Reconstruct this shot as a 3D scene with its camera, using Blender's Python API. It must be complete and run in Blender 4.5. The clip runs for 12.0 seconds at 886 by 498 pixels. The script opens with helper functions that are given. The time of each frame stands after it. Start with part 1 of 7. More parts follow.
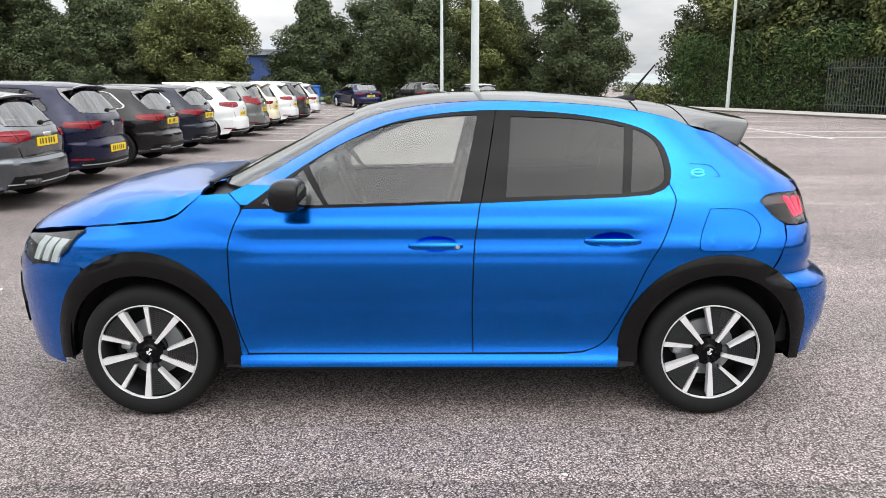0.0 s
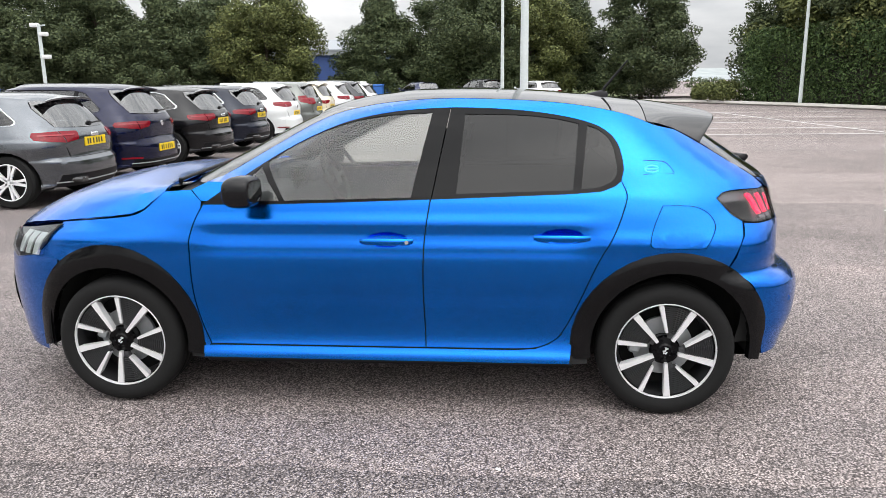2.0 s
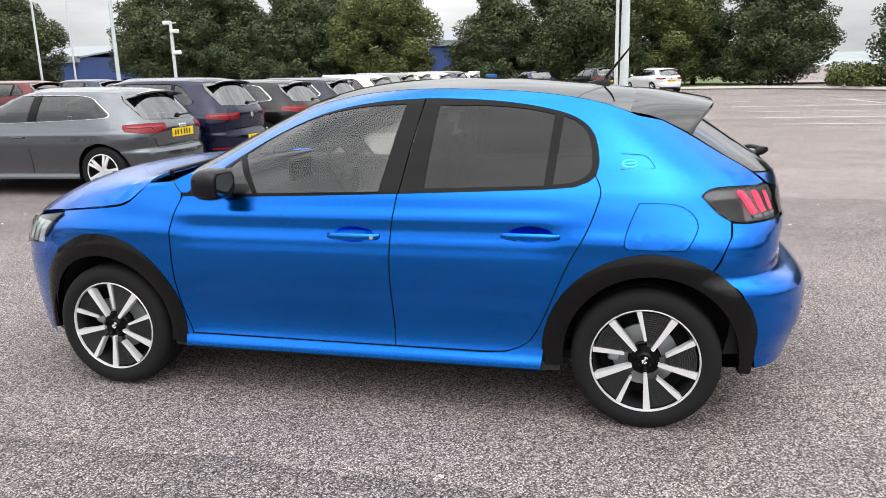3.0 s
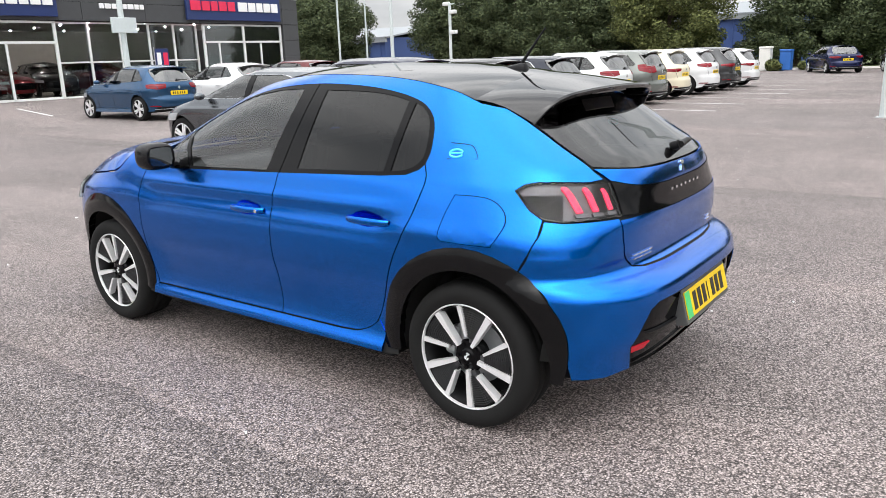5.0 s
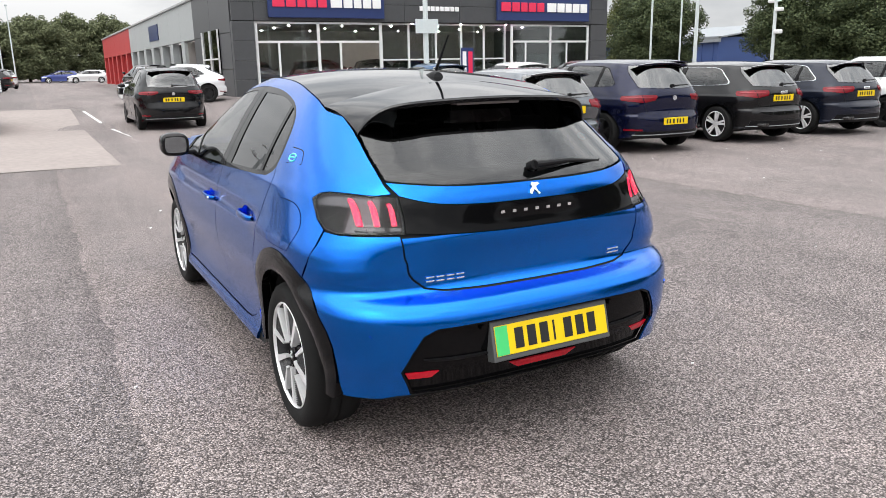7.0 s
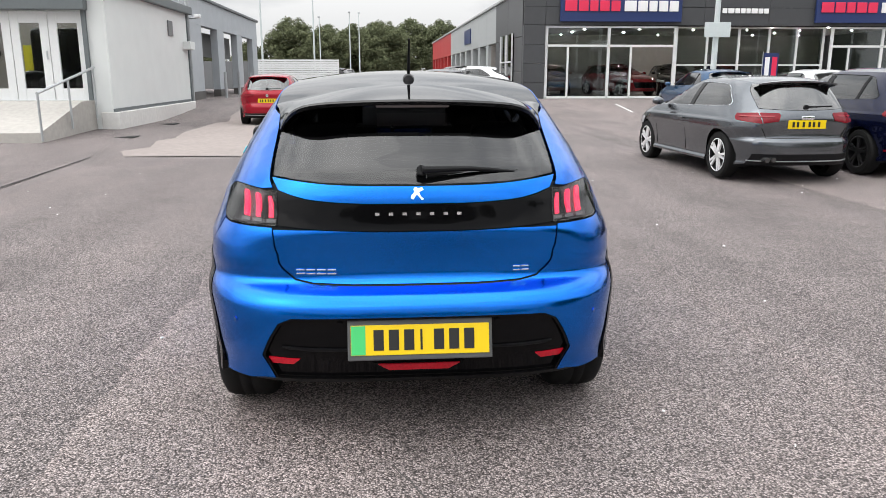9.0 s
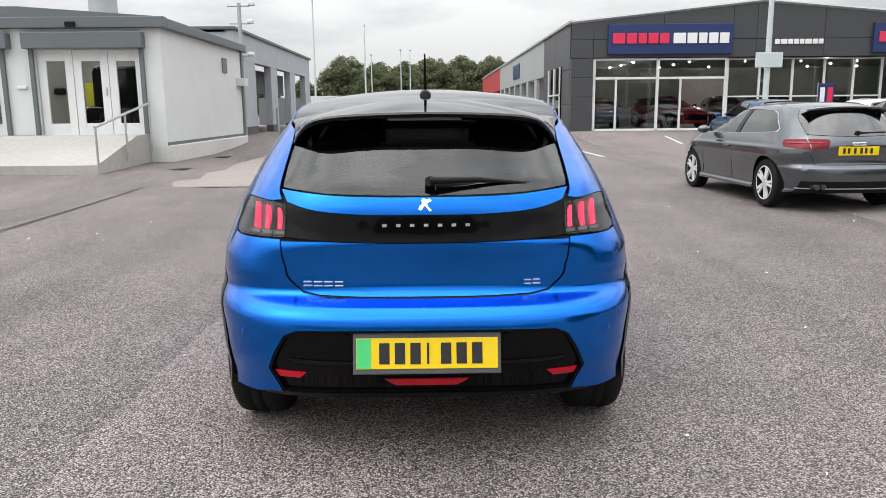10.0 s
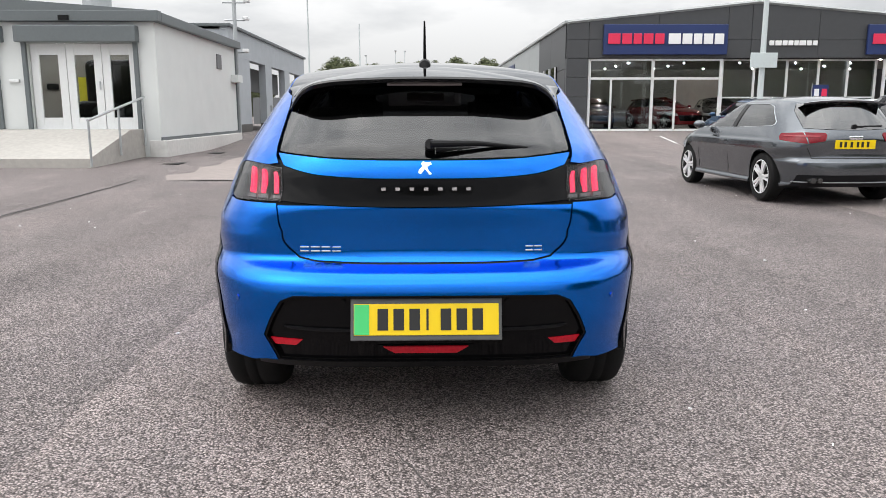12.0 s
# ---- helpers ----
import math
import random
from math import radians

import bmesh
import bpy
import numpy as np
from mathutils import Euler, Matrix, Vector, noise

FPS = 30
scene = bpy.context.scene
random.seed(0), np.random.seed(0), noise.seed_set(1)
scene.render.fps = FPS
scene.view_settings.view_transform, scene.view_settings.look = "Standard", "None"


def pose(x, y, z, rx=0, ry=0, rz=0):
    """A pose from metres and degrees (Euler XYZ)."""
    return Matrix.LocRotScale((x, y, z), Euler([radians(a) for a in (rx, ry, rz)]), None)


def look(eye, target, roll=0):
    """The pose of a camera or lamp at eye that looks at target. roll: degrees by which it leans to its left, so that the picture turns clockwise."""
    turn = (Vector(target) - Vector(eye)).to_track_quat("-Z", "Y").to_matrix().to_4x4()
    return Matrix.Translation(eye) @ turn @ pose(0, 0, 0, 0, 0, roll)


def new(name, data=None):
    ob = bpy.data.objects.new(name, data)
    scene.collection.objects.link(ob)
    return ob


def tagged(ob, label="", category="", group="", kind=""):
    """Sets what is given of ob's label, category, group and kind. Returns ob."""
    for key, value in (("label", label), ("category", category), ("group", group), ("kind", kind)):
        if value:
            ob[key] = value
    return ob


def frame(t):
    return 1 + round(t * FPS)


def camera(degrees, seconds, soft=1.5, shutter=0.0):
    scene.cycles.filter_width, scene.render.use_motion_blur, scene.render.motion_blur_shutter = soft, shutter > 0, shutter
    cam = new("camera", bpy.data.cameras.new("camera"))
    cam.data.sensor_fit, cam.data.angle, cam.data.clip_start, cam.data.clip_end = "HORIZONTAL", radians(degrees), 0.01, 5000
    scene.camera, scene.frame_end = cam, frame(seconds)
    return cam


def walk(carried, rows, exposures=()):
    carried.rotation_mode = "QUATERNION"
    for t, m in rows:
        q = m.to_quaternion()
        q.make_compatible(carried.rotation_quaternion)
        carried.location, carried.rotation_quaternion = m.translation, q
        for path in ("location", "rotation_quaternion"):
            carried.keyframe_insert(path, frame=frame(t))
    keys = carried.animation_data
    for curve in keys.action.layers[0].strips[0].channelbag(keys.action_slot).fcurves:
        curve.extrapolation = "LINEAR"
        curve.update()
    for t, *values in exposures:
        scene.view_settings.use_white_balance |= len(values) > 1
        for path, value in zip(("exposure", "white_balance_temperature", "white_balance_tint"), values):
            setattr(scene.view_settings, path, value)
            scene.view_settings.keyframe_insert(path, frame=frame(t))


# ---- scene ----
cam = camera(61.1, 12.0, soft=0.65)

EXPOSURES = [(0.0, 0.20), (2.5, 0.18), (5.5, 0.16), (7.0, 0.14), (9.0, 0.05), (10.0, -0.04), (12.0, -0.04)]
PATH = [
    (0, (0.041, -4.043, 1.473), (0.052, -2.09, 1.04), 0.0),
    (0.5, (0.039, -4.033, 1.465), (0.05, -2.079, 1.039), -0.1),
    (1, (0.051, -4.026, 1.463), (0.047, -2.072, 1.035), -0.3),
    (1.5, (0.217, -4.046, 1.457), (0.155, -2.094, 1.024), -0.5),
    (2, (0.566, -4.073, 1.471), (0.393, -2.129, 1.034), -0.7),
    (2.5, (0.854, -3.975, 1.427), (0.524, -2.049, 0.998), -0.8),
    (2.7, (0.990, -3.924, 1.457), (0.600, -2.012, 1.018), -1.1),
    (4.3, (2.296, -3.455, 1.464), (1.359, -1.757, 0.975), -1.8),
    (4.5, (2.508, -3.376, 1.451), (1.504, -1.716, 0.968), -1.6),
    (5, (2.9, -3.13, 1.445), (1.737, -1.58, 0.954), -2.0),
    (5.5, (3.241, -2.786, 1.463), (1.928, -1.357, 0.978), -2.0),
    (6, (3.659, -2.467, 1.476), (2.189, -1.195, 1.004), -2.0),
    (6.5, (3.894, -2.059, 1.427), (2.297, -0.951, 0.957), -1.7),
    (7, (4.155, -1.648, 1.429), (2.442, -0.728, 0.958), -1.1),
    (7.2, (4.282, -1.474, 1.447), (2.529, -0.633, 0.976), -1.1),
    (9, (4.621, -0.126, 1.413), (2.679, 0.03, 0.959), 0.0),
    (9.5, (4.604, 0.037, 1.399), (2.646, 0.101, 0.996), -0.3),
    (10, (4.594, 0.034, 1.319), (2.627, 0.057, 0.956), -0.5),
    (10.5, (4.586, 0.02, 1.229), (2.616, 0.035, 0.884), -0.2),
    (11, (4.569, 0.014, 1.187), (2.599, 0.039, 0.842), 0.1),
    (11.5, (4.568, 0.014, 1.177), (2.599, 0.049, 0.826), 0.0),
    (12, (4.561, 0.01, 1.172), (2.594, 0.05, 0.816), -0.1),
]
walk(cam, [(t, look(eye, target, roll)) for t, eye, target, roll in PATH], EXPOSURES)

# ---- world and light ----
world = bpy.data.worlds.new("overcast_sky")
scene.world = world
world.use_nodes = True
wn, wl = world.node_tree.nodes, world.node_tree.links
wn.clear()
sky = wn.new("ShaderNodeTexSky")
sky.sky_type = "NISHITA"
sky.sun_disc = False
sky.sun_elevation, sky.sun_rotation = radians(52), radians(150)
sky.dust_density = 4.0
grey = wn.new("ShaderNodeHueSaturation")
grey.inputs["Saturation"].default_value = 0.18
wl.new(sky.outputs["Color"], grey.inputs["Color"])
wtc = wn.new("ShaderNodeTexCoord")
wmap = wn.new("ShaderNodeMapping")
wmap.inputs["Scale"].default_value = (1.0, 1.0, 3.2)
wl.new(wtc.outputs["Generated"], wmap.inputs["Vector"])
cloud = wn.new("ShaderNodeTexNoise")
cloud.inputs["Scale"].default_value, cloud.inputs["Detail"].default_value, cloud.inputs["Roughness"].default_value = 2.6, 6, 0.55
wl.new(wmap.outputs["Vector"], cloud.inputs["Vector"])
cramp = wn.new("ShaderNodeValToRGB")
cramp.color_ramp.elements[0].position, cramp.color_ramp.elements[0].color = 0.34, (4.5, 4.72, 4.98, 1)
cramp.color_ramp.elements[1].position, cramp.color_ramp.elements[1].color = 0.60, (8.7, 8.75, 8.8, 1)
wl.new(cloud.outputs["Fac"], cramp.inputs["Fac"])
wmix = wn.new("ShaderNodeMix")
wmix.data_type = "RGBA"
wmix.inputs["Factor"].default_value = 0.82
wl.new(grey.outputs["Color"], wmix.inputs["A"])
wl.new(cramp.outputs["Color"], wmix.inputs["B"])
# an overcast sky is brightest overhead
wsep = wn.new("ShaderNodeSeparateXYZ")
wl.new(wtc.outputs["Generated"], wsep.inputs["Vector"])
wgrad = wn.new("ShaderNodeMapRange")
wgrad.inputs["From Min"].default_value, wgrad.inputs["From Max"].default_value = 0.05, 0.9
wgrad.inputs["To Min"].default_value, wgrad.inputs["To Max"].default_value = 0.86, 3.0
wl.new(wsep.outputs["Z"], wgrad.inputs["Value"])
wscale = wn.new("ShaderNodeVectorMath")
wscale.operation = "SCALE"
wl.new(wmix.outputs["Result"], wscale.inputs[0])
wl.new(wgrad.outputs["Result"], wscale.inputs["Scale"])
bg = wn.new("ShaderNodeBackground")
bg.inputs["Strength"].default_value = 0.124
wl.new(wscale.outputs["Vector"], bg.inputs["Color"])
wout = wn.new("ShaderNodeOutputWorld")
wl.new(bg.outputs["Background"], wout.inputs["Surface"])

sun = new("sun", bpy.data.lights.new("sun", "SUN"))
sun.data.energy, sun.data.angle, sun.data.color = 0.7, radians(80), (1.0, 0.96, 0.91)
sun.matrix_world = look((0, 0, 30), (0 - 9, 0 + 14, 0))


# ---- materials ----
def nodes_of(name):
    m = bpy.data.materials.new(name)
    m.use_nodes = True
    n, l = m.node_tree.nodes, m.node_tree.links
    return m, n, l, n["Principled BSDF"]


def mat(name, col, rough=0.5, metal=0.0, vary=0.12, scale=6.0, bump=0.0, bscale=60.0, coat=0.0, spec=0.5, emit=None, estr=0.0):
    """A surface with colour variation at two scales and an optional fine relief."""
    m, n, l, p = nodes_of(name)
    p.inputs["Roughness"].default_value, p.inputs["Metallic"].default_value = rough, metal
    p.inputs["Specular IOR Level"].default_value = spec
    if coat:
        p.inputs["Coat Weight"].default_value, p.inputs["Coat Roughness"].default_value = coat, 0.03
    tc = n.new("ShaderNodeTexCoord")
    if vary:
        a, b, mx = n.new("ShaderNodeTexNoise"), n.new("ShaderNodeTexNoise"), n.new("ShaderNodeMath")
        a.inputs["Scale"].default_value, b.inputs["Scale"].default_value = scale * 0.12, scale * 3
        a.inputs["Detail"].default_value = b.inputs["Detail"].default_value = 4
        l.new(tc.outputs["Object"], a.inputs["Vector"]), l.new(tc.outputs["Object"], b.inputs["Vector"])
        mx.operation = "ADD"
        l.new(a.outputs["Fac"], mx.inputs[0]), l.new(b.outputs["Fac"], mx.inputs[1])
        mr = n.new("ShaderNodeMapRange")
        mr.inputs["From Min"].default_value, mr.inputs["From Max"].default_value = 0.6, 1.4
        mr.inputs["To Min"].default_value, mr.inputs["To Max"].default_value = 1 - vary, 1 + vary
        l.new(mx.outputs[0], mr.inputs["Value"])
        cm = n.new("ShaderNodeMix")
        cm.data_type, cm.blend_type = "RGBA", "MULTIPLY"
        cm.inputs["Factor"].default_value = 1
        cm.inputs["A"].default_value = (*col, 1)
        l.new(mr.outputs["Result"], cm.inputs["B"])
        l.new(cm.outputs["Result"], p.inputs["Base Color"])
    else:
        p.inputs["Base Color"].default_value = (*col, 1)
    if bump:
        bn, bp = n.new("ShaderNodeTexNoise"), n.new("ShaderNodeBump")
        bn.inputs["Scale"].default_value, bn.inputs["Detail"].default_value = bscale, 3
        bp.inputs["Strength"].default_value, bp.inputs["Distance"].default_value = bump, 0.01
        l.new(tc.outputs["Object"], bn.inputs["Vector"])
        l.new(bn.outputs["Fac"], bp.inputs["Height"]), l.new(bp.outputs["Normal"], p.inputs["Normal"])
    if emit:
        p.inputs["Emission Color"].default_value, p.inputs["Emission Strength"].default_value = (*emit, 1), estr
    return m


def paint(name, col, metal=0.5, rough=0.32, flake=0.06, coat=1.0):
    """Clear-coated car paint with metal flakes."""
    m, n, l, p = nodes_of(name)
    p.inputs["Base Color"].default_value = (*col, 1)
    p.inputs["Metallic"].default_value, p.inputs["Roughness"].default_value = metal, rough
    p.inputs["Specular IOR Level"].default_value = 0.1
    p.inputs["Coat Weight"].default_value, p.inputs["Coat Roughness"].default_value = coat, 0.01
    tc, v, mr = n.new("ShaderNodeTexCoord"), n.new("ShaderNodeTexNoise"), n.new("ShaderNodeMapRange")
    v.inputs["Scale"].default_value = 900
    l.new(tc.outputs["Object"], v.inputs["Vector"])
    mr.inputs["To Min"].default_value, mr.inputs["To Max"].default_value = rough - flake, rough + flake
    l.new(v.outputs["Fac"], mr.inputs["Value"]), l.new(mr.outputs["Result"], p.inputs["Roughness"])
    return m


def glass(name, col, rough=0.0, ior=1.62):
    """Thin car or window glass: a tinted see-through layer with a mirror coat by Fresnel on both faces."""
    m, n, l, p = nodes_of(name)
    out = n["Material Output"]
    n.remove(p)
    tr, gl = n.new("ShaderNodeBsdfTransparent"), n.new("ShaderNodeBsdfGlossy")
    fr, mx = n.new("ShaderNodeFresnel"), n.new("ShaderNodeMixShader")
    tr.inputs["Color"].default_value = (*col, 1)
    gl.inputs["Roughness"].default_value = rough
    fr.inputs["IOR"].default_value = ior
    twice, plus, both = n.new("ShaderNodeMath"), n.new("ShaderNodeMath"), n.new("ShaderNodeMath")
    twice.operation, plus.operation, both.operation = "MULTIPLY", "ADD", "DIVIDE"
    twice.inputs[1].default_value, plus.inputs[1].default_value = 2.0, 1.0
    l.new(fr.outputs[0], twice.inputs[0]), l.new(fr.outputs[0], plus.inputs[0])
    l.new(twice.outputs[0], both.inputs[0]), l.new(plus.outputs[0], both.inputs[1])
    l.new(both.outputs[0], mx.inputs[0]), l.new(tr.outputs[0], mx.inputs[1]), l.new(gl.outputs[0], mx.inputs[2])
    l.new(mx.outputs[0], out.inputs["Surface"])
    return m


def asphalt_mat():
    m, n, l, p = nodes_of("asphalt")
    tc = n.new("ShaderNodeTexCoord")

    def noise_tex(scale, detail=4, rough=0.6):
        t = n.new("ShaderNodeTexNoise")
        t.inputs["Scale"].default_value, t.inputs["Detail"].default_value, t.inputs["Roughness"].default_value = scale, detail, rough
        l.new(tc.outputs["Object"], t.inputs["Vector"])
        return t

    def ramp(src, stops):
        r = n.new("ShaderNodeValToRGB")
        e = r.color_ramp.elements
        e[0].position, e[0].color = stops[0][0], (*stops[0][1], 1)
        e[1].position, e[1].color = stops[-1][0], (*stops[-1][1], 1)
        for pos, c in stops[1:-1]:
            k = e.new(pos)
            k.color = (*c, 1)
        l.new(src, r.inputs["Fac"])
        return r

    def mul(a, b, fac=1.0, kind="MULTIPLY"):
        x = n.new("ShaderNodeMix")
        x.data_type, x.blend_type = "RGBA", kind
        x.inputs["Factor"].default_value = fac
        l.new(a, x.inputs["A"]), l.new(b, x.inputs["B"])
        return x.outputs["Result"]

    def math_node(op, a, b=None):
        x = n.new("ShaderNodeMath")
        x.operation = op
        for k, v in enumerate((a, b)):
            if v is None:
                continue
            if isinstance(v, (int, float)):
                x.inputs[k].default_value = v
            else:
                l.new(v, x.inputs[k])
        return x.outputs[0]

    warp = n.new("ShaderNodeMix")
    warp.data_type = "RGBA"
    warp.inputs["Factor"].default_value = 0.006
    l.new(tc.outputs["Object"], warp.inputs["A"]), l.new(noise_tex(70, 2).outputs["Color"], warp.inputs["B"])
    vor = n.new("ShaderNodeTexVoronoi")
    vor.inputs["Scale"].default_value = 128
    l.new(warp.outputs["Result"], vor.inputs["Vector"])
    chip = ramp(vor.outputs["Color"], [(0.1, (0.110, 0.097, 0.095)), (0.45, (0.24, 0.213, 0.210)), (0.8, (0.47, 0.421, 0.416))])
    gap = ramp(vor.outputs["Distance"], [(0.40, (1, 1, 1)), (0.70, (0.22, 0.217, 0.217))])
    chips = mul(chip.outputs["Color"], gap.outputs["Color"])
    # open pits between the chips
    pit = ramp(noise_tex(95, 2, 0.5).outputs["Fac"], [(0.36, (0.34, 0.335, 0.335)), (0.46, (1.04, 1.04, 1.04))])
    # lanes in which the surface was laid, each with its own tone and coarseness, and their joints
    sep = n.new("ShaderNodeSeparateXYZ")
    l.new(tc.outputs["Object"], sep.inputs[0])
    wob = math_node("MULTIPLY", noise_tex(1.6, 5, 0.65).outputs["Fac"], 0.22)
    lane = math_node("DIVIDE", math_node("ADD", math_node("ADD", sep.outputs["Y"], wob), 1.31), 3.34)
    num, part_ = math_node("FLOOR", lane), math_node("FRACT", lane)
    odd = math_node("ABSOLUTE", math_node("MODULO", num, 2.0))
    rnd = n.new("ShaderNodeTexWhiteNoise")
    rnd.noise_dimensions = "1D"
    l.new(num, rnd.inputs["W"])
    tone = ramp(rnd.outputs["Value"], [(0.0, (0.93, 0.93, 0.93)), (1.0, (1.07, 1.055, 1.045))])
    joint = ramp(part_, [(0.0, (1.12, 1.10, 1.09)), (0.016, (1.08, 1.07, 1.06)), (0.05, (1, 1, 1)), (0.965, (1, 1, 1)), (0.99, (0.93, 0.93, 0.93)), (1.0, (0.88, 0.88, 0.88))])
    coarse = n.new("ShaderNodeMix")
    coarse.data_type, coarse.blend_type = "RGBA", "MULTIPLY"
    l.new(math_node("ADD", math_node("MULTIPLY", odd, 0.85), 0.12), coarse.inputs["Factor"])
    l.new(chips, coarse.inputs["A"]), l.new(pit.outputs["Color"], coarse.inputs["B"])
    chips = mul(mul(coarse.outputs["Result"], tone.outputs["Color"]), joint.outputs["Color"])
    blotch = ramp(noise_tex(0.35, 5).outputs["Fac"], [(0.3, (0.86, 0.855, 0.85)), (0.7, (1.2, 1.18, 1.17))])
    mid = ramp(noise_tex(2.2, 6, 0.7).outputs["Fac"], [(0.3, (0.86, 0.86, 0.86)), (0.72, (1.1, 1.09, 1.08))])
    c = mul(mul(chips, blotch.outputs["Color"]), mid.outputs["Color"])
    stain = ramp(noise_tex(0.9, 3, 0.5).outputs["Fac"], [(0.24, (0.68, 0.67, 0.67)), (0.34, (1, 1, 1))])
    c = mul(c, stain.outputs["Color"], 0.8)
    # long faint wheel tracks
    mp = n.new("ShaderNodeMapping")
    mp.inputs["Scale"].default_value, mp.inputs["Rotation"].default_value = (0.05, 0.9, 1.0), (0, 0, radians(8))
    l.new(tc.outputs["Object"], mp.inputs["Vector"])
    tr = noise_tex(1.0, 4, 0.6)
    l.new(mp.outputs["Vector"], tr.inputs["Vector"])
    track = ramp(tr.outputs["Fac"], [(0.32, (0.80, 0.79, 0.79)), (0.5, (1.0, 1.0, 1.0)), (0.68, (1.12, 1.10, 1.09))])
    c = mul(c, track.outputs["Color"])
    # paler and slightly warmer towards the end of the yard behind the parked hatchback
    pale_x = ramp(math_node("DIVIDE", math_node("ADD", sep.outputs["X"], math_node("MULTIPLY", wob, 4.0)), 10.0), [(0.18, (0, 0, 0)), (0.36, (1, 1, 1))])
    pale_y = ramp(math_node("DIVIDE", math_node("ADD", sep.outputs["Y"], math_node("MULTIPLY", wob, 3.0)), 10.0), [(0.06, (0, 0, 0)), (0.22, (1, 1, 1))])
    pale_end = ramp(mul(pale_x.outputs["Color"], pale_y.outputs["Color"]), [(0.0, (1.01, 1.0, 0.995)), (1.0, (1.20, 1.17, 1.155))])
    c = mul(c, pale_end.outputs["Color"])
    l.new(c, p.inputs["Base Color"])
    p.inputs["Roughness"].default_value = 0.75
    p.inputs["Specular IOR Level"].default_value = 0.35
    bp = n.new("ShaderNodeBump")
    bp.inputs["Strength"].default_value, bp.inputs["Distance"].default_value = 0.8, 0.007
    inv = n.new("ShaderNodeMath")
    inv.operation = "SUBTRACT"
    inv.inputs[0].default_value = 1
    l.new(vor.outputs["Distance"], inv.inputs[1])
    l.new(inv.outputs[0], bp.inputs["Height"]), l.new(bp.outputs["Normal"], p.inputs["Normal"])
    return m


ASPHALT = asphalt_mat()
BLUE = paint("blue_metallic_paint", (0.0, 0.142, 0.62), metal=1.0, rough=0.20, flake=0.04, coat=0.42)
BLACK_GLOSS = mat("gloss_black", (0.003, 0.003, 0.0035), 0.07, vary=0, spec=0.15)
ARCH_BLACK = mat("gloss_arch_plastic", (0.003, 0.003, 0.0035), 0.12, vary=0, spec=0.28)
BLACK_PLASTIC = mat("black_plastic", (0.006, 0.006, 0.007), 0.45, spec=0.2, bump=0.05, bscale=400, vary=0.1)
DARK = mat("dark_underbody", (0.006, 0.006, 0.006), 0.9, vary=0.1)
RUBBER = mat("tyre_rubber", (0.008, 0.008, 0.008), 0.8, spec=0.25, vary=0.15, scale=20, bump=0.1, bscale=300)
ALLOY = mat("machined_alloy", (0.82, 0.82, 0.83), 0.3, metal=0.4, vary=0.05, scale=40)
ALLOY_DARK = mat("dark_alloy", (0.012, 0.012, 0.013), 0.4, spec=0.4, vary=0.1, scale=40)
BLADE = mat("satin_grey_blade", (0.035, 0.036, 0.038), 0.35, spec=0.5, vary=0.1, scale=40)
CHROME = mat("chrome", (0.86, 0.88, 0.90), 0.16, metal=1.0, vary=0)
GLASS_CLEAR = glass("clear_glass", (0.88, 0.92, 0.90), ior=1.45)
ROOF_BLACK = mat("roof_black", (0.006, 0.006, 0.007), 0.05, vary=0, spec=0.75)
GLASS_MID = glass("car_window_glass", (0.30, 0.32, 0.32), ior=1.48)
GLASS_DARK = glass("privacy_glass", (0.07, 0.073, 0.077), ior=1.31)
GLASS_REAR = glass("rear_screen_glass", (0.20, 0.21, 0.215), ior=1.85)
GLASS_TAIL = glass("tinted_rear_screen", (0.22, 0.225, 0.23), ior=1.42)
GLASS_DOOR = glass("door_glass", (0.92, 0.94, 0.93), ior=1.25)
MIRROR = mat("mirror_silver", (0.30, 0.32, 0.335), 0.03, metal=1.0, vary=0)
ALLOY_BRIGHT = mat("bright_alloy", (0.78, 0.78, 0.79), 0.35, metal=0.2, vary=0.05)
GLASS_SHOP = glass("showroom_glass", (0.66, 0.70, 0.70), ior=1.5)
LENS = glass("lamp_lens", (0.86, 0.86, 0.88), ior=1.25)
RED_LAMP = mat("red_lamp", (0.19, 0.005, 0.012), 0.1, vary=0.35, scale=12, spec=0.3)
MIRROR_SHELL = mat("satin_black_shell", (0.006, 0.006, 0.007), 0.14, vary=0.05, spec=0.3)
RED_BRIGHT = mat("bright_red_reflector", (0.50, 0.006, 0.02), 0.15, vary=0.3, scale=30)
RED_GLOW = mat("lit_red_lamp", (0.7, 0.02, 0.05), 0.2, vary=0, emit=(1.0, 0.035, 0.10), estr=1.5)
PLATE_Y = mat("yellow_plate", (0.80, 0.56, 0.0), 0.35, vary=0.03)
PLATE_G = mat("green_band", (0.06, 0.55, 0.16), 0.35, vary=0.03)
TAR = mat("dark_tar", (0.07, 0.065, 0.063), 0.9, vary=0.2)
CHAR = mat("black_characters", (0.012, 0.012, 0.012), 0.4, vary=0)
TURQ = mat("turquoise_enamel", (0.05, 0.62, 0.72), 0.15, vary=0, coat=1.0)
SEAT = mat("dark_fabric", (0.03, 0.03, 0.033), 0.85, vary=0.2, scale=30, bump=0.2, bscale=250)
TRIM_GREY = mat("grey_trim", (0.16, 0.165, 0.17), 0.6, vary=0.08)
WHITE_LINE = mat("worn_white_paint", (0.60, 0.59, 0.575), 0.6, vary=0.25, scale=8)
STEEL = mat("galvanised_steel", (0.45, 0.47, 0.48), 0.45, metal=0.6, vary=0.12)
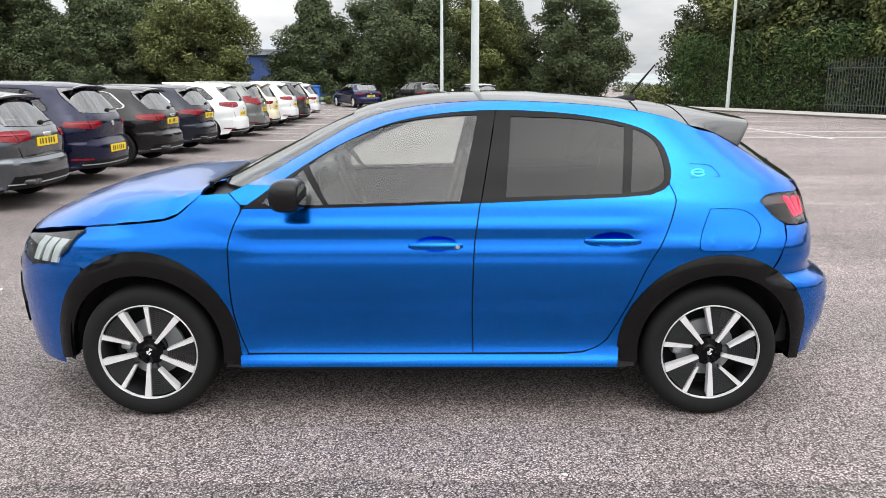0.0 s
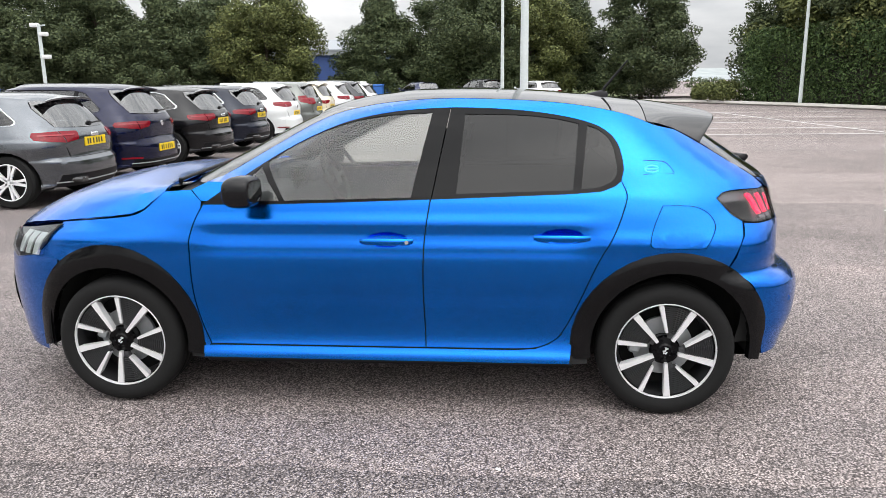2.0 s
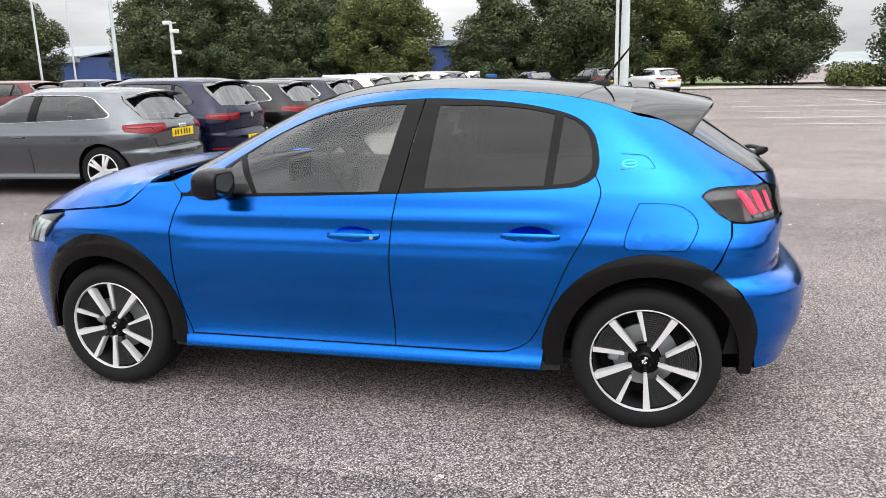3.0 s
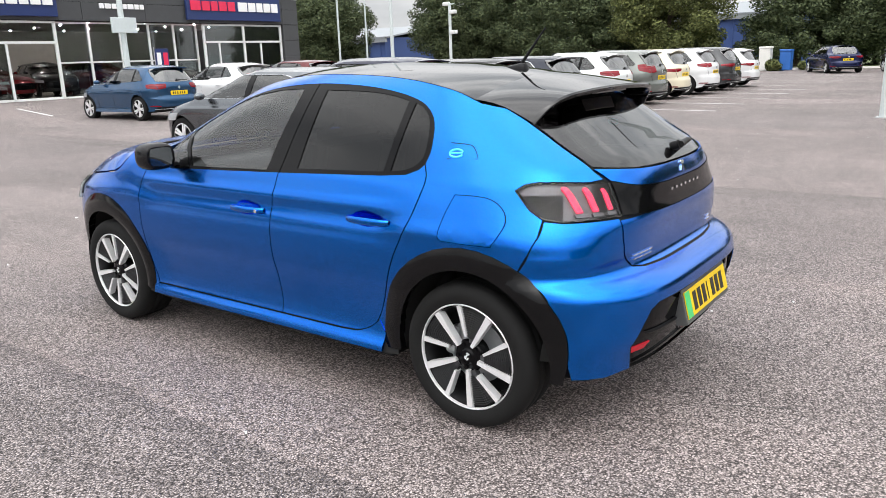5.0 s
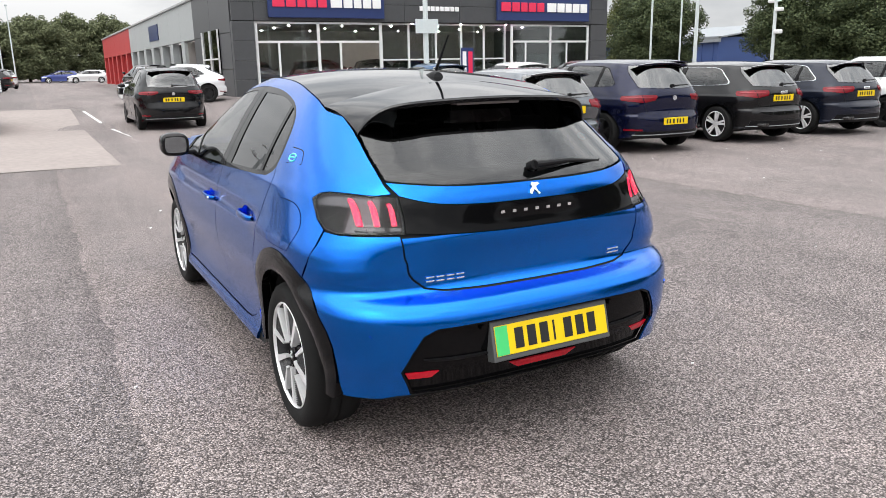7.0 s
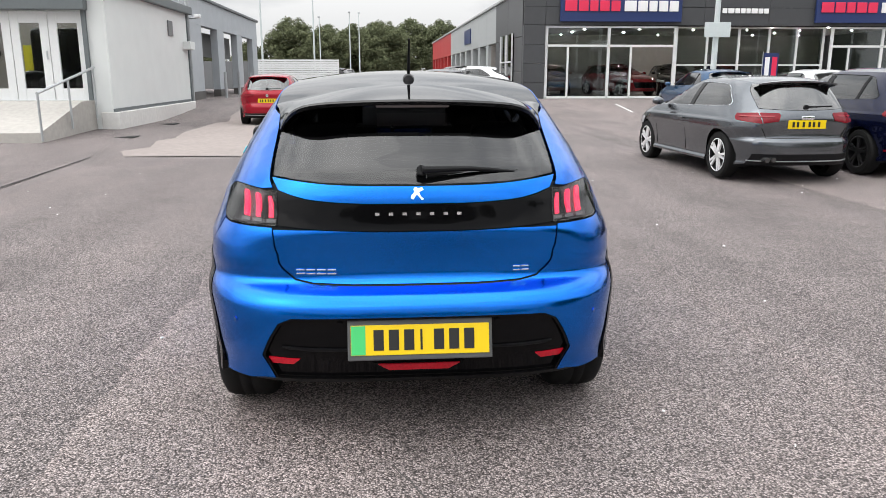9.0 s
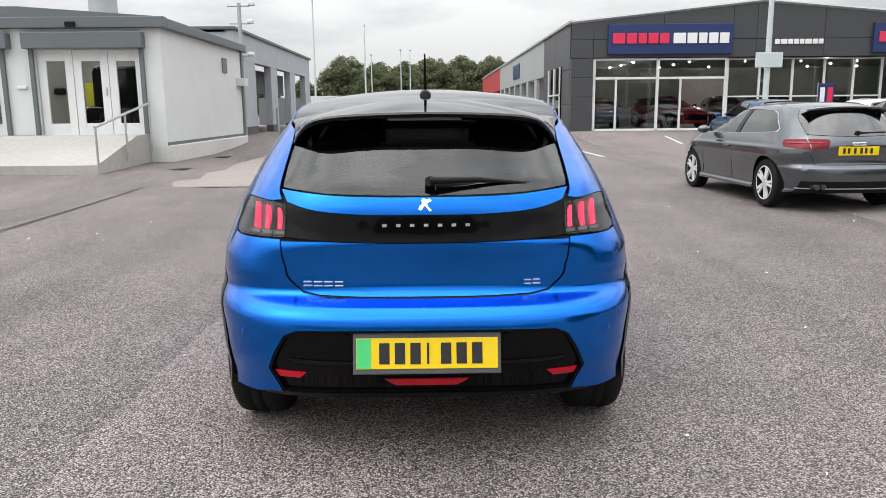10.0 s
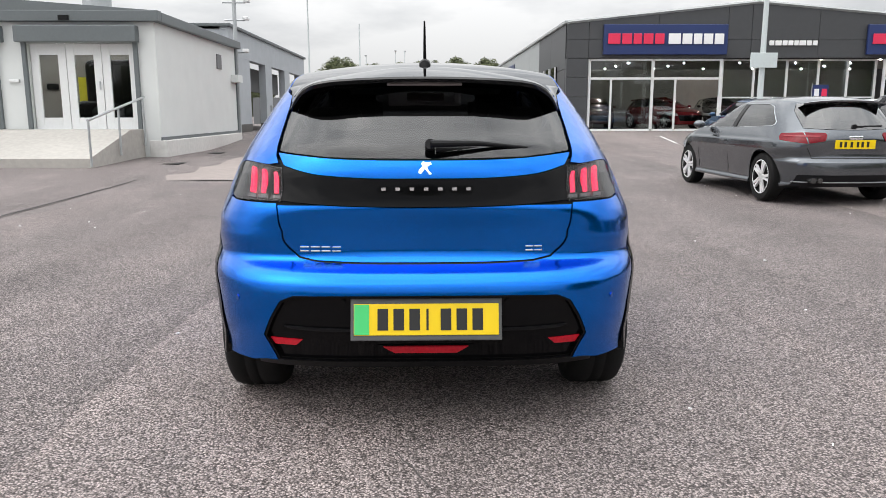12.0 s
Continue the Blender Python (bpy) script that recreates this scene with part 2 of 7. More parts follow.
POLE_GREY = mat("pale_grey_pole_paint", (0.55, 0.60, 0.60), 0.45, vary=0.08)
CLAD = mat("anthracite_cladding", (0.058, 0.060, 0.064), 0.45, vary=0.08, scale=1.5)
CLAD_LIGHT = mat("light_grey_cladding", (0.36, 0.38, 0.38), 0.5, vary=0.06, scale=1.5)
CLAD_RED = mat("red_cladding", (0.42, 0.03, 0.03), 0.5, vary=0.06)
# workshop wall: its shade is put into this darker blue-grey
WORKSHOP_SHADED = mat("shaded_blue_grey_wall", (0.40, 0.425, 0.45), 0.7, vary=0.08, scale=0.8)
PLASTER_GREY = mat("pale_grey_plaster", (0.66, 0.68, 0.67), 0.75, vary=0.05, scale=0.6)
FASCIA = mat("slate_grey_fascia", (0.125, 0.142, 0.148), 0.5, vary=0.08)
WHITE_FRAME = mat("white_frame", (0.72, 0.73, 0.73), 0.4, vary=0.04)
PLINTH = mat("chalky_painted_plinth", (0.62, 0.61, 0.59), 0.8, vary=0.12, scale=3, bump=0.1, bscale=60)
CONCRETE = mat("pale_concrete", (0.40, 0.38, 0.352), 0.8, vary=0.15, scale=3, bump=0.15, bscale=60)
SIGN_BLUE = mat("navy_sign", (0.021, 0.038, 0.130), 0.3, vary=0.04)
SIGN_RED = mat("red_letters", (0.72, 0.03, 0.09), 0.35, vary=0)
SIGN_WHITE = mat("white_letters", (0.85, 0.85, 0.85), 0.35, vary=0)
BARK = mat("bark", (0.06, 0.045, 0.032), 0.9, vary=0.3, scale=10, bump=0.6, bscale=25)
SILVER = mat("bright_silver", (0.80, 0.82, 0.84), 0.3, metal=0.35, vary=0)
PATCH = mat("pale_tarmac_patch", (0.27, 0.232, 0.216), 0.85, vary=0.2, scale=2.5, bump=0.2, bscale=120)
INTERIOR = mat("showroom_wall", (0.30, 0.28, 0.265), 0.8, vary=0.1, scale=1)
TILE = mat("showroom_floor", (0.5, 0.48, 0.46), 0.15, vary=0.06)


def leaf_mat(name, a, b):
    m, n, l, p = nodes_of(name)
    g = n.new("ShaderNodeNewGeometry")
    r = n.new("ShaderNodeValToRGB")
    r.color_ramp.elements[0].color, r.color_ramp.elements[1].color = (*a, 1), (*b, 1)
    l.new(g.outputs["Random Per Island"], r.inputs["Fac"]), l.new(r.outputs["Color"], p.inputs["Base Color"])
    p.inputs["Roughness"].default_value = 0.7
    p.inputs["Specular IOR Level"].default_value = 0.15
    return m


LEAF = leaf_mat("tree_leaves", (0.026, 0.040, 0.020), (0.115, 0.140, 0.066))
# brighter copy of the leaf colours, with sunlight put into the colour
LEAF_SUNLIT = leaf_mat("sunlit_leaves", (0.036, 0.050, 0.018), (0.17, 0.185, 0.066))
# far crowns: distance haze is put into these paler leaf colours
LEAF_HAZED = leaf_mat("hazed_far_leaves", (0.06, 0.075, 0.04), (0.19, 0.205, 0.11))
IVY = leaf_mat("ivy_leaves", (0.018, 0.036, 0.014), (0.10, 0.15, 0.05))
GRASS = mat("rough_grass", (0.10, 0.13, 0.04), 0.9, vary=0.3, scale=3, bump=0.5, bscale=30)


# ---- mesh helpers ----
def mesh_of(name, bm, material, smooth=True, crisp=True):
    if smooth and crisp:
        bm.normal_update()
        for e in bm.edges:
            if len(e.link_faces) == 2:
                a = e.calc_face_angle(0)
                p, q = (f.calc_area() for f in e.link_faces)
                if a > 0.6 or (a > 0.2 and max(p, q) > 10 * min(p, q)):
                    e.smooth = False
        hard = [e for e in bm.edges if not e.smooth]
        if len(hard) == len(bm.edges):
            smooth = False
        elif hard:
            bmesh.ops.split_edges(bm, edges=hard)
    me = bpy.data.meshes.new(name)
    bm.to_mesh(me)
    bm.free()
    me.materials.append(material)
    me.polygons.foreach_set("use_smooth", [smooth] * len(me.polygons))
    return me


def part(name, bm, material, parent, label="", smooth=True):
    ob = new(name, mesh_of(name, bm, material, smooth))
    ob.parent = parent
    return tagged(ob, label)


def share(name, me, parent, m=None, label=""):
    ob = new(name, me)
    ob.parent = parent
    if m is not None:
        ob.matrix_basis = m
    return tagged(ob, label)


def thing(name, label, category, m=None, group="", kind=""):
    ob = new(name)
    ob.empty_display_size = 0.2
    if m is not None:
        ob.matrix_basis = m
    return tagged(ob, label, category, group, kind)


def box(bm, lo, hi, bevel=0.0, seg=2):
    x0, y0, z0 = lo
    x1, y1, z1 = hi
    g = bmesh.ops.create_cube(bm, size=1.0, matrix=Matrix.Translation(((x0 + x1) / 2, (y0 + y1) / 2, (z0 + z1) / 2)) @ Matrix.Diagonal((x1 - x0, y1 - y0, z1 - z0, 1)))
    if bevel:
        es = list({e for v in g["verts"] for e in v.link_edges})
        bmesh.ops.bevel(bm, geom=es, offset=bevel, segments=seg, affect="EDGES", profile=0.5)
    return bm


def boxm(lo, hi, bevel=0.0, seg=2):
    return box(bmesh.new(), lo, hi, bevel, seg)


def rod(bm, a, b, r0, r1=None, seg=10, caps=True):
    a, b = Vector(a), Vector(b)
    d = b - a
    m = Matrix.Translation((a + b) / 2) @ d.to_track_quat("Z", "Y").to_matrix().to_4x4()
    bmesh.ops.create_cone(bm, cap_ends=caps, segments=seg, radius1=r0, radius2=r0 if r1 is None else r1, depth=d.length, matrix=m)
    return bm


def lathe(bm, prof, seg=48, m=Matrix(), a0=0.0, a1=360.0):
    """Turns (radius, depth) round the y axis."""
    full = abs(a1 - a0 - 360) < 1e-6
    rings = []
    for i in range(seg if full else seg + 1):
        a = radians(a0 + (a1 - a0) * i / seg)
        rings.append([bm.verts.new(m @ Vector((r * math.cos(a), d, r * math.sin(a)))) for r, d in prof])
    k = len(rings)
    for i in range(k if full else k - 1):
        p, q = rings[i], rings[(i + 1) % k]
        for j in range(len(prof) - 1):
            bm.faces.new((p[j], p[j + 1], q[j + 1], q[j]))
    return bm


def grid(bm, rows):
    """A sheet through rows of points."""
    vs = [[bm.verts.new(p) for p in row] for row in rows]
    for a, b in zip(vs, vs[1:]):
        for i in range(len(a) - 1):
            bm.faces.new((a[i], a[i + 1], b[i + 1], b[i]))
    return bm


def flip_to(bm, way):
    """Turns the faces so that their mean normal follows way."""
    bm.normal_update()
    s = sum((f.normal * f.calc_area() for f in bm.faces), Vector())
    if s.dot(Vector(way)) < 0:
        bmesh.ops.reverse_faces(bm, faces=bm.faces)
    return bm


def thicken(bm, d):
    """Gives an open sheet an edge of depth d behind its faces."""
    bm.normal_update()
    es = [e for e in bm.edges if e.is_boundary]
    inward = {v: -v.normal * d for e in es for v in e.verts}
    for e in es:
        e.smooth = False
    made = bmesh.ops.extrude_edge_only(bm, edges=es)["geom"]
    new_v = [g for g in made if isinstance(g, bmesh.types.BMVert)]
    pos = {tuple(round(c, 6) for c in v.co): off for v, off in inward.items()}
    for v in new_v:
        v.co += pos.get(tuple(round(c, 6) for c in v.co), Vector())
    return bm


def arc(points, n=5):
    """A smooth open curve through the points."""
    if len(points) < 3:
        return list(points)
    p = [Vector(q) for q in points]
    p = [p[0] * 2 - p[1]] + p + [p[-1] * 2 - p[-2]]
    out = []
    for i in range(1, len(p) - 2):
        for k in range(n):
            t = k / n
            out.append(0.5 * (2 * p[i] + (p[i + 1] - p[i - 1]) * t + (2 * p[i - 1] - 5 * p[i] + 4 * p[i + 1] - p[i + 2]) * t * t + (3 * p[i] - p[i - 1] - 3 * p[i + 1] + p[i + 2]) * t ** 3))
    out.append(p[-2])
    return [tuple(q) for q in out]


def sheet(outer, place, holes=(), step=(0.06, 0.04), depth=0.012, way=(0, -1, 0)):
    """A curved panel: a flat outline, with holes, cut by a fine lattice and laid on a surface by place(u, v)."""
    bm = bmesh.new()
    for loop in (outer, *holes):
        vs = [bm.verts.new((u, v, 0)) for u, v in loop]
        for i in range(len(vs)):
            bm.edges.new((vs[i - 1], vs[i]))
    bmesh.ops.triangle_fill(bm, use_beauty=True, use_dissolve=False, edges=bm.edges[:], normal=(0, 0, 1))
    us, vs_ = [p[0] for p in outer], [p[1] for p in outer]
    for axis, lo, hi, st in ((0, min(us), max(us), step[0]), (1, min(vs_), max(vs_), step[1])):
        k = int((hi - lo) / st)
        for i in range(1, k + 1):
            c = lo + (hi - lo) * i / (k + 1)
            co, no = ((c, 0, 0), (1, 0, 0)) if axis == 0 else ((0, c, 0), (0, 1, 0))
            bmesh.ops.bisect_plane(bm, geom=bm.verts[:] + bm.edges[:] + bm.faces[:], plane_co=co, plane_no=no, dist=1e-5)
    for v in bm.verts:
        v.co = place(v.co.x, v.co.y)
    flip_to(bm, way)
    if depth:
        thicken(bm, depth)
    return bm


def pchip(tab):
    x, y = [p[0] for p in tab], [p[1] for p in tab]
    h = [b - a for a, b in zip(x, x[1:])]
    d = [(b - a) / k for a, b, k in zip(y, y[1:], h)]
    m = [d[0]] + [0 if p * q <= 0 else 2 * p * q / (p + q) for p, q in zip(d, d[1:])] + [d[-1]]

    def f(v):
        v = min(max(v, x[0]), x[-1])
        i = 0
        while i < len(x) - 2 and v >= x[i + 1]:
            i += 1
        t = (v - x[i]) / h[i]
        return (2 * t ** 3 - 3 * t * t + 1) * y[i] + (t ** 3 - 2 * t * t + t) * h[i] * m[i] + (3 * t * t - 2 * t ** 3) * y[i + 1] + (t ** 3 - t * t) * h[i] * m[i + 1]
    return f


def mirrored(outer):
    return [(-u, v) for u, v in reversed(outer)]


class Shell:
    """A car body as level outlines: rear and nose x, half width and corner roundness by height. The nose is at -x, the ground at z = 0."""

    def __init__(self, rear, nose, width, round_rear, round_nose=3.0, mid=([(0, 0.9), (2, 0.9)], -0.9), cowl=1.04, crease=None, reach=(), fill=None):
        self.rear, self.nose, self.width, self.nr = pchip(rear), pchip(nose), pchip(width), pchip(round_rear)
        self.nf, self.m1, self.cowl = round_nose, mid[1], cowl
        self.m0 = pchip(mid[0])
        self.crease, self.reach = pchip(crease) if crease else None, reach
        self.fill = pchip(fill) if fill else None

    def end(self, z, u=1.0):
        """Rear x at a share u of the half width: the ledge under the lid is filled up towards the corners."""
        if not self.fill:
            return self.rear(z)
        g = max(0.0, min(1.0, (u - 0.56) / 0.36))
        return self.rear(z) + self.fill(z) * g * g * (3 - 2 * g)

    def front_mid(self, z):
        return min(self.m1, self.nose(z) + 1.0) if z < self.cowl else max(self.m1, self.nose(z) + 0.55)

    def fold(self, x, z):
        """How far the creases of the doors press the flank in or out."""
        a, b, c, d = self.reach
        p, q = max(0.0, min(1.0, (x - a) / (b - a))), max(0.0, min(1.0, (d - x) / (d - c)))
        return self.crease(z) * p * p * (3 - 2 * p) * q * q * (3 - 2 * q)

    def y(self, x, z):
        w = self.width(z) + (self.fold(x, z) if self.crease else 0.0)
        b = self.m0(z)
        if x > b:
            u, n = (x - b) / (self.end(z) - b), self.nr(z)
        else:
            m = self.front_mid(z)
            u, n = (m - x) / (m - self.nose(z)), self.nf
        if u <= 0:
            return w
        return w * max(0.0, 1 - u ** n) ** (1 / n) if u < 1 else 0.0

    def xr(self, y, z):
        n, u = self.nr(z), min(abs(y) / self.width(z), 1)
        b = self.m0(z)
        return b + (self.end(z, u) - b) * max(0.0, 1 - u ** n) ** (1 / n)

    def xf(self, y, z):
        u, m = min(abs(y) / self.width(z), 1), self.front_mid(z)
        return m - (m - self.nose(z)) * max(0.0, 1 - u ** self.nf) ** (1 / self.nf)

    def side(self, off=0.0):
        return lambda x, z: Vector((x, -self.y(x, z) - off, z))

    def tail(self, off=0.0):
        """Places (angle, z) on the tail; the angle runs from -90 at the left flank to 90."""
        def f(a, z):
            n, w, q, b = self.nr(z), self.width(z), radians(a), self.m0(z)
            c, s = max(0.0, math.cos(q)), math.sin(q)
            p = Vector((b + (self.end(z, abs(s) ** (2 / n)) - b) * c ** (2 / n), math.copysign(abs(s) ** (2 / n), s) * w, z))
            return p + Vector((c, s, 0)).normalized() * off
        return f

    def head(self, off=0.0):
        def f(a, z):
            w, q, m = self.width(z), radians(a), self.front_mid(z)
            c, s = max(0.0, math.cos(q)), math.sin(q)
            p = Vector((m - (m - self.nose(z)) * c ** (2 / self.nf), math.copysign(abs(s) ** (2 / self.nf), s) * w, z))
            return p + Vector((-c, s, 0)).normalized() * off
        return f

    def ang_y(self, y, z):
        """The tail angle of a point given by y."""
        return math.copysign(math.degrees(math.asin(min(1, abs(y) / self.width(z)) ** (self.nr(z) / 2))), y)

    def ang_x(self, x, z):
        """The tail angle, on the left flank, of a point given by x."""
        b = self.m0(z)
        u = max(0.0, min(1, (x - b) / (self.end(z) - b)))
        return -math.degrees(math.acos(u ** (self.nr(z) / 2)))

    def ang_nose(self, x, z):
        m = self.front_mid(z)
        u = max(0.0, min(1, (m - x) / (m - self.nose(z))))
        return -math.degrees(math.acos(u ** (self.nf / 2)))

    def top(self, x, y, lo, hi):
        """The height of the bonnet at (x, y)."""
        for _ in range(26):
            c = (lo + hi) / 2
            if self.nose(c) < x and abs(y) <= self.y(x, c):
                lo = c
            else:
                hi = c
        return lo


# ---- the blue hatchback ----
HS = Shell(
    rear=[(0.15, 1.85), (0.30, 1.905), (0.42, 1.948), (0.52, 1.958), (0.565, 1.950), (0.598, 1.925), (0.616, 1.890), (0.630, 1.853), (0.650, 1.833), (0.680, 1.827), (0.75, 1.832), (0.825, 1.848), (0.86, 1.842), (0.95, 1.832), (1.0, 1.815), (1.03, 1.793), (1.10, 1.69), (1.20, 1.545), (1.30, 1.40), (1.36, 1.30), (1.40, 1.1)],
    nose=[(0.15, -2.02), (0.30, -2.07), (0.50, -2.09), (0.65, -2.075), (0.75, -2.03), (0.82, -1.95), (0.88, -1.82), (0.95, -1.60), (0.985, -1.40), (1.02, -1.05), (1.04, -0.98), (1.10, -0.86), (1.20, -0.66), (1.30, -0.45), (1.34, -0.35), (1.40, -0.1)],
    width=[(0.15, 0.80), (0.205, 0.858), (0.24, 0.854), (0.275, 0.848), (0.31, 0.846), (0.36, 0.848), (0.46, 0.853), (0.56, 0.863), (0.62, 0.8675), (0.68, 0.868), (0.73, 0.8665), (0.765, 0.870), (0.79, 0.866), (0.83, 0.852), (0.90, 0.832), (0.97, 0.806), (1.0, 0.789), (1.1, 0.739), (1.2, 0.682), (1.3, 0.617), (1.36, 0.570), (1.40, 0.515)],
    round_rear=[(0.15, 3.6), (0.40, 3.6), (0.55, 3.5), (0.63, 3.5), (0.72, 4.2), (0.82, 3.8), (0.92, 3.3), (1.1, 3.1), (1.4, 2.7)],
    mid=([(0.15, 1.2), (0.55, 1.2), (0.63, 1.1), (0.72, 0.95), (0.80, 0.9), (1.4, 0.9)], -0.9), round_nose=2.6,
    crease=[(0.15, 0), (0.24, 0), (0.275, -0.010), (0.31, -0.017), (0.36, -0.024), (0.46, -0.018), (0.56, -0.004), (0.66, 0.0), (0.70, -0.001), (0.74, -0.006), (0.785, -0.0165), (0.797, -0.0165), (0.83, -0.0067), (0.858, 0.001), (0.868, 0.001), (0.90, -0.003), (0.96, 0), (1.4, 0)], reach=(-0.98, -0.70, 0.80, 1.06),
    fill=[(0.15, 0), (0.54, 0), (0.565, 0.001), (0.598, 0.004), (0.616, 0.010), (0.630, 0.018), (0.650, 0.022), (0.680, 0.022), (0.72, 0.018), (0.76, 0.012), (0.80, 0.005), (0.84, 0.0), (0.87, 0), (1.4, 0)])
WHEELS = (-1.27, 1.27)
TYRE_R, AXLE_Z = 0.307, 0.297


def both_sides(name, bm, material, parent, label="", smooth=True):
    """The same part on the left flank and, turned over, on the right one."""
    a = part(name, bm, material, parent, label, smooth)
    b = share(name, a.data, parent, Matrix.Diagonal((1, -1, 1, 1)), label)
    return a, b


def arch_curve(cx, r_out, z_base, n=22, squash=1.0, cz=AXLE_Z):
    """Points of a wheel opening, from the front foot over the top to the rear foot."""
    foot = math.asin(max(-1, min(1, (z_base - cz) / r_out)))
    out = []
    for i in range(n + 1):
        a = math.pi - foot - (math.pi - 2 * foot) * i / n
        out.append((cx + r_out * math.cos(a), cz + r_out * math.sin(a) * squash))
    return out


def wheel_meshes():
    """Tyre, barrel, bright spokes, dark blades, cap: outer face towards -y, axle at the origin."""
    R = TYRE_R
    t = bmesh.new()
    lathe(t, [(0.219, -0.008), (0.228, -0.016), (0.252, -0.022), (0.275, -0.022), (0.296, -0.008), (R - 0.003, 0.012), (R, 0.05), (R - 0.007, 0.058), (R - 0.007, 0.064), (R, 0.07), (R, 0.10), (R - 0.007, 0.104), (R - 0.007, 0.11), (R, 0.116), (R, 0.15), (R - 0.003, 0.18), (0.29, 0.20), (0.25, 0.21), (0.214, 0.19)], 72)
    b = bmesh.new()
    lathe(b, [(0.212, -0.004), (0.204, 0.02), (0.196, 0.09), (0.202, 0.19), (0.216, 0.195)], 56)
    ring = bmesh.new()
    lathe(ring, [(0.223, -0.004), (0.224, -0.012), (0.221, -0.016), (0.219, -0.016), (0.217, -0.012), (0.216, -0.002)], 72)
    spoke_a, spoke_b = bmesh.new(), bmesh.new()
    blade = bmesh.new()

    def bar(bm, pts, y0, y1, m):
        lo = [bm.verts.new(m @ Vector((x, y1, z))) for x, z in pts]
        hi = [bm.verts.new(m @ Vector((x, y0, z))) for x, z in pts]
        bm.faces.new(hi), bm.faces.new(list(reversed(lo)))
        for i in range(len(pts)):
            bm.faces.new((hi[i - 1], lo[i - 1], lo[i], hi[i]))
    def polar(r, a):
        return (r * math.sin(radians(a)), r * math.cos(radians(a)))

    def spoke(bm, r0, a0, w0, r1, a1, w1):
        """A straight bar from radius r0 to r1, with its angles and its widths at both ends."""
        p, q = Vector(polar(r0, a0)), Vector(polar(r1, a1))
        n = Vector((q.y - p.y, p.x - q.x)).normalized()
        bar(bm, [p - n * w0 / 2, q - n * w1 / 2, q + n * w1 / 2, p + n * w0 / 2], -0.012, 0.022, Matrix())
        bmesh.ops.recalc_face_normals(bm, faces=bm.faces)
    spoke(spoke_a, 0.056, 19, 0.014, 0.214, 20, 0.030)
    spoke(spoke_b, 0.088, -11, 0.011, 0.214, -19.5, 0.021)
    ribs = []
    for q in range(65):
        z = 0.060 + 0.150 * q / 64
        y = 0.006 if z < 0.085 or q % 4 < 2 else -0.004
        edge = 14 + 4 * (z - 0.06) / 0.15
        a, c = polar(z, -edge if z > 0.088 else -6), polar(z, edge)
        ribs.append([Vector((a[0], 0.03, a[1])), Vector((a[0], y, a[1])), Vector((0.0, y - 0.002, z)), Vector((c[0], y, c[1])), Vector((c[0], 0.03, c[1]))])
    flip_to(grid(blade, ribs), (0, -1, 0))
    hub = bmesh.new()
    lathe(hub, [(0.001, -0.002), (0.026, -0.002), (0.031, 0.002), (0.034, 0.004), (0.062, 0.010), (0.068, 0.02), (0.066, 0.05)], 32)
    for k in range(5):
        a = radians(54 + 72 * k)
        rod(hub, (0.05 * math.cos(a), 0.0, 0.05 * math.sin(a)), (0.05 * math.cos(a), 0.02, 0.05 * math.sin(a)), 0.009, seg=8)
    mark = bmesh.new()
    for dx, dz, w, h, r in ((0.0, 0.006, 0.006, 0.020, 20), (-0.006, -0.006, 0.006, 0.014, -25), (0.006, -0.008, 0.006, 0.012, 30), (0.003, 0.014, 0.014, 0.006, 10)):
        bmesh.ops.create_cube(mark, size=1, matrix=Matrix.Translation((dx, -0.004, dz)) @ Matrix.Rotation(radians(r), 4, "Y") @ Matrix.Diagonal((w, 0.004, h, 1)))
    disc = bmesh.new()
    lathe(disc, [(0.06, 0.075), (0.135, 0.075), (0.135, 0.095), (0.06, 0.095)], 40)
    cal = boxm((-0.145, 0.055, -0.06), (-0.095, 0.115, 0.06), 0.012)
    back = bmesh.new()
    lathe(back, [(0.001, 0.12), (0.195, 0.12), (0.195, 0.13)], 40)
    out = [("tyre", mesh_of("tyre", t, RUBBER, crisp=False), "", [0]), ("rim", mesh_of("rim", b, ALLOY_DARK), "", [0]), ("rim_edge", mesh_of("rim_edge", ring, ALLOY), "bright machined rim edge", [0])]
    turns = [72 * k for k in range(5)]
    out += [("spoke", mesh_of("spoke", spoke_a, ALLOY, False), "bright machined spoke", turns), ("spoke", mesh_of("spoke", spoke_b, ALLOY, False), "bright machined spoke", turns), ("blade", mesh_of("blade", blade, BLADE, False), "dark ribbed blade", turns)]
    out += [("hub_cap", mesh_of("hub_cap", hub, BLACK_GLOSS), "", [0]), ("emblem", mesh_of("emblem", mark, SILVER, False), "", [0]), ("brake_disc", mesh_of("brake_disc", disc, STEEL), "", [0]),
            ("brake_caliper", mesh_of("brake_caliper", cal, STEEL), "", [0]), ("backing_plate", mesh_of("backing_plate", back, DARK), "", [0])]
    return out


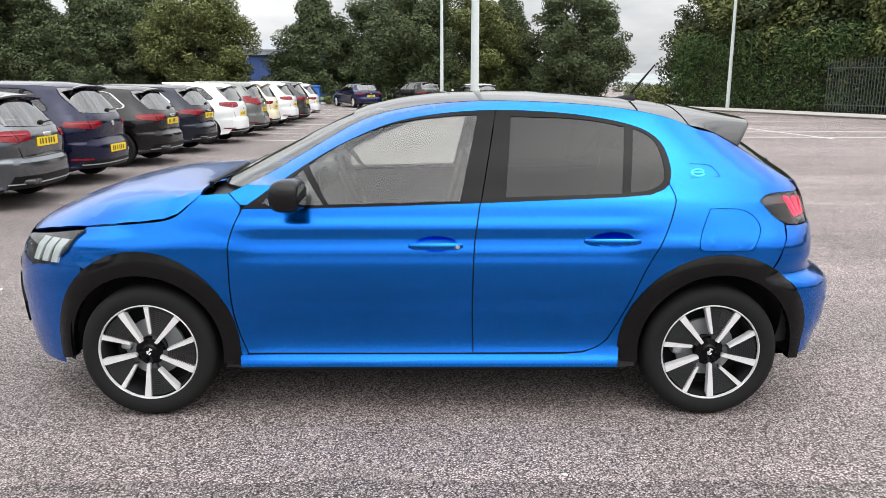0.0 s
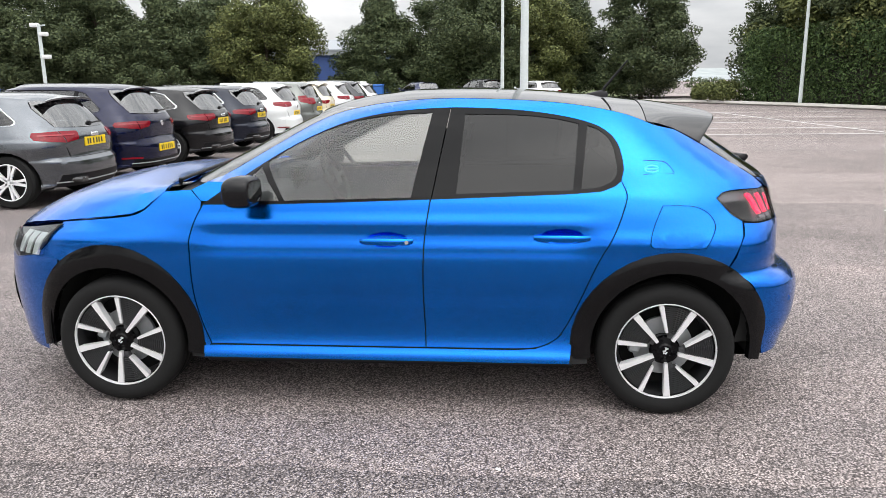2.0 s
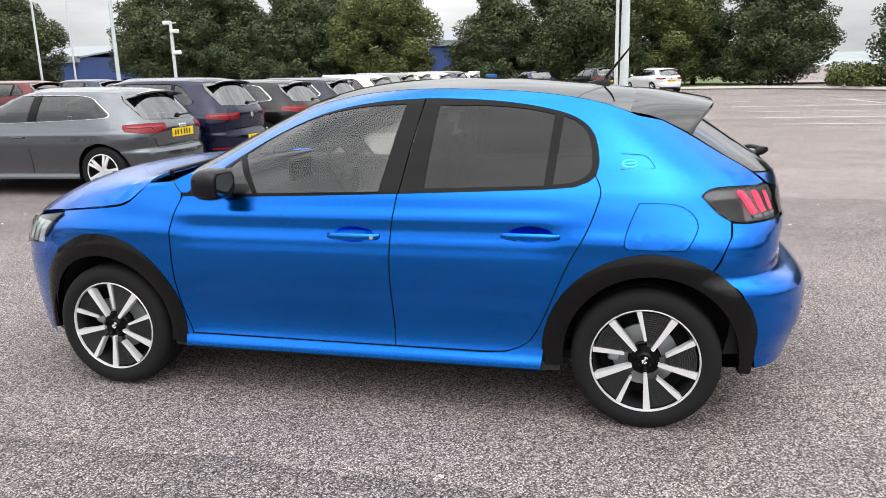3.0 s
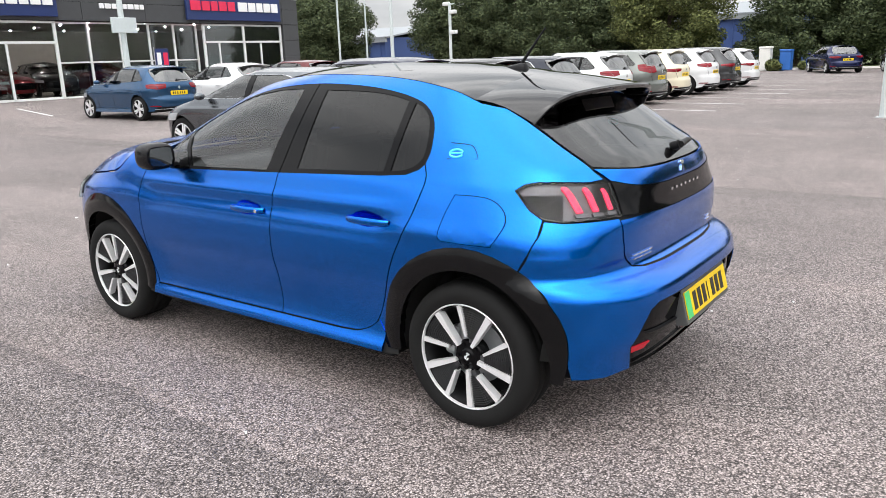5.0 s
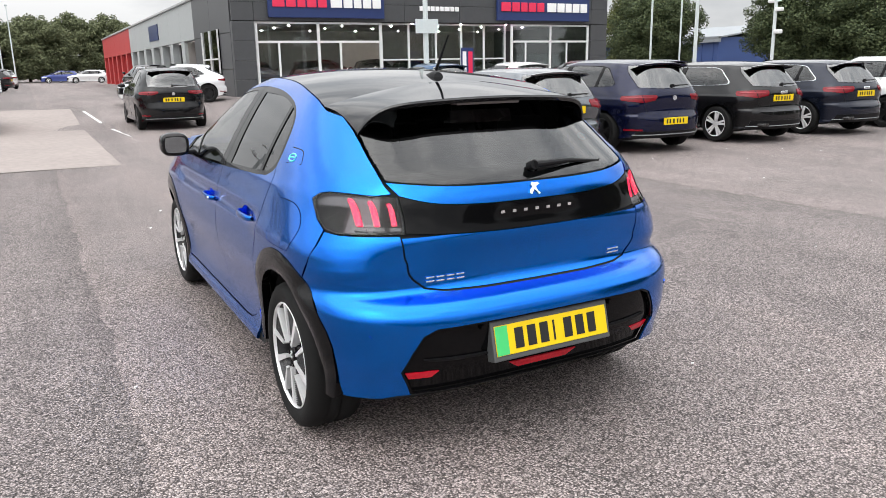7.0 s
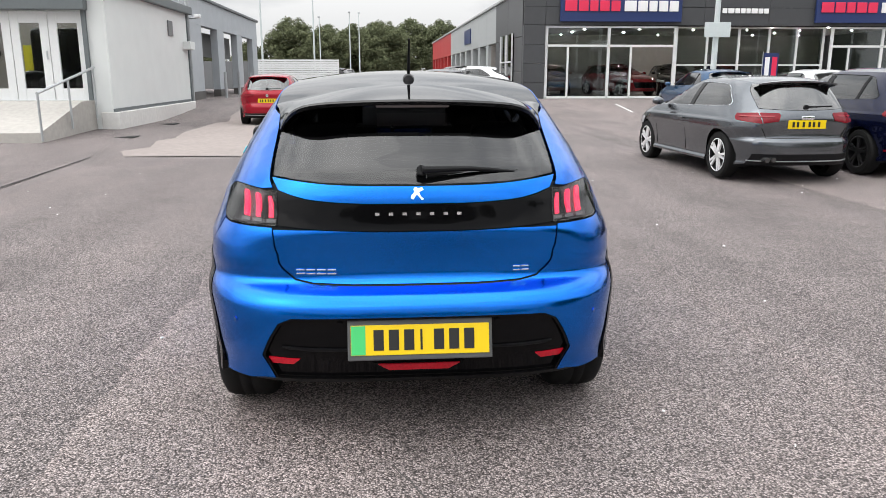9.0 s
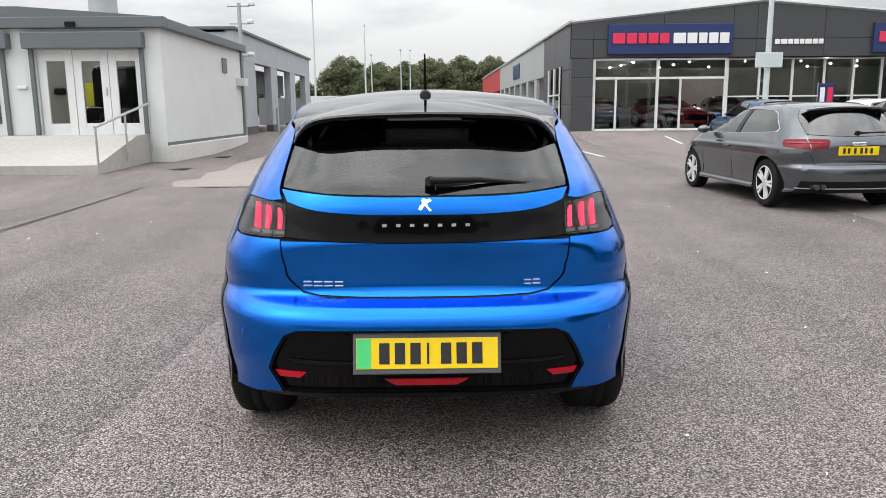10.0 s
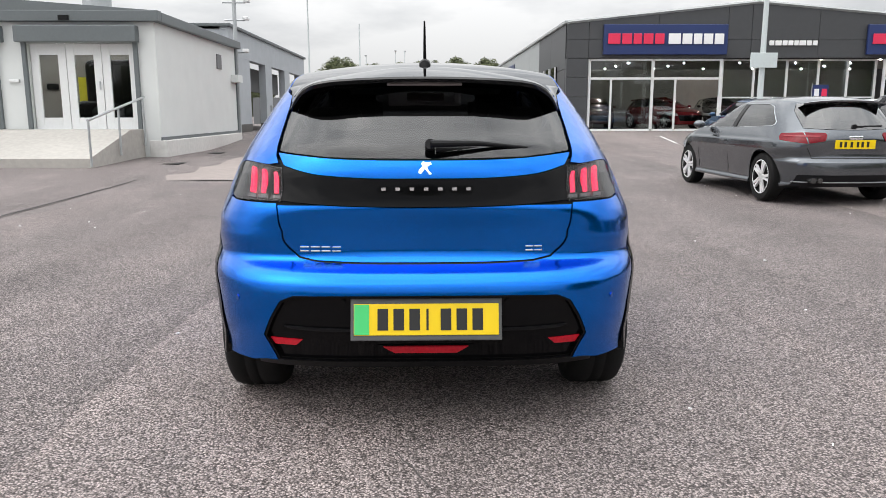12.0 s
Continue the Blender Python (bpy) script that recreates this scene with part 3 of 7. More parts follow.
def hero_car():
    car = thing("hatchback_car", "bright metallic blue five-door hatchback with black roof on asphalt", "car")
    side, tail = HS.side, HS.tail

    def A(y, z):
        return (HS.ang_y(y, z), z)

    def X(x, z):
        return (HS.ang_x(x, z), z)
    # seams shared by neighbouring panels
    front_edge = arc([(-0.812, 0.937), (-0.845, 0.87), (-0.870, 0.79), (-0.873, 0.70), (-0.870, 0.505), (-0.845, 0.37), (-0.813, 0.284)])
    b_edge = arc([(0.192, 0.283), (0.186, 0.505), (0.191, 0.745), (0.205, 0.87), (0.219, 0.960)])
    rear_edge = arc([(0.60, 0.284), (0.69, 0.290), (0.755, 0.313), (0.803, 0.354), (0.859, 0.464), (0.941, 0.667), (1.021, 0.817), (1.062, 0.924), (1.074, 0.982), (1.053, 1.035)])
    belt_f = [(-0.53, 0.938), (-0.15, 0.948)]
    belt_r = [(0.225, 0.960), (0.55, 0.972), (0.841, 0.983), (0.97, 0.993), (1.03, 1.015)]
    dlo_top = arc([(-0.812, 0.940), (-0.731, 0.998), (-0.604, 1.084), (-0.459, 1.172), (-0.308, 1.245), (-0.155, 1.300), (0.049, 1.337), (0.279, 1.352), (0.509, 1.346), (0.712, 1.327), (0.887, 1.294), (0.986, 1.255), (1.044, 1.195), (1.067, 1.099), (1.056, 1.038)], 4)
    rail = arc([(-0.872, 1.002), (-0.72, 1.075), (-0.565, 1.165), (-0.322, 1.300), (-0.109, 1.358), (0.101, 1.383), (0.308, 1.391), (0.617, 1.381), (0.87, 1.358), (1.076, 1.318), (1.215, 1.266)], 4)
    arch_f = arch_curve(-1.277, 0.428, 0.235, squash=1.075)
    arch_r = [(x - (0.042 * max(0.0, min(1.0, (0.47 - z) / 0.2)) if x > 1.5 else 0.0), z) for x, z in arch_curve(1.287, 0.443, 0.240, squash=1.0)]

    # doors, with a hollow behind each handle
    def cup(xm, z, r=1.0):
        return [(xm + 0.092 * r * math.cos(a), z + (0.036 if math.sin(a) > 0 else 0.032) * r * math.sin(a)) for a in (radians(d) for d in range(0, 360, 15))]
    cups = ((0.030, 0.786), (0.800, 0.804))
    d1 = both_sides("front_door", sheet(front_edge[:-1] + [(-0.813, 0.284)] + [(-0.3, 0.283)] + b_edge + belt_f[::-1], side(), [cup(*cups[0])], step=(0.05, 0.0115), depth=0.004), BLUE, car)[0]
    d2 = both_sides("rear_door", sheet([(0.197, 0.283)] + rear_edge + belt_r[::-1] + [(u + 0.0055, v) for u, v in reversed(b_edge[1:-1])], side(), [cup(*cups[1])], step=(0.05, 0.0115), depth=0.004), BLUE, car)[0]
    both_sides("door_seam_shadow_gap", sheet([(0.18, 0.28), (0.20, 0.28), (0.20, 0.6), (0.226, 0.965), (0.20, 0.965), (0.18, 0.6)], side(-0.013), depth=0, step=(0.1, 0.05)), DARK, car)
    # sill
    both_sides("sill", sheet([(-0.848, 0.224), (0.842, 0.222), (0.852, 0.30), (0.814, 0.353), (0.79, 0.332), (0.752, 0.305), (0.69, 0.283), (0.60, 0.277), (-0.82, 0.277), (-0.85, 0.274)], side(0.002), step=(0.08, 0.012)), BLUE, car)
    both_sides("sill_underside", boxm((-0.86, -0.80, 0.18), (0.86, -0.60, 0.228), 0.01), BLACK_PLASTIC, car)
    # fender, rear quarter with roof rail
    fe = [(u - 0.0055, v) for u, v in front_edge]
    hood_edge = arc([(-1.53, 0.842), (-1.39, 0.858), (-1.257, 0.872), (-1.155, 0.885), (-1.095, 0.908), (-1.04, 0.955), (-1.0, 0.992)], 4)
    fen = hood_edge + [(-0.92, 0.998), (-0.877, 1.0), (-0.824, 0.951)] + fe[1:] + [(-0.838, 0.262)] + [p for p in reversed(arch_f) if p[0] > -1.57 and p[1] > 0.26] + [(-1.58, 0.70), (-1.598, 0.757)]
    both_sides("front_fender", sheet(fen, side(), step=(0.05, 0.02)), BLUE, car)
    re_ = [(u + 0.0055, v) for u, v in rear_edge]
    fuel = arc([(1.190, 0.758), (1.173, 0.775), (1.186, 0.841), (1.222, 0.925), (1.240, 0.936), (1.363, 0.931), (1.430, 0.898), (1.456, 0.852), (1.444, 0.809), (1.416, 0.764), (1.395, 0.755), (1.190, 0.757)], 3)[:-1]
    quarter = rail + [(HS.xr(y, z) - 0.006, z) for y, z in ((0.556, 1.245), (0.551, 1.20), (0.553, 1.15), (0.557, 1.10), (0.557, 1.06), (0.556, 1.034), (0.540, 0.990))] + [(1.690, 0.984)] + [(1.60, 0.990), (1.53, 0.990), (1.490, 0.982), (1.462, 0.960), (1.49, 0.930), (1.528, 0.890), (1.580, 0.858), (1.578, 0.80), (1.55, 0.735), (1.515, 0.672)] + [p for p in reversed(arch_r) if p[1] > 0.262 and p[0] < 1.50] + [(0.846, 0.262)] + [(p[0], p[1]) for p in re_ if p[0] > 0.80] + dlo_top[::-1]
    quarter = quarter[:-1] + [(-0.822, 0.954)]
    both_sides("rear_quarter", sheet(quarter, side(), [fuel], step=(0.05, 0.02)), BLUE, car)
    c = Vector((1.31, 0.848))
    both_sides("charging_flap", sheet([tuple(c + (Vector(p) - c) * 0.972) for p in fuel], side(0.0006), step=(0.06, 0.04)), BLUE, car)
    both_sides("flap_gap", sheet([tuple(c + (Vector(p) - c) * 1.03) for p in fuel], side(-0.011), depth=0, step=(0.06, 0.04)), DARK, car)

    # side glass and its black surround
    gf = arc([(-0.540, 1.118), (-0.41, 1.196), (-0.257, 1.262), (-0.104, 1.303), (0.075, 1.325), (0.216, 1.330)], 4) + [(0.133, 0.968), (-0.44, 0.955)]
    gt = [(-0.735, 0.962), (-0.600, 1.067), (-0.565, 1.10), (-0.462, 0.953), (-0.70, 0.952)]
    gr = arc([(0.367, 1.324), (0.61, 1.317), (0.761, 1.302), (0.876, 1.279)], 4) + [(0.846, 0.999), (0.543, 0.990), (0.335, 0.984)]
    gq = arc([(0.914, 1.272), (0.970, 1.248), (1.018, 1.197), (1.038, 1.099), (1.025, 1.047), (0.967, 1.014), (0.882, 1.003)], 4)
    cut = [(0.297, 1.352), (0.222, 0.957)]
    top_f = [p for p in dlo_top if p[0] < 0.29]
    top_r = [p for p in dlo_top if p[0] > 0.31]
    both_sides("front_window_surround", sheet(top_f + cut + belt_f[::-1], side(-0.002), [gf, gt], step=(0.05, 0.03)), BLACK_GLOSS, car)
    both_sides("rear_window_surround", sheet([(0.228, 0.960), (0.303, 1.352)] + top_r + [(1.03, 1.012)] + belt_r[1:4][::-1], side(-0.002), [gr, gq], step=(0.05, 0.03)), BLACK_GLOSS, car)
    for nm, loop, g in (("front_side_glass", gf, GLASS_CLEAR), ("mirror_corner_glass", gt, GLASS_CLEAR), ("rear_side_glass", gr, GLASS_DARK), ("quarter_glass", gq, GLASS_DARK)):
        cc = sum((Vector(p) for p in loop), Vector((0, 0))) / len(loop)
        for ob in both_sides(nm, sheet([tuple(cc + (Vector(p) - cc) * 1.015) for p in loop], side(-0.006), step=(0.08, 0.05), depth=0.0), g, car):
            ob.visible_shadow = False

    both_sides("pillar_trim", sheet(rail + dlo_top[::-1][6:], side(-0.028), step=(0.1, 0.05), depth=0), SEAT, car)
    both_sides("door_card", sheet([(-0.80, 0.40), (0.85, 0.40), (0.88, 0.72), (0.92, 0.90), (0.2, 0.90), (-0.78, 0.90)], side(-0.06), step=(0.2, 0.1), depth=0), SEAT, car)
    # wheel arches, liners and wheels
    for cx, out, name in ((-1.277, arch_f, "front_arch_cladding"), (1.287, arch_r, "rear_arch_cladding")):
        inn = arch_curve(cx, 0.352, 0.245)

        def lip_place(x, z, cx=cx, r1=0.428 if cx < 0 else 0.443, sq=1.075 if cx < 0 else 1.0):
            r = math.hypot(x - cx, z - AXLE_Z)
            c, d = (x - cx) / r, (z - AXLE_Z) / r
            full = 1 / math.hypot(c / r1, d / (r1 * sq))
            q = max(0.0, min(1.0, (r - 0.352) / (full - 0.352)))
            p = side(0.0022 + 0.007 * math.sin(math.pi * q) ** 0.8)(x, max(z, 0.33))
            return Vector((p.x, p.y, z))
        both_sides(name, sheet(out + inn[::-1], lip_place, step=(0.02, 0.02), depth=0.04), ARCH_BLACK, car)
        lin = lathe(bmesh.new(), [(0.366, -0.79), (0.366, -0.52), (0.05, -0.52)], 30, Matrix.Translation((cx, 0, AXLE_Z)), -8, 188)
        both_sides("wheel_liner", lin, DARK, car)
    for x in WHEELS:
        for s in (-1, 1):
            m = Matrix.Translation((x, s * 0.820, 0.284 if x < 0 else 0.279)) @ (Matrix() if s < 0 else Matrix.Rotation(math.pi, 4, "Z")) @ Matrix.Rotation(radians(21 if x < 0 else 12), 4, "Y")
            w = share("wheel", WHEEL_PARTS[0][1], car, m, "black tyre on two-tone alloy rim")
            for nm, me, lb, turns in WHEEL_PARTS[1:]:
                for a in turns:
                    share(nm, me, w, Matrix.Rotation(radians(a), 4, "Y"), lb)

    # bonnet, nose, lamps
    hx = [(-1.0, 0.992), (-1.04, 0.957), (-1.095, 0.912), (-1.155, 0.889), (-1.257, 0.876), (-1.39, 0.862), (-1.53, 0.846), (-1.685, 0.826), (-1.80, 0.806), (-1.87, 0.79)]
    hood = [(x, -HS.y(x, z) + 0.002) for x, z in hx] + [(HS.xf(y, 0.788), -y) for y in (0.45, 0.3, 0.15)] + [(HS.xf(0, 0.788), 0.0)]
    hood_loop = hood + [(x, -y) for x, y in reversed(hood[:-1])] + [(-1.01, 0.4), (-1.02, 0), (-1.01, -0.4)]

    def crowned(x, y):
        rise = max(0.0, min(1.0, (-1.0 - x) / 0.3)) * max(0.0, min(1.0, (x + 1.98) / 0.5)) * max(0.0, 1 - (y / 0.74) ** 2)
        return Vector((x, y, HS.top(x, y, 0.7, 1.035) + 0.036 * rise))
    part("bonnet", sheet(hood_loop, crowned, step=(0.05, 0.05), way=(0, 0, 1)), BLUE, car)
    bz = [0.20, 0.25, 0.3, 0.36, 0.42, 0.48, 0.54, 0.6, 0.66, 0.72, 0.77]
    rows = []
    for z in bz:
        a0 = HS.ang_nose(-1.545 - 0.150 * max(0, min(1, (0.64 - z) / 0.3)), z)
        rows.append([HS.head(-0.003)(a0 + (-2 * a0) * i / 40, z) for i in range(41)])
    part("front_bumper", flip_to(grid(bmesh.new(), rows), (-1, 0, 0)), BLUE, car)
    part("grille", sheet([(-28, 0.32), (28, 0.32), (33, 0.44), (24, 0.56), (-24, 0.56), (-33, 0.44)], HS.head(0.006), step=(4, 0.03), way=(-1, 0, 0)), BLACK_GLOSS, car)
    N = lambda x, z: (HS.ang_nose(x, z), z)
    lamp = [N(-1.87, 0.782), N(-1.72, 0.806), N(-1.525, 0.836), N(-1.596, 0.758), N(-1.672, 0.690), N(-1.80, 0.665), N(-1.87, 0.70)]
    both_sides("headlamp_housing", sheet(lamp, HS.head(0.004), step=(5, 0.02), way=(-0.6, -0.8, 0)), mat("headlamp_dark_silver", (0.05, 0.052, 0.055), 0.3, metal=0.4, vary=0.4, scale=25), car)
    for k in range(3):
        x0 = -1.80 + k * 0.055
        both_sides("lamp_blade", sheet([N(x0, 0.69), N(x0 + 0.032, 0.69), N(x0 + 0.10, 0.795), N(x0 + 0.055, 0.795)], HS.head(0.010), step=(5, 0.05), way=(-0.6, -0.8, 0)), SILVER, car)
    for ob in both_sides("headlamp_lens", sheet(lamp, HS.head(0.016), step=(5, 0.02), way=(-0.6, -0.8, 0), depth=0.01), GLASS_CLEAR, car):
        ob.visible_shadow = False
    both_sides("daytime_light", sheet([N(-2.055, 0.37), N(-2.04, 0.37), N(-2.02, 0.63), N(-2.035, 0.64)], HS.head(0.006), step=(3, 0.05), way=(-1, -0.4, 0)), BLACK_GLOSS, car)
    # windscreen and cowl
    rail_y = pchip([(z, HS.y(x, z)) for x, z in rail[:17]])
    rows = []
    for i in range(15):
        z = 1.012 + (1.352 - 1.012) * i / 14
        yw = rail_y(z) - 0.004
        rows.append([Vector((max(HS.xf(v * yw / 12, max(z, 1.04)) - 0.0, -1.05) - max(0, 1.04 - z) * 2.0, v * yw / 12, z)) for v in range(-12, 13)])
    ws = part("windscreen", flip_to(grid(bmesh.new(), rows), (-1, 0, 1)), GLASS_CLEAR, car)
    ws.visible_shadow = False
    part("cowl", flip_to(grid(bmesh.new(), [[Vector((-1.06 + 0.12 * k + 0.10 * (abs(v) / 10) ** 2, v * 0.072, 0.985 + 0.012 * k)) for v in range(-10, 11)] for k in range(3)]), (0, 0, 1)), BLACK_PLASTIC, car)
    for y0, y1 in ((-0.60, 0.02), (-0.05, 0.5)):
        wp = bmesh.new()
        rod(wp, (-1.0, y0, 1.025), (-0.985, y1, 1.05), 0.008)
        rod(wp, (-1.01, y0, 1.0), (-1.0, y0, 1.03), 0.012)
        part("front_wiper", wp, BLACK_PLASTIC, car)
    # roof and rear spoiler
    prof = pchip([(-0.45, 1.318), (-0.3, 1.367), (-0.1, 1.408), (0.1, 1.427), (0.35, 1.432), (0.65, 1.422), (0.9, 1.402), (1.05, 1.386), (1.2, 1.367), (1.5, 1.330), (1.62, 1.312)])
    rz = pchip([(p[0], p[1]) for p in rail])

    def roof_row(x, n=14):
        ze = rz(x)
        ye = HS.y(x, ze) - 0.006
        return [Vector((x, v / n * ye, ze + 0.002 + (prof(x) - ze) * (1 - abs(v / n) ** 1.9))) for v in range(-n, n + 1)]
    part("roof_panel", thicken(flip_to(grid(bmesh.new(), [roof_row(-0.38 + 1.585 * i / 30) for i in range(31)]), (0, 0, 1)), 0.02), ROOF_BLACK, car)
    part("roof_lining", flip_to(grid(bmesh.new(), [[p - Vector((0, 0, 0.03)) for p in roof_row(-0.38 + 1.6 * i / 12)] for i in range(13)]), (0, 0, -1)), TRIM_GREY, car)
    corner_x = 1.172
    corner = Vector((corner_x, HS.y(corner_x, rz(corner_x)) - 0.004, rz(corner_x)))
    edge_y = pchip([(1.18, 0.546), (1.20, 0.548), (1.245, 0.556), (1.268, 0.569), (corner.z, corner.y)])

    def seam(v):
        x = 1.205 - 0.033 * v ** 3
        ze = rz(x)
        return Vector((x, v * corner.y, ze + 0.005 + (prof(x) - ze) * (1 - v ** 1.9)))

    def lip_at(v):
        return Vector((1.540 - 0.030 * v * v - 0.070 * v ** 9, 0.546 * v, 1.314 - 0.026 * v * v - 0.098 * v ** 12))

    def edge_at(t):
        z = corner.z + (1.190 - corner.z) * t
        p = tail(0.003)(*A(-edge_y(z), z))
        return Vector((p.x, -p.y, p.z))
    across = [math.copysign(1 - (1 - abs(k) / 18) ** 1.7, k) for k in range(-18, 19)]

    def shaped(t, v):
        w = abs(v)
        p = seam(w).lerp(lip_at(w), t)
        p += (edge_at(t) - seam(1).lerp(lip_at(1), t)) * w ** 6 + Vector((0, 0, 0.022 * t * (1 - t) * (1 - w ** 6)))
        return Vector((p.x, math.copysign(p.y, v), p.z))
    rows = [[shaped(i / 12, v) for v in across] for i in range(13)]
    lip = rows[-1]
    rows += [[p + Vector((0.004, 0, -0.008)) for p in lip], [p + Vector((-0.004, 0, -0.022)) for p in lip], [Vector((p.x - 0.04, p.y * 0.985, p.z - 0.026)) for p in lip], [Vector((1.385 - 0.03 * v * v, 0.52 * v, 1.282 - 0.03 * v * v - 0.05 * abs(v) ** 12)) for v in across]]
    part("rear_spoiler", flip_to(grid(bmesh.new(), rows), (0, 0, 1)), ROOF_BLACK, car)
    part("spoiler_seam", flip_to(grid(bmesh.new(), [[Vector((p.x + d, p.y, p.z - 0.003)) for p in rows[0]] for d in (-0.005, 0.004)]), (0, 0, 1)), DARK, car)
    part("high_brake_light", boxm((1.45, -0.15, 1.280), (1.505, 0.15, 1.292), 0.004), mat("pale_lens_strip", (0.22, 0.19, 0.19), 0.2, vary=0), car)
    # roof aerial
    fin = bmesh.new()
    for k, (x, w, h) in enumerate(((0.945, 0.004, 0.0), (0.985, 0.016, 0.012), (1.02, 0.021, 0.024), (1.05, 0.023, 0.033), (1.075, 0.020, 0.028), (1.085, 0.005, 0.0))):
        z0 = prof(x) - 0.004
        ring = [fin.verts.new((x, w * math.sin(a) * 1.2, z0 + h * max(0, math.cos(a)) ** 0.8)) for a in (radians(d) for d in range(-90, 91, 22))]
        if k:
            for i in range(len(ring) - 1):
                fin.faces.new((last[i], ring[i], ring[i + 1], last[i + 1]))
        last = ring
    aer = part("aerial_base", flip_to(fin, (0, 0, 1)), BLACK_PLASTIC, car)
    part("aerial_rod", rod(bmesh.new(), (1.055, 0, 1.418), (1.175, 0, 1.565), 0.0078, 0.0040), BLACK_PLASTIC, aer)

    # tail: glass, lid, garnish, lamps, bumper
    def sym(half):
        return half + mirrored(half)
    rg = [A(-0.551, 1.032), A(-0.552, 1.10), A(-0.545, 1.175), A(-0.530, 1.250), A(-0.40, 1.285)]
    bottom = [A(y, z) for y, z in ((-0.36, 1.014), (0, 1.008), (0.36, 1.014))]
    rear_glass = part("rear_window", sheet(rg + mirrored(rg) + bottom[::-1], tail(-0.004), step=(4, 0.03), way=(1, 0, 0.5), depth=0.0), GLASS_TAIL, car)
    rear_glass.visible_shadow = False
    up = [A(y, z) for y, z in arc([(-0.553, 1.026), (-0.36, 1.009), (-0.18, 1.003), (0, 1.002)], 4)]
    lowr = [A(y, z) for y, z in arc([(-0.02, 0.939), (-0.20, 0.940), (-0.365, 0.949), (-0.45, 0.962), (-0.525, 0.983)], 4)]
    lid = part("tailgate", sheet(up + mirrored(up[:-1]) + mirrored(lowr) + lowr, tail(), step=(3, 0.015), way=(1, 0, 0)), BLUE, car)
    gar = [A(y, z) for y, z in arc([(-0.527, 0.980), (-0.45, 0.959), (-0.365, 0.946), (-0.20, 0.937), (-0.02, 0.936)], 4)]
    garb = [A(-0.1, 0.837), A(-0.377, 0.845), A(-0.527, 0.856)]
    garnish = part("tail_garnish", sheet(gar + mirrored(gar) + mirrored(garb) + garb, tail(0.002), step=(3, 0.015), way=(1, 0, 0)), BLACK_GLOSS, car, "gloss black strip between the tail lamps")
    lo1 = [A(-0.545, 0.838), A(-0.377, 0.841), A(-0.1, 0.833)]
    lo2 = [A(0, 0.632)] + [A(-y, z) for y, z in ((0.243, 0.633), (0.40, 0.638), (0.465, 0.650), (0.500, 0.680), (0.527, 0.745), (0.540, 0.80))]
    part("tailgate_lower_panel", sheet(lo1 + mirrored(lo1) + mirrored(lo2) + lo2[1:], tail(), step=(3, 0.008), way=(1, 0, 0)), BLUE, car)
    part("tailgate_gap_shadow", sheet([A(-0.58, 0.62), A(0.58, 0.62), A(0.58, 1.0), A(-0.58, 1.0)], tail(-0.013), depth=0, step=(4, 0.02), way=(1, 0, 0)), DARK, car)
    # lamps with three red claws each
    inner = [A(-0.532, 0.852), A(-0.532, 0.978)]
    lampo = [X(1.690, 0.982), X(1.60, 0.987), X(1.53, 0.987), X(1.490, 0.979), X(1.465, 0.960), X(1.49, 0.932), X(1.528, 0.893), X(1.582, 0.861), X(1.64, 0.850)] + inner
    both_sides("tail_lamp_housing", sheet(lampo, tail(-0.022), step=(3, 0.02), way=(0.7, -0.7, 0), depth=0.0), mat("smoked_lamp_housing", (0.13, 0.125, 0.13), 0.25, metal=0.3, vary=0.5, scale=30), car)
    both_sides("tail_lamp_rim", sheet(lampo, tail(-0.0035), [[(Vector(p) * 0.955 + Vector(A(-0.66, 0.92)) * 0.045)[:] for p in lampo]], step=(4, 0.02), way=(0.7, -0.7, 0)), BLACK_GLOSS, car)
    def inside(d):
        return lambda y, z: Vector((HS.xr(abs(y), z) - d, y, z))
    for y, z1 in ((-0.556, 0.957), (-0.610, 0.965), (-0.662, 0.971)):
        left = arc([(y - 0.008, 0.880), (y - 0.0085, 0.93), (y - 0.011, 0.955), (y - 0.012, z1 - 0.008), (y - 0.008, z1)], 4)
        right = arc([(y - 0.001, z1), (y + 0.003, z1 - 0.010), (y + 0.008, 0.93), (y + 0.009, 0.880)], 4)
        both_sides("tail_lamp_claw", sheet(left + right, inside(0.009), step=(0.008, 0.012), way=(0.8, -0.6, 0)), RED_GLOW, car, "lit red light bar")
        both_sides("indicator_block", sheet([(y - 0.018, 0.862), (y + 0.02, 0.862), (y + 0.02, 0.874), (y - 0.018, 0.874)], inside(0.010), step=(0.01, 0.01), way=(0.8, -0.6, 0)), TRIM_GREY, car)
    for ob in both_sides("tail_lamp_lens", sheet(lampo, tail(0.0), step=(4, 0.02), way=(0.7, -0.7, 0), depth=0.004), LENS, car):
        ob.visible_shadow = False
    # bumper round the tail
    b_out = [X(1.80, 0.252), X(1.705, 0.256)] + [X(max(p[0], 1.45), p[1]) for p in arch_r[::-1] if p[1] > 0.27 and p[0] > 1.518 and p[1] < 0.675][:15]
    b_in = [X(1.522, 0.672), X(1.556, 0.735), X(1.585, 0.80), X(1.588, 0.852), X(1.65, 0.845), A(-0.551, 0.845)] + [A(-y, z) for y, z in ((0.546, 0.80), (0.533, 0.742), (0.506, 0.675), (0.470, 0.644), (0.40, 0.632), (0.243, 0.627))] + [A(0, 0.626)]
    ins = [A(-0.555, 0.262), A(-0.600, 0.365), A(-0.565, 0.445), A(-0.528, 0.505), A(-0.478, 0.527), A(-0.257, 0.531)]
    half = b_out + b_in
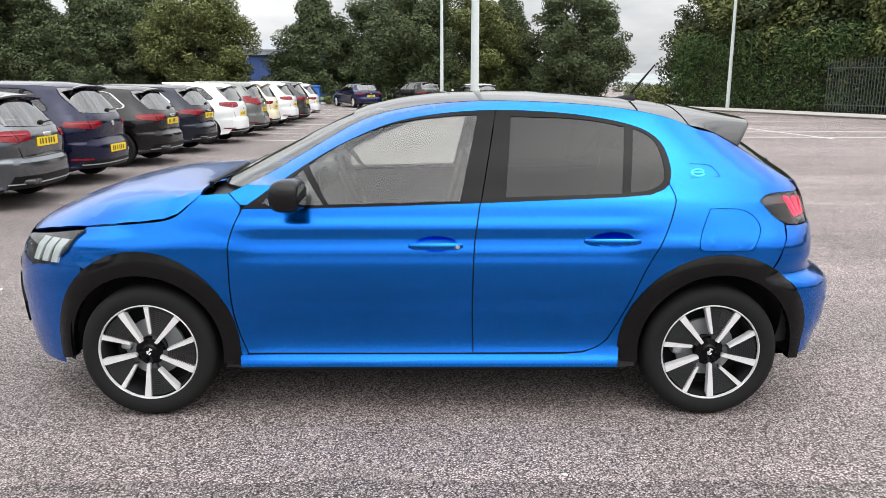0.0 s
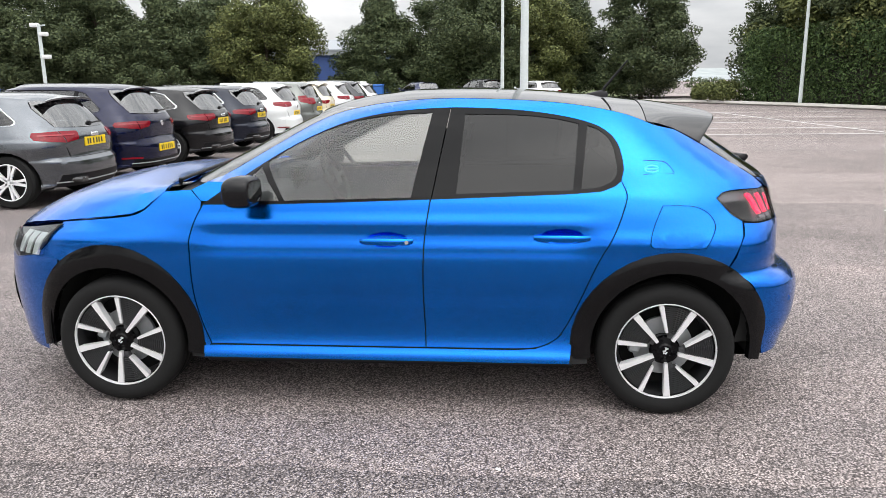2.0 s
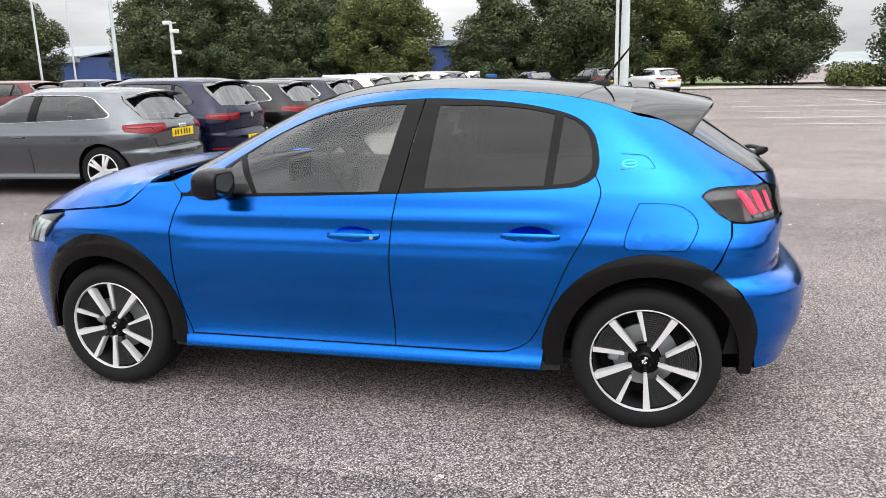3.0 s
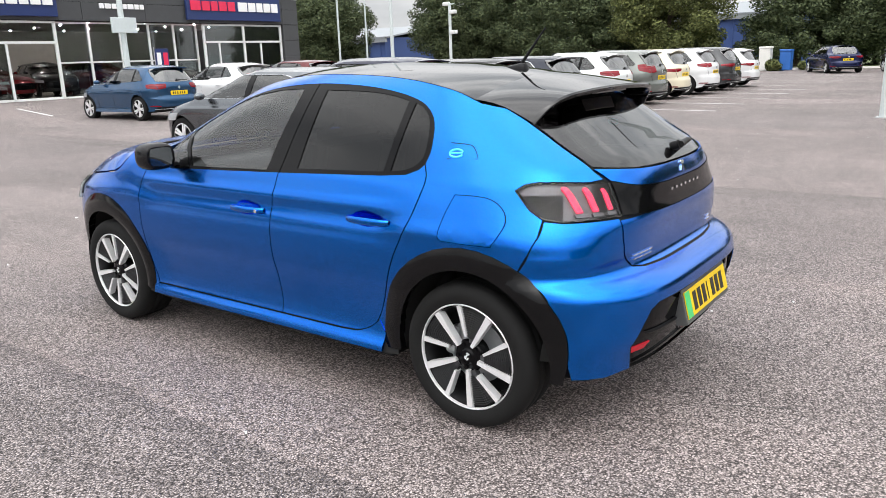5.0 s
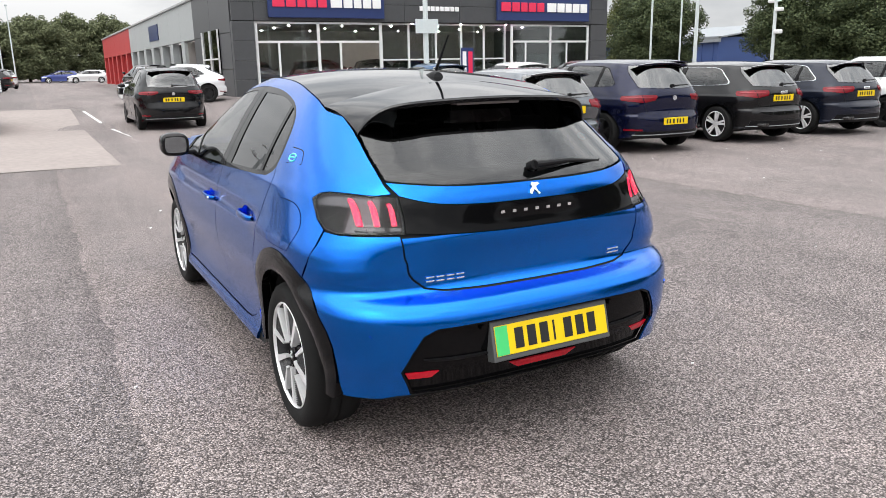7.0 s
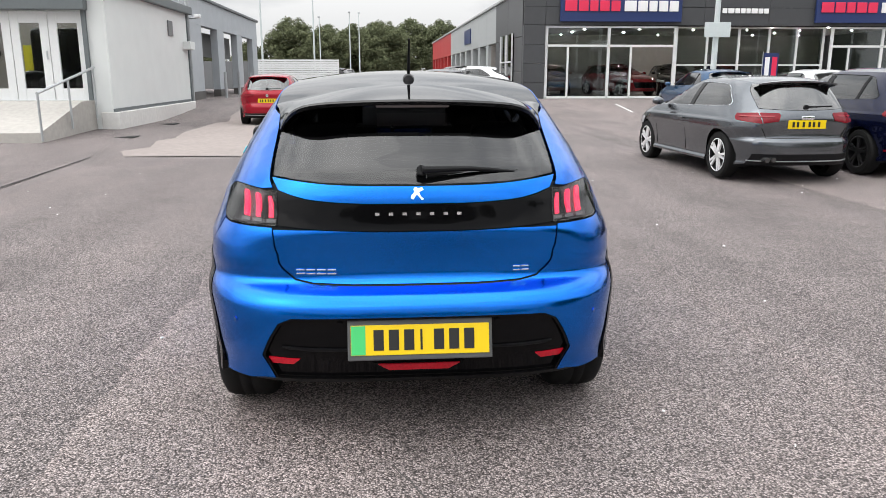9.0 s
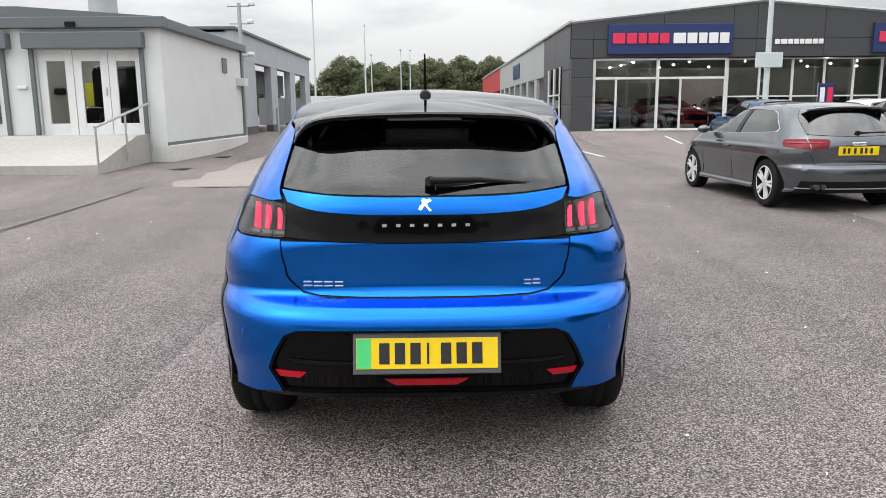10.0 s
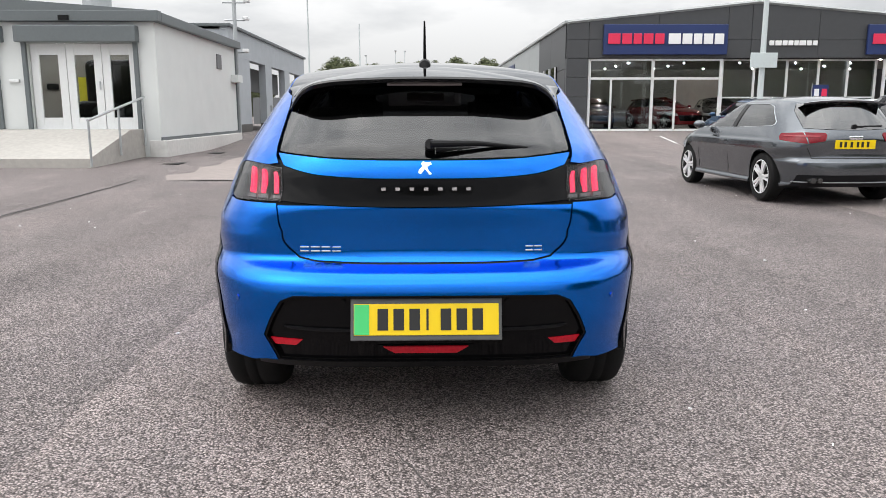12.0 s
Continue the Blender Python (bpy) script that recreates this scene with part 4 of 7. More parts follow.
    bump = half + mirrored(half[:-1]) + [A(0.60, 0.262)] + [(-a, z) for a, z in ins] + ins[::-1] + [A(-0.60, 0.262)]
    part("rear_bumper", sheet(bump, tail(), step=(3, 0.008), way=(1, 0, 0)), BLUE, car)
    part("lower_bumper_insert", sheet(ins + mirrored(ins), tail(-0.022), step=(3, 0.02), way=(1, 0, 0)), BLACK_GLOSS, car, "gloss black lower bumper")
    part("insert_edge", sheet(ins + mirrored(ins), tail(-0.004), [[(u * 0.972, 0.262 + (v - 0.262) * 0.975 if v > 0.27 else 0.266) for u, v in ins + mirrored(ins)]], step=(4, 0.03), way=(1, 0, 0)), BLACK_GLOSS, car)
    part("diffuser", flip_to(grid(bmesh.new(), [[tail(-0.03)(a, 0.262) for a in range(-40, 41, 4)], [tail(-0.03)(a, 0.21) + Vector((-0.05, 0, 0)) for a in range(-40, 41, 4)], [tail(-0.03)(a, 0.2) + Vector((-0.35, 0, 0)) for a in range(-40, 41, 4)]]), (1, 0, 0)), BLACK_PLASTIC, car)
    for s in (-1, 1):
        refl = [A(s * y, z) for y, z in ((0.585, 0.352), (0.461, 0.350), (0.487, 0.326), (0.570, 0.326))]
        part("reflector", sheet(refl, tail(-0.016), step=(3, 0.02), way=(1, 0, 0)), RED_BRIGHT, car, "red rear reflector")
        part("insert_blade", sheet([A(s * y, z) for y, z in ((0.525, 0.406), (0.40, 0.400), (0.267, 0.398), (0.267, 0.391), (0.40, 0.391), (0.50, 0.397))], tail(-0.012), step=(3, 0.02), way=(1, 0, 0)), BLACK_PLASTIC, car)
        for y, z, of in ((0.30, 0.503, -0.014), (0.70, 0.50, 0.0)):
            p = tail(of)(*A(s * y, z))
            n = Vector((1, 0.0, 0)) if y < 0.5 else Vector((0.6, s * 0.8, 0))
            part("parking_sensor", rod(bmesh.new(), p - n * 0.01, p + n * (0.006 if y < 0.5 else 0.0015), 0.011, seg=16), BLACK_GLOSS if y < 0.5 else BLUE, car)
    part("rear_fog_lamp", sheet([A(-0.158, 0.326), A(-0.115, 0.298), A(0.115, 0.298), A(0.158, 0.326)], tail(-0.012), step=(2, 0.02), way=(1, 0, 0)), RED_BRIGHT, car, "red fog lamp")
    part("fog_lamp_frame", sheet([A(-0.178, 0.332), A(-0.12, 0.290), A(0.12, 0.290), A(0.178, 0.332)], tail(-0.018), step=(2, 0.02), way=(1, 0, 0)), BLACK_GLOSS, car)
    # number plate
    pm = Matrix.Translation((1.955, 0.003, 0.444)) @ Matrix.Rotation(radians(-14), 4, "Y")
    pl = part("plate_surround", boxm((-0.05, -0.272, -0.076), (0, 0.272, 0.076), 0.004), mat("grey_plate_surround", (0.075, 0.078, 0.08), 0.45, vary=0.1), car)
    pl.matrix_basis = pm
    part("number_plate", boxm((0, -0.26, -0.0565), (0.004, 0.26, 0.0565), 0.002), PLATE_Y, pl, "yellow plate")
    part("green_band", boxm((0.0045, -0.258, -0.054), (0.0055, -0.205, 0.054)), PLATE_G, pl)
    for y, w in ((-0.156, 0.050), (-0.099, 0.050), (-0.042, 0.050), (0.004, 0.016), (0.070, 0.050), (0.127, 0.050), (0.184, 0.050)):
        part("character_bar", boxm((0.0045, y - w / 2 + (0.006 if w > 0.03 else 0.004), -0.0385), (0.0058, y + w / 2 - (0.006 if w > 0.03 else 0.004), 0.0385)), CHAR, pl)
    part("plate_lamp", boxm((1.925, -0.02, 0.518), (1.95, 0.02, 0.53), 0.004), BLACK_PLASTIC, car)
    # emblem and badges
    crest = [(-0.026, 0.012), (-0.020, 0.020), (-0.004, 0.018), (0.006, 0.022), (0.013, 0.014), (0.008, 0.004), (0.020, -0.006), (0.024, -0.018), (0.014, -0.023), (0.006, -0.012), (0.0, -0.004), (-0.008, -0.014), (-0.018, -0.026), (-0.026, -0.022), (-0.014, -0.010), (-0.008, 0.003), (-0.016, 0.008)]
    em = sheet([(-u, v) for u, v in crest], lambda y, z: Vector((tail(0.006)(*A(y, 0.978 + z)).x, y, 0.978 + z)), step=(0.02, 0.02), way=(1, 0, 0), depth=0.007)
    part("emblem", em, CHROME, lid, "chrome emblem", False)
    for i in range(7):
        y = -0.150 + i * 0.0515
        p = tail(0.002)(*A(y, 0.9))
        part("letter_bar", boxm((p.x, y - 0.008, 0.896), (p.x + 0.004, y + 0.008, 0.907)), CHROME, garnish)
    for y0, z0, k, w in ((-0.463, 0.678, 4, 0.040), (0.372, 0.678, 2, 0.034)):
        for i in range(k):
            y = y0 + i * w
            p = tail(0.0)(*A(y + w * 0.4, z0))
            part("badge_bar", boxm((p.x - 0.004, y, z0 - 0.010), (p.x + 0.006, y + w * 0.82, z0 - 0.004), 0.001), CHROME, lid)
            part("badge_bar", boxm((p.x - 0.004, y, z0 + 0.005), (p.x + 0.006, y + w * 0.82, z0 + 0.011), 0.001), CHROME, lid)
    # rear wiper
    wb = bmesh.new()
    g0 = Vector((1.79, 0.0, 1.050))
    rod(wb, g0 + Vector((-0.02, 0.02, 0)), g0 + Vector((0.015, 0.02, 0.012)), 0.019, seg=14)
    rod(wb, g0 + Vector((0.02, 0.02, 0.012)), Vector((1.775, 0.20, 1.062)), 0.014, 0.010)
    rod(wb, Vector((1.775, 0.20, 1.062)), Vector((1.735, 0.385, 1.045)), 0.010, 0.005)
    rod(wb, Vector((1.785, 0.04, 1.040)), Vector((1.722, 0.40, 1.046)), 0.008, 0.006)
    part("rear_wiper", wb, BLACK_PLASTIC, car)

    # handles, mirrors, side badge
    for x0, x1, z in ((-0.092, 0.147, 0.782), (0.676, 0.920, 0.800)):
        xm, zm = cups[0] if x0 < 0 else cups[1]

        def dish(x, zz, xm=xm, zm=zm):
            q = ((x - xm) / 0.092) ** 2 + ((zz - zm) / (0.036 if zz > zm else 0.032)) ** 2
            return side(0)(x, zz) + Vector((0, 0.0065 * max(0.0, 1 - q) ** 0.6, 0))
        both_sides("handle_hollow", sheet(cup(xm, zm, 1.01), dish, step=(0.02, 0.01), depth=0), BLUE, car)
        hb = bmesh.new()
        last = None
        for i in range(13):
            t = i / 12
            x = x0 + (x1 - x0) * t
            off = 0.030 * math.sin(math.pi * t) ** 0.45
            hz = 0.010 + 0.006 * math.sin(math.pi * t) ** 0.6
            cy = -HS.y(x, z) - off
            ring = [hb.verts.new((x, cy + 0.009 * math.cos(a), z + hz * math.sin(a))) for a in (radians(d) for d in range(0, 360, 36))]
            if last:
                for k in range(10):
                    hb.faces.new((last[k], last[k - 1], ring[k - 1], ring[k]))
            last = ring
        bmesh.ops.recalc_face_normals(hb, faces=hb.faces)
        both_sides("door_handle", hb, BLUE, car)
        both_sides("handle_end", rod(bmesh.new(), (x1 - 0.025, -HS.y(x1, z) - 0.036, z), (x1 - 0.025, -HS.y(x1, z) - 0.03, z), 0.009, seg=14), CHROME, car) if x0 < 0 else None
    mi = bmesh.new()
    bmesh.ops.create_uvsphere(mi, u_segments=24, v_segments=14, radius=1)
    for v in mi.verts:
        x, y, z = v.co
        v.co = Vector((math.copysign(abs(x) ** 0.75, x) * 0.066 + (0.02 if x > 0 else -0.02) * (abs(y)), math.copysign(abs(y) ** 0.65, y) * 0.080, math.copysign(abs(z) ** 0.7, z) * 0.070))
        v.co = Vector((min(-0.590 + v.co.x, -0.536) + 0.12 * v.co.y, -0.915 + v.co.y, 1.010 + v.co.z))
    bmesh.ops.recalc_face_normals(mi, faces=mi.faces)
    ma = both_sides("door_mirror", mi, MIRROR_SHELL, car)
    cap = bmesh.new()
    bmesh.ops.create_grid(cap, x_segments=6, y_segments=6, size=1)
    for v in cap.verts:
        y, z = v.co.x, v.co.y
        v.co = Vector((-0.534 + 0.12 * y * 0.060, -0.915 + y * 0.060 * math.sqrt(max(0, 1 - 0.25 * z * z)), 1.010 + z * 0.047 * math.sqrt(max(0, 1 - 0.25 * y * y))))
    both_sides("mirror_glass", flip_to(cap, (1, 0, 0)), MIRROR, car)
    both_sides("mirror_stalk", boxm((-0.66, -0.86, 0.945), (-0.57, -0.78, 0.972), 0.01), BLACK_PLASTIC, car)
    eb = bmesh.new()
    for a0, a1 in ((30, 330),):
        pts = [(1.187 + 0.030 * math.cos(radians(a)), 1.084 + 0.014 * math.sin(radians(a))) for a in range(20, 341, 20)]
        for p, q in zip(pts, pts[1:]):
            rod(eb, side(-0.001)(*p), side(-0.001)(*q), 0.0045, seg=6)
        rod(eb, side(-0.001)(1.160, 1.084), side(-0.001)(1.214, 1.086), 0.004, seg=6)
    both_sides("side_badge", eb, TURQ, car, "turquoise enamel badge")
    # shade along the creases round the badge, drawn as thin dark rods
    ec = bmesh.new()
    for pts in (arc([(1.150, 1.122), (1.234, 1.116), (1.262, 1.10), (1.285, 1.070)], 4), [(1.15, 1.062), (1.285, 1.066)]):
        for p, q in zip(pts, pts[1:]):
            rod(ec, side(-0.0012)(*p), side(-0.0012)(*q), 0.0022, seg=6)
    both_sides("badge_crease_shade", ec, DARK, car)

    # dark inner tub, floor, seats, dashboard
    def arch_cut(r=0.37):
        return [(-1.93, 0.3)] + [(-1.65, 0.22)] + arch_curve(-1.277, r, 0.22) + [(-0.8, 0.21), (0.8, 0.21)] + arch_curve(1.287, r, 0.22) + [(1.66, 0.24), (1.70, 0.5), (1.70, 0.60), (1.62, 0.94), (-0.9, 0.925), (-1.1, 0.86), (-1.6, 0.80), (-1.85, 0.70)]
    both_sides("inner_side", sheet(arch_cut(), side(-0.016), step=(0.1, 0.08), depth=0), DARK, car)
    part("inner_tail", flip_to(grid(bmesh.new(), [[tail(-0.045)(a, z) for a in range(-70, 71, 7)] for z in (0.31, 0.40, 0.5, 0.58, 0.66, 0.8, 0.97)]), (1, 0, 0)), DARK, car)
    part("floor_pan", boxm((-1.62, -0.58, 0.17), (1.60, 0.58, 0.22), 0.01), DARK, car)
    part("bulkhead", boxm((-1.05, -0.75, 0.22), (-1.0, 0.75, 0.96), 0.01), DARK, car)
    da = bmesh.new()
    box(da, (-0.98, -0.70, 0.62), (-0.55, 0.70, 0.93), 0.07, 4)
    box(da, (-0.78, 0.18, 0.90), (-0.55, 0.58, 1.00), 0.04, 3)
    part("dashboard", da, SEAT, car)
    part("instrument_screen", boxm((-0.60, -0.14, 0.90), (-0.575, 0.12, 1.02), 0.006), BLACK_GLOSS, car)
    st = bmesh.new()
    sm = Matrix.Translation((-0.47, 0.36, 0.92)) @ Matrix.Rotation(radians(66), 4, "Y")
    for i in range(28):
        a, b = radians(i * 360 / 28), radians((i + 1) * 360 / 28)
        rod(st, sm @ Vector((0.165 * math.cos(a), 0.175 * math.sin(a), 0)), sm @ Vector((0.165 * math.cos(b), 0.175 * math.sin(b), 0)), 0.015, seg=8)
    for s in (-1, 1):
        rod(st, sm @ Vector((0, 0, -0.02)), sm @ Vector((0, s * 0.165, 0)), 0.018, seg=8)
    rod(st, sm @ Vector((0, 0, -0.05)), sm @ Vector((0, 0, 0.01)), 0.07, 0.06, seg=16)
    part("steering_wheel", st, BLACK_PLASTIC, car)
    for y in (-0.36, 0.36):
        se = bmesh.new()
        box(se, (-0.35, y - 0.25, 0.42), (0.20, y + 0.25, 0.58), 0.06, 3)
        seat_m = Matrix.Translation((0.17, y, 0.82)) @ Matrix.Rotation(radians(16), 4, "Y")
        g = bmesh.ops.create_cube(se, size=1, matrix=seat_m @ Matrix.Diagonal((0.14, 0.50, 0.62, 1)))
        bmesh.ops.bevel(se, geom=list({e for v in g["verts"] for e in v.link_edges}), offset=0.05, segments=3, affect="EDGES")
        hm = Matrix.Translation((0.30, y, 1.19)) @ Matrix.Rotation(radians(10), 4, "Y")
        g = bmesh.ops.create_cube(se, size=1, matrix=hm @ Matrix.Diagonal((0.10, 0.25, 0.17, 1)))
        bmesh.ops.bevel(se, geom=list({e for v in g["verts"] for e in v.link_edges}), offset=0.04, segments=3, affect="EDGES")
        part("front_seat", se, SEAT, car)
    rs = bmesh.new()
    box(rs, (0.55, -0.62, 0.42), (1.0, 0.62, 0.60), 0.06, 3)
    g = bmesh.ops.create_cube(rs, size=1, matrix=Matrix.Translation((1.05, 0, 0.83)) @ Matrix.Rotation(radians(18), 4, "Y") @ Matrix.Diagonal((0.14, 1.24, 0.56, 1)))
    bmesh.ops.bevel(rs, geom=list({e for v in g["verts"] for e in v.link_edges}), offset=0.05, segments=3, affect="EDGES")
    for y in (-0.4, 0.4):
        box(rs, (1.10, y - 0.12, 1.08), (1.20, y + 0.12, 1.20), 0.04, 3)
    part("rear_bench", rs, SEAT, car)
    part("parcel_shelf", boxm((1.18, -0.58, 0.955), (1.68, 0.58, 0.975), 0.005), SEAT, car)
    part("inner_mirror", boxm((-0.36, -0.12, 1.25), (-0.34, 0.12, 1.30), 0.01), BLACK_PLASTIC, car)
    return car


WHEEL_PARTS = wheel_meshes()
hero = hero_car()


# ---- ground ----
def ground_z(x, y):
    """The car park is level, and rises before the showroom."""
    z = 0.009 * max(0.0, -x - 2.0) * max(0.0, min(1.0, (y - 1.0) / 5.0)) + 0.052 * max(0.0, -x - 18.5)
    z += 0.17 * max(0.0, min(1.0, (-x - 7.0) / 7.0)) * max(0.0, min(1.0, (-y - 4.5) / 2.0))
    return min(z, 0.47) - 0.026


def spread(lo, hi, near, far):
    """Even steps near the middle, growing outwards."""
    out, v, s = [0.0], 0.0, near
    while v < hi:
        v += s
        s = near if v < 40 else s * 1.35
        out.append(min(v, hi))
    v, s = 0.0, near
    while v > lo:
        v -= s
        s = near if v > -40 else s * 1.35
        out.insert(0, max(v, lo))
    return out


gx, gy = spread(-900, 900, 2.0, 0), spread(-900, 900, 2.0, 0)
part("ground", flip_to(grid(bmesh.new(), [[Vector((x, y, ground_z(x, y))) for x in gx] for y in gy]), (0, 0, 1)), ASPHALT, None)
tagged(bpy.data.objects["ground"], "grey-brown chipped asphalt of a large car park", "ground", kind="structure")


def strip(name, pts, w, material, label, category, h=0.004, kind="structure", group=""):
    """A flat painted strip along points on the ground."""
    bm = bmesh.new()
    dense = []
    for (x0, y0), (x1, y1) in zip(pts, pts[1:]):
        k = max(1, int(math.hypot(x1 - x0, y1 - y0) / 1.0))
        dense += [(x0 + (x1 - x0) * i / k, y0 + (y1 - y0) * i / k) for i in range(k)]
    dense.append(pts[-1])
    rows = []
    for i, (x, y) in enumerate(dense):
        a, b = dense[max(0, i - 1)], dense[min(len(dense) - 1, i + 1)]
        d = Vector((b[0] - a[0], b[1] - a[1])).normalized()
        n = Vector((-d.y, d.x)) * w / 2
        rows.append([Vector((x + n.x, y + n.y, ground_z(x + n.x, y + n.y) + h)), Vector((x - n.x, y - n.y, ground_z(x - n.x, y - n.y) + h))])
    return tagged(part(name, flip_to(grid(bm, rows), (0, 0, 1)), material, None), label, category, group, kind)


for i in range(4, 15):
    y = 5.9 + 2.5 * i
    strip("bay_line", [(-9.6, y), (-2.8, y - 0.15)], 0.10, WHITE_LINE, "worn white parking bay line on asphalt", "road marking", group="parking bay lines")
for y in (16.8, 19.4, 22.4, 25.8, 30.0):
    strip("bay_line", [(4.6, y), (18.0 - y * 0.1, y + 0.3)], 0.10, WHITE_LINE, "worn white parking bay line on asphalt", "road marking", group="parking bay lines")
strip("bay_line", [(9.6, 31.0), (10.8, 16.4)], 0.10, WHITE_LINE, "worn white parking bay line on asphalt", "road marking", group="parking bay lines")
for a, b in (((-20.3, 4.4), (-15.6, 4.6)), ((-22.4, 8.3), (-19.1, 8.0)), ((-23.5, -0.1), (-14.9, 0.41)), ((-22.6, -2.2), (-14.5, -1.7)), ((-19.4, -4.0), (-19.6, 4.4)), ((-18.9, -5.1), (-16.2, -4.6)), ((-22.4, 11.4), (-19.1, 11.1))):
    strip("bay_line", [a, b], 0.09, WHITE_LINE, "worn white parking bay line on asphalt", "road marking", group="parking bay lines")

strip("pale_tarmac", [(-9.1, -2.82), (-24.5, -2.82)], 4.75, PATCH, "paler tarmac strip of the access road", "road surface")
strip("tarmac_joint", [(3.0, -4.95), (-4.3, -5.02), (-9.0, -5.2)], 0.035, DARK, "dark joint line in the asphalt", "road joint", h=0.014)
strip("asphalt_crack", [(2.04, -0.106), (2.11, -0.080), (2.156, -0.047), (2.23, -0.020), (2.30, 0.014)], 0.006, TAR, "short dark crack in the asphalt", "crack", h=0.003)
for x, y in ((-12.6, -5.75), (-16.5, -5.9)):
    dr = thing("drain_cover", "dark iron drain cover in the asphalt", "drain", pose(x, y, ground_z(x, y)), "drain covers")
    part("cover", boxm((-0.3, -0.22, -0.01), (0.3, 0.22, 0.008), 0.003), DARK, dr)
    for i in range(5):
        part("bar", boxm((-0.26, -0.18 + i * 0.08, 0.007), (0.26, -0.15 + i * 0.08, 0.012)), BLACK_PLASTIC, dr)
lit = bmesh.new()
lr = random.Random(3)
for i in range(150):
    x, y = lr.uniform(-9, 9), lr.uniform(-5, 14)
    if abs(x) < 2.1 and abs(y) < 1.0:
        continue
    a = lr.uniform(0.004, 0.011)
    bmesh.ops.create_cube(lit, size=1, matrix=Matrix.Translation((x, y, ground_z(x, y) + 0.004)) @ Matrix.Rotation(lr.uniform(0, 3), 4, "Z") @ Matrix.Diagonal((a * 2, a, 0.006, 1)))
tagged(part("litter", lit, SIGN_WHITE, None, smooth=False), "tiny pale stone chips and litter on the asphalt", "litter", kind="stuff")


# ---- showroom ----
def letters(name, parent, x, y0, y1, z0, z1, material, widths, gap=0.18):
    """A row of upright blocks on a wall or board."""
    tot = sum(widths) + gap * (len(widths) - 1)
    k = (y1 - y0) / tot
    y = y0
    for w in widths:
        part(name, boxm((x, y, z0), (x + 0.05, y + w * k, z1), 0.012), material, parent)
        y += (w + gap) * k


def showroom():
    X0, BZ = -26.0, 0.44
    b = thing("showroom", "anthracite-clad car showroom with tall glazing and navy signs", "building")
    # gable line of the front
    roofline = [(5.55, 4.66), (13.1, 5.44), (24.0, 4.50)]

    def top(y):
        for (a, za), (c, zc) in zip(roofline, roofline[1:]):
            if a <= y <= c:
                return za + (zc - za) * (y - a) / (c - a)
        return roofline[-1][1]
    # cladding panels above the glass
    ys = [5.55, 6.42, 9.2, 11.95, 12.9, 15.6, 18.2, 20.6, 23.0, 24.0]
    for y0, y1 in zip(ys, ys[1:]):
        for z0, z1 in ((3.32, 4.02), (4.02, 9.0)):
            q0, q1 = min(z1, top(y0)), min(z1, top(y1))
            bm = bmesh.new()
            vs = [bm.verts.new(p) for p in ((X0, y0 + 0.008, z0 + 0.008), (X0, y1 - 0.008, z0 + 0.008), (X0, y1 - 0.008, q1 - 0.008), (X0, y0 + 0.008, q0 - 0.008))]
            bm.faces.new(vs)
            part("cladding_panel", thicken(flip_to(bm, (1, 0, 0)), 0.06), CLAD, b, smooth=False)
    part("backing_wall", boxm((X0 - 0.30, 5.6, 3.30), (X0 - 0.05, 23.95, 4.45)), DARK, b)
    for y0, y1 in ((5.55, 6.42), (23.0, 24.0)):
        z = BZ - 0.1
        while z < 3.2:
            part("cladding_panel", boxm((X0 - 0.3, y0 + 0.008, z + 0.008), (X0, y1 - 0.008, min(z + 0.74, 3.31)), 0.01), CLAD, b)
            z += 0.74
    for (y0, z0), (y1, z1) in zip(roofline, roofline[1:]):
        bm = bmesh.new()
        rod(bm, (X0 + 0.02, y0, z0 + 0.03), (X0 + 0.02, y1, z1 + 0.03), 0.07, seg=4)
        part("roof_edge", bm, CLAD_LIGHT, b, smooth=False)
    # glazing: mullions, transoms, panes
    fr = 0.07

    def bar(y0, y1, z0, z1, x=X0 - 0.1, d=0.09):
        part("window_bar", boxm((x - d, y0, z0), (x, y1, z1), 0.008), WHITE_FRAME, b)

    def pane(y0, y1, z0, z1, x=X0 - 0.14):
        p = part("pane", boxm((x - 0.012, y0, z0), (x, y1, z1)), GLASS_SHOP, b)
        p.visible_shadow = False
    for y in (6.45, 9.0, 11.75):
        bar(y, y + 0.11, BZ, 3.30)
    for z in (BZ, 2.48, 3.22):
        bar(6.5, 11.8, z, z + 0.09)
    for y in (7.35, 9.95):
        bar(y, y + 0.08, BZ, 2.5)
    for y0, y1 in ((6.5, 9.05), (9.05, 11.8)):
        pane(y0, y1, 2.5, 3.25)
    for y0, y1 in ((6.5, 7.38), (7.38, 9.03), (9.03, 9.98)):
        pane(y0, y1, BZ, 2.5)
    for y in (11.95, 13.25, 14.6, 15.9, 17.1, 18.25):
        bar(y, y + 0.09, BZ, 3.30, X0 - 0.45)
    for z in (BZ, 1.75, 3.24):
        bar(11.95, 18.3, z, z + 0.06, X0 - 0.45)
    for y0, y1 in ((12.0, 13.25), (13.25, 14.6), (14.6, 15.9), (15.9, 17.1), (17.1, 18.25)):
        pane(y0, y1, BZ, 3.25, X0 - 0.49)
    for y in (18.4, 20.6, 22.85):
        bar(y, y + 0.11, BZ, 3.30)
    for z in (BZ, 2.48, 3.22):
        bar(18.4, 22.95, z, z + 0.09)
    for y in (19.2, 21.6):
        bar(y, y + 0.07, BZ, 2.5)
    pane(18.5, 22.9, BZ, 3.25)
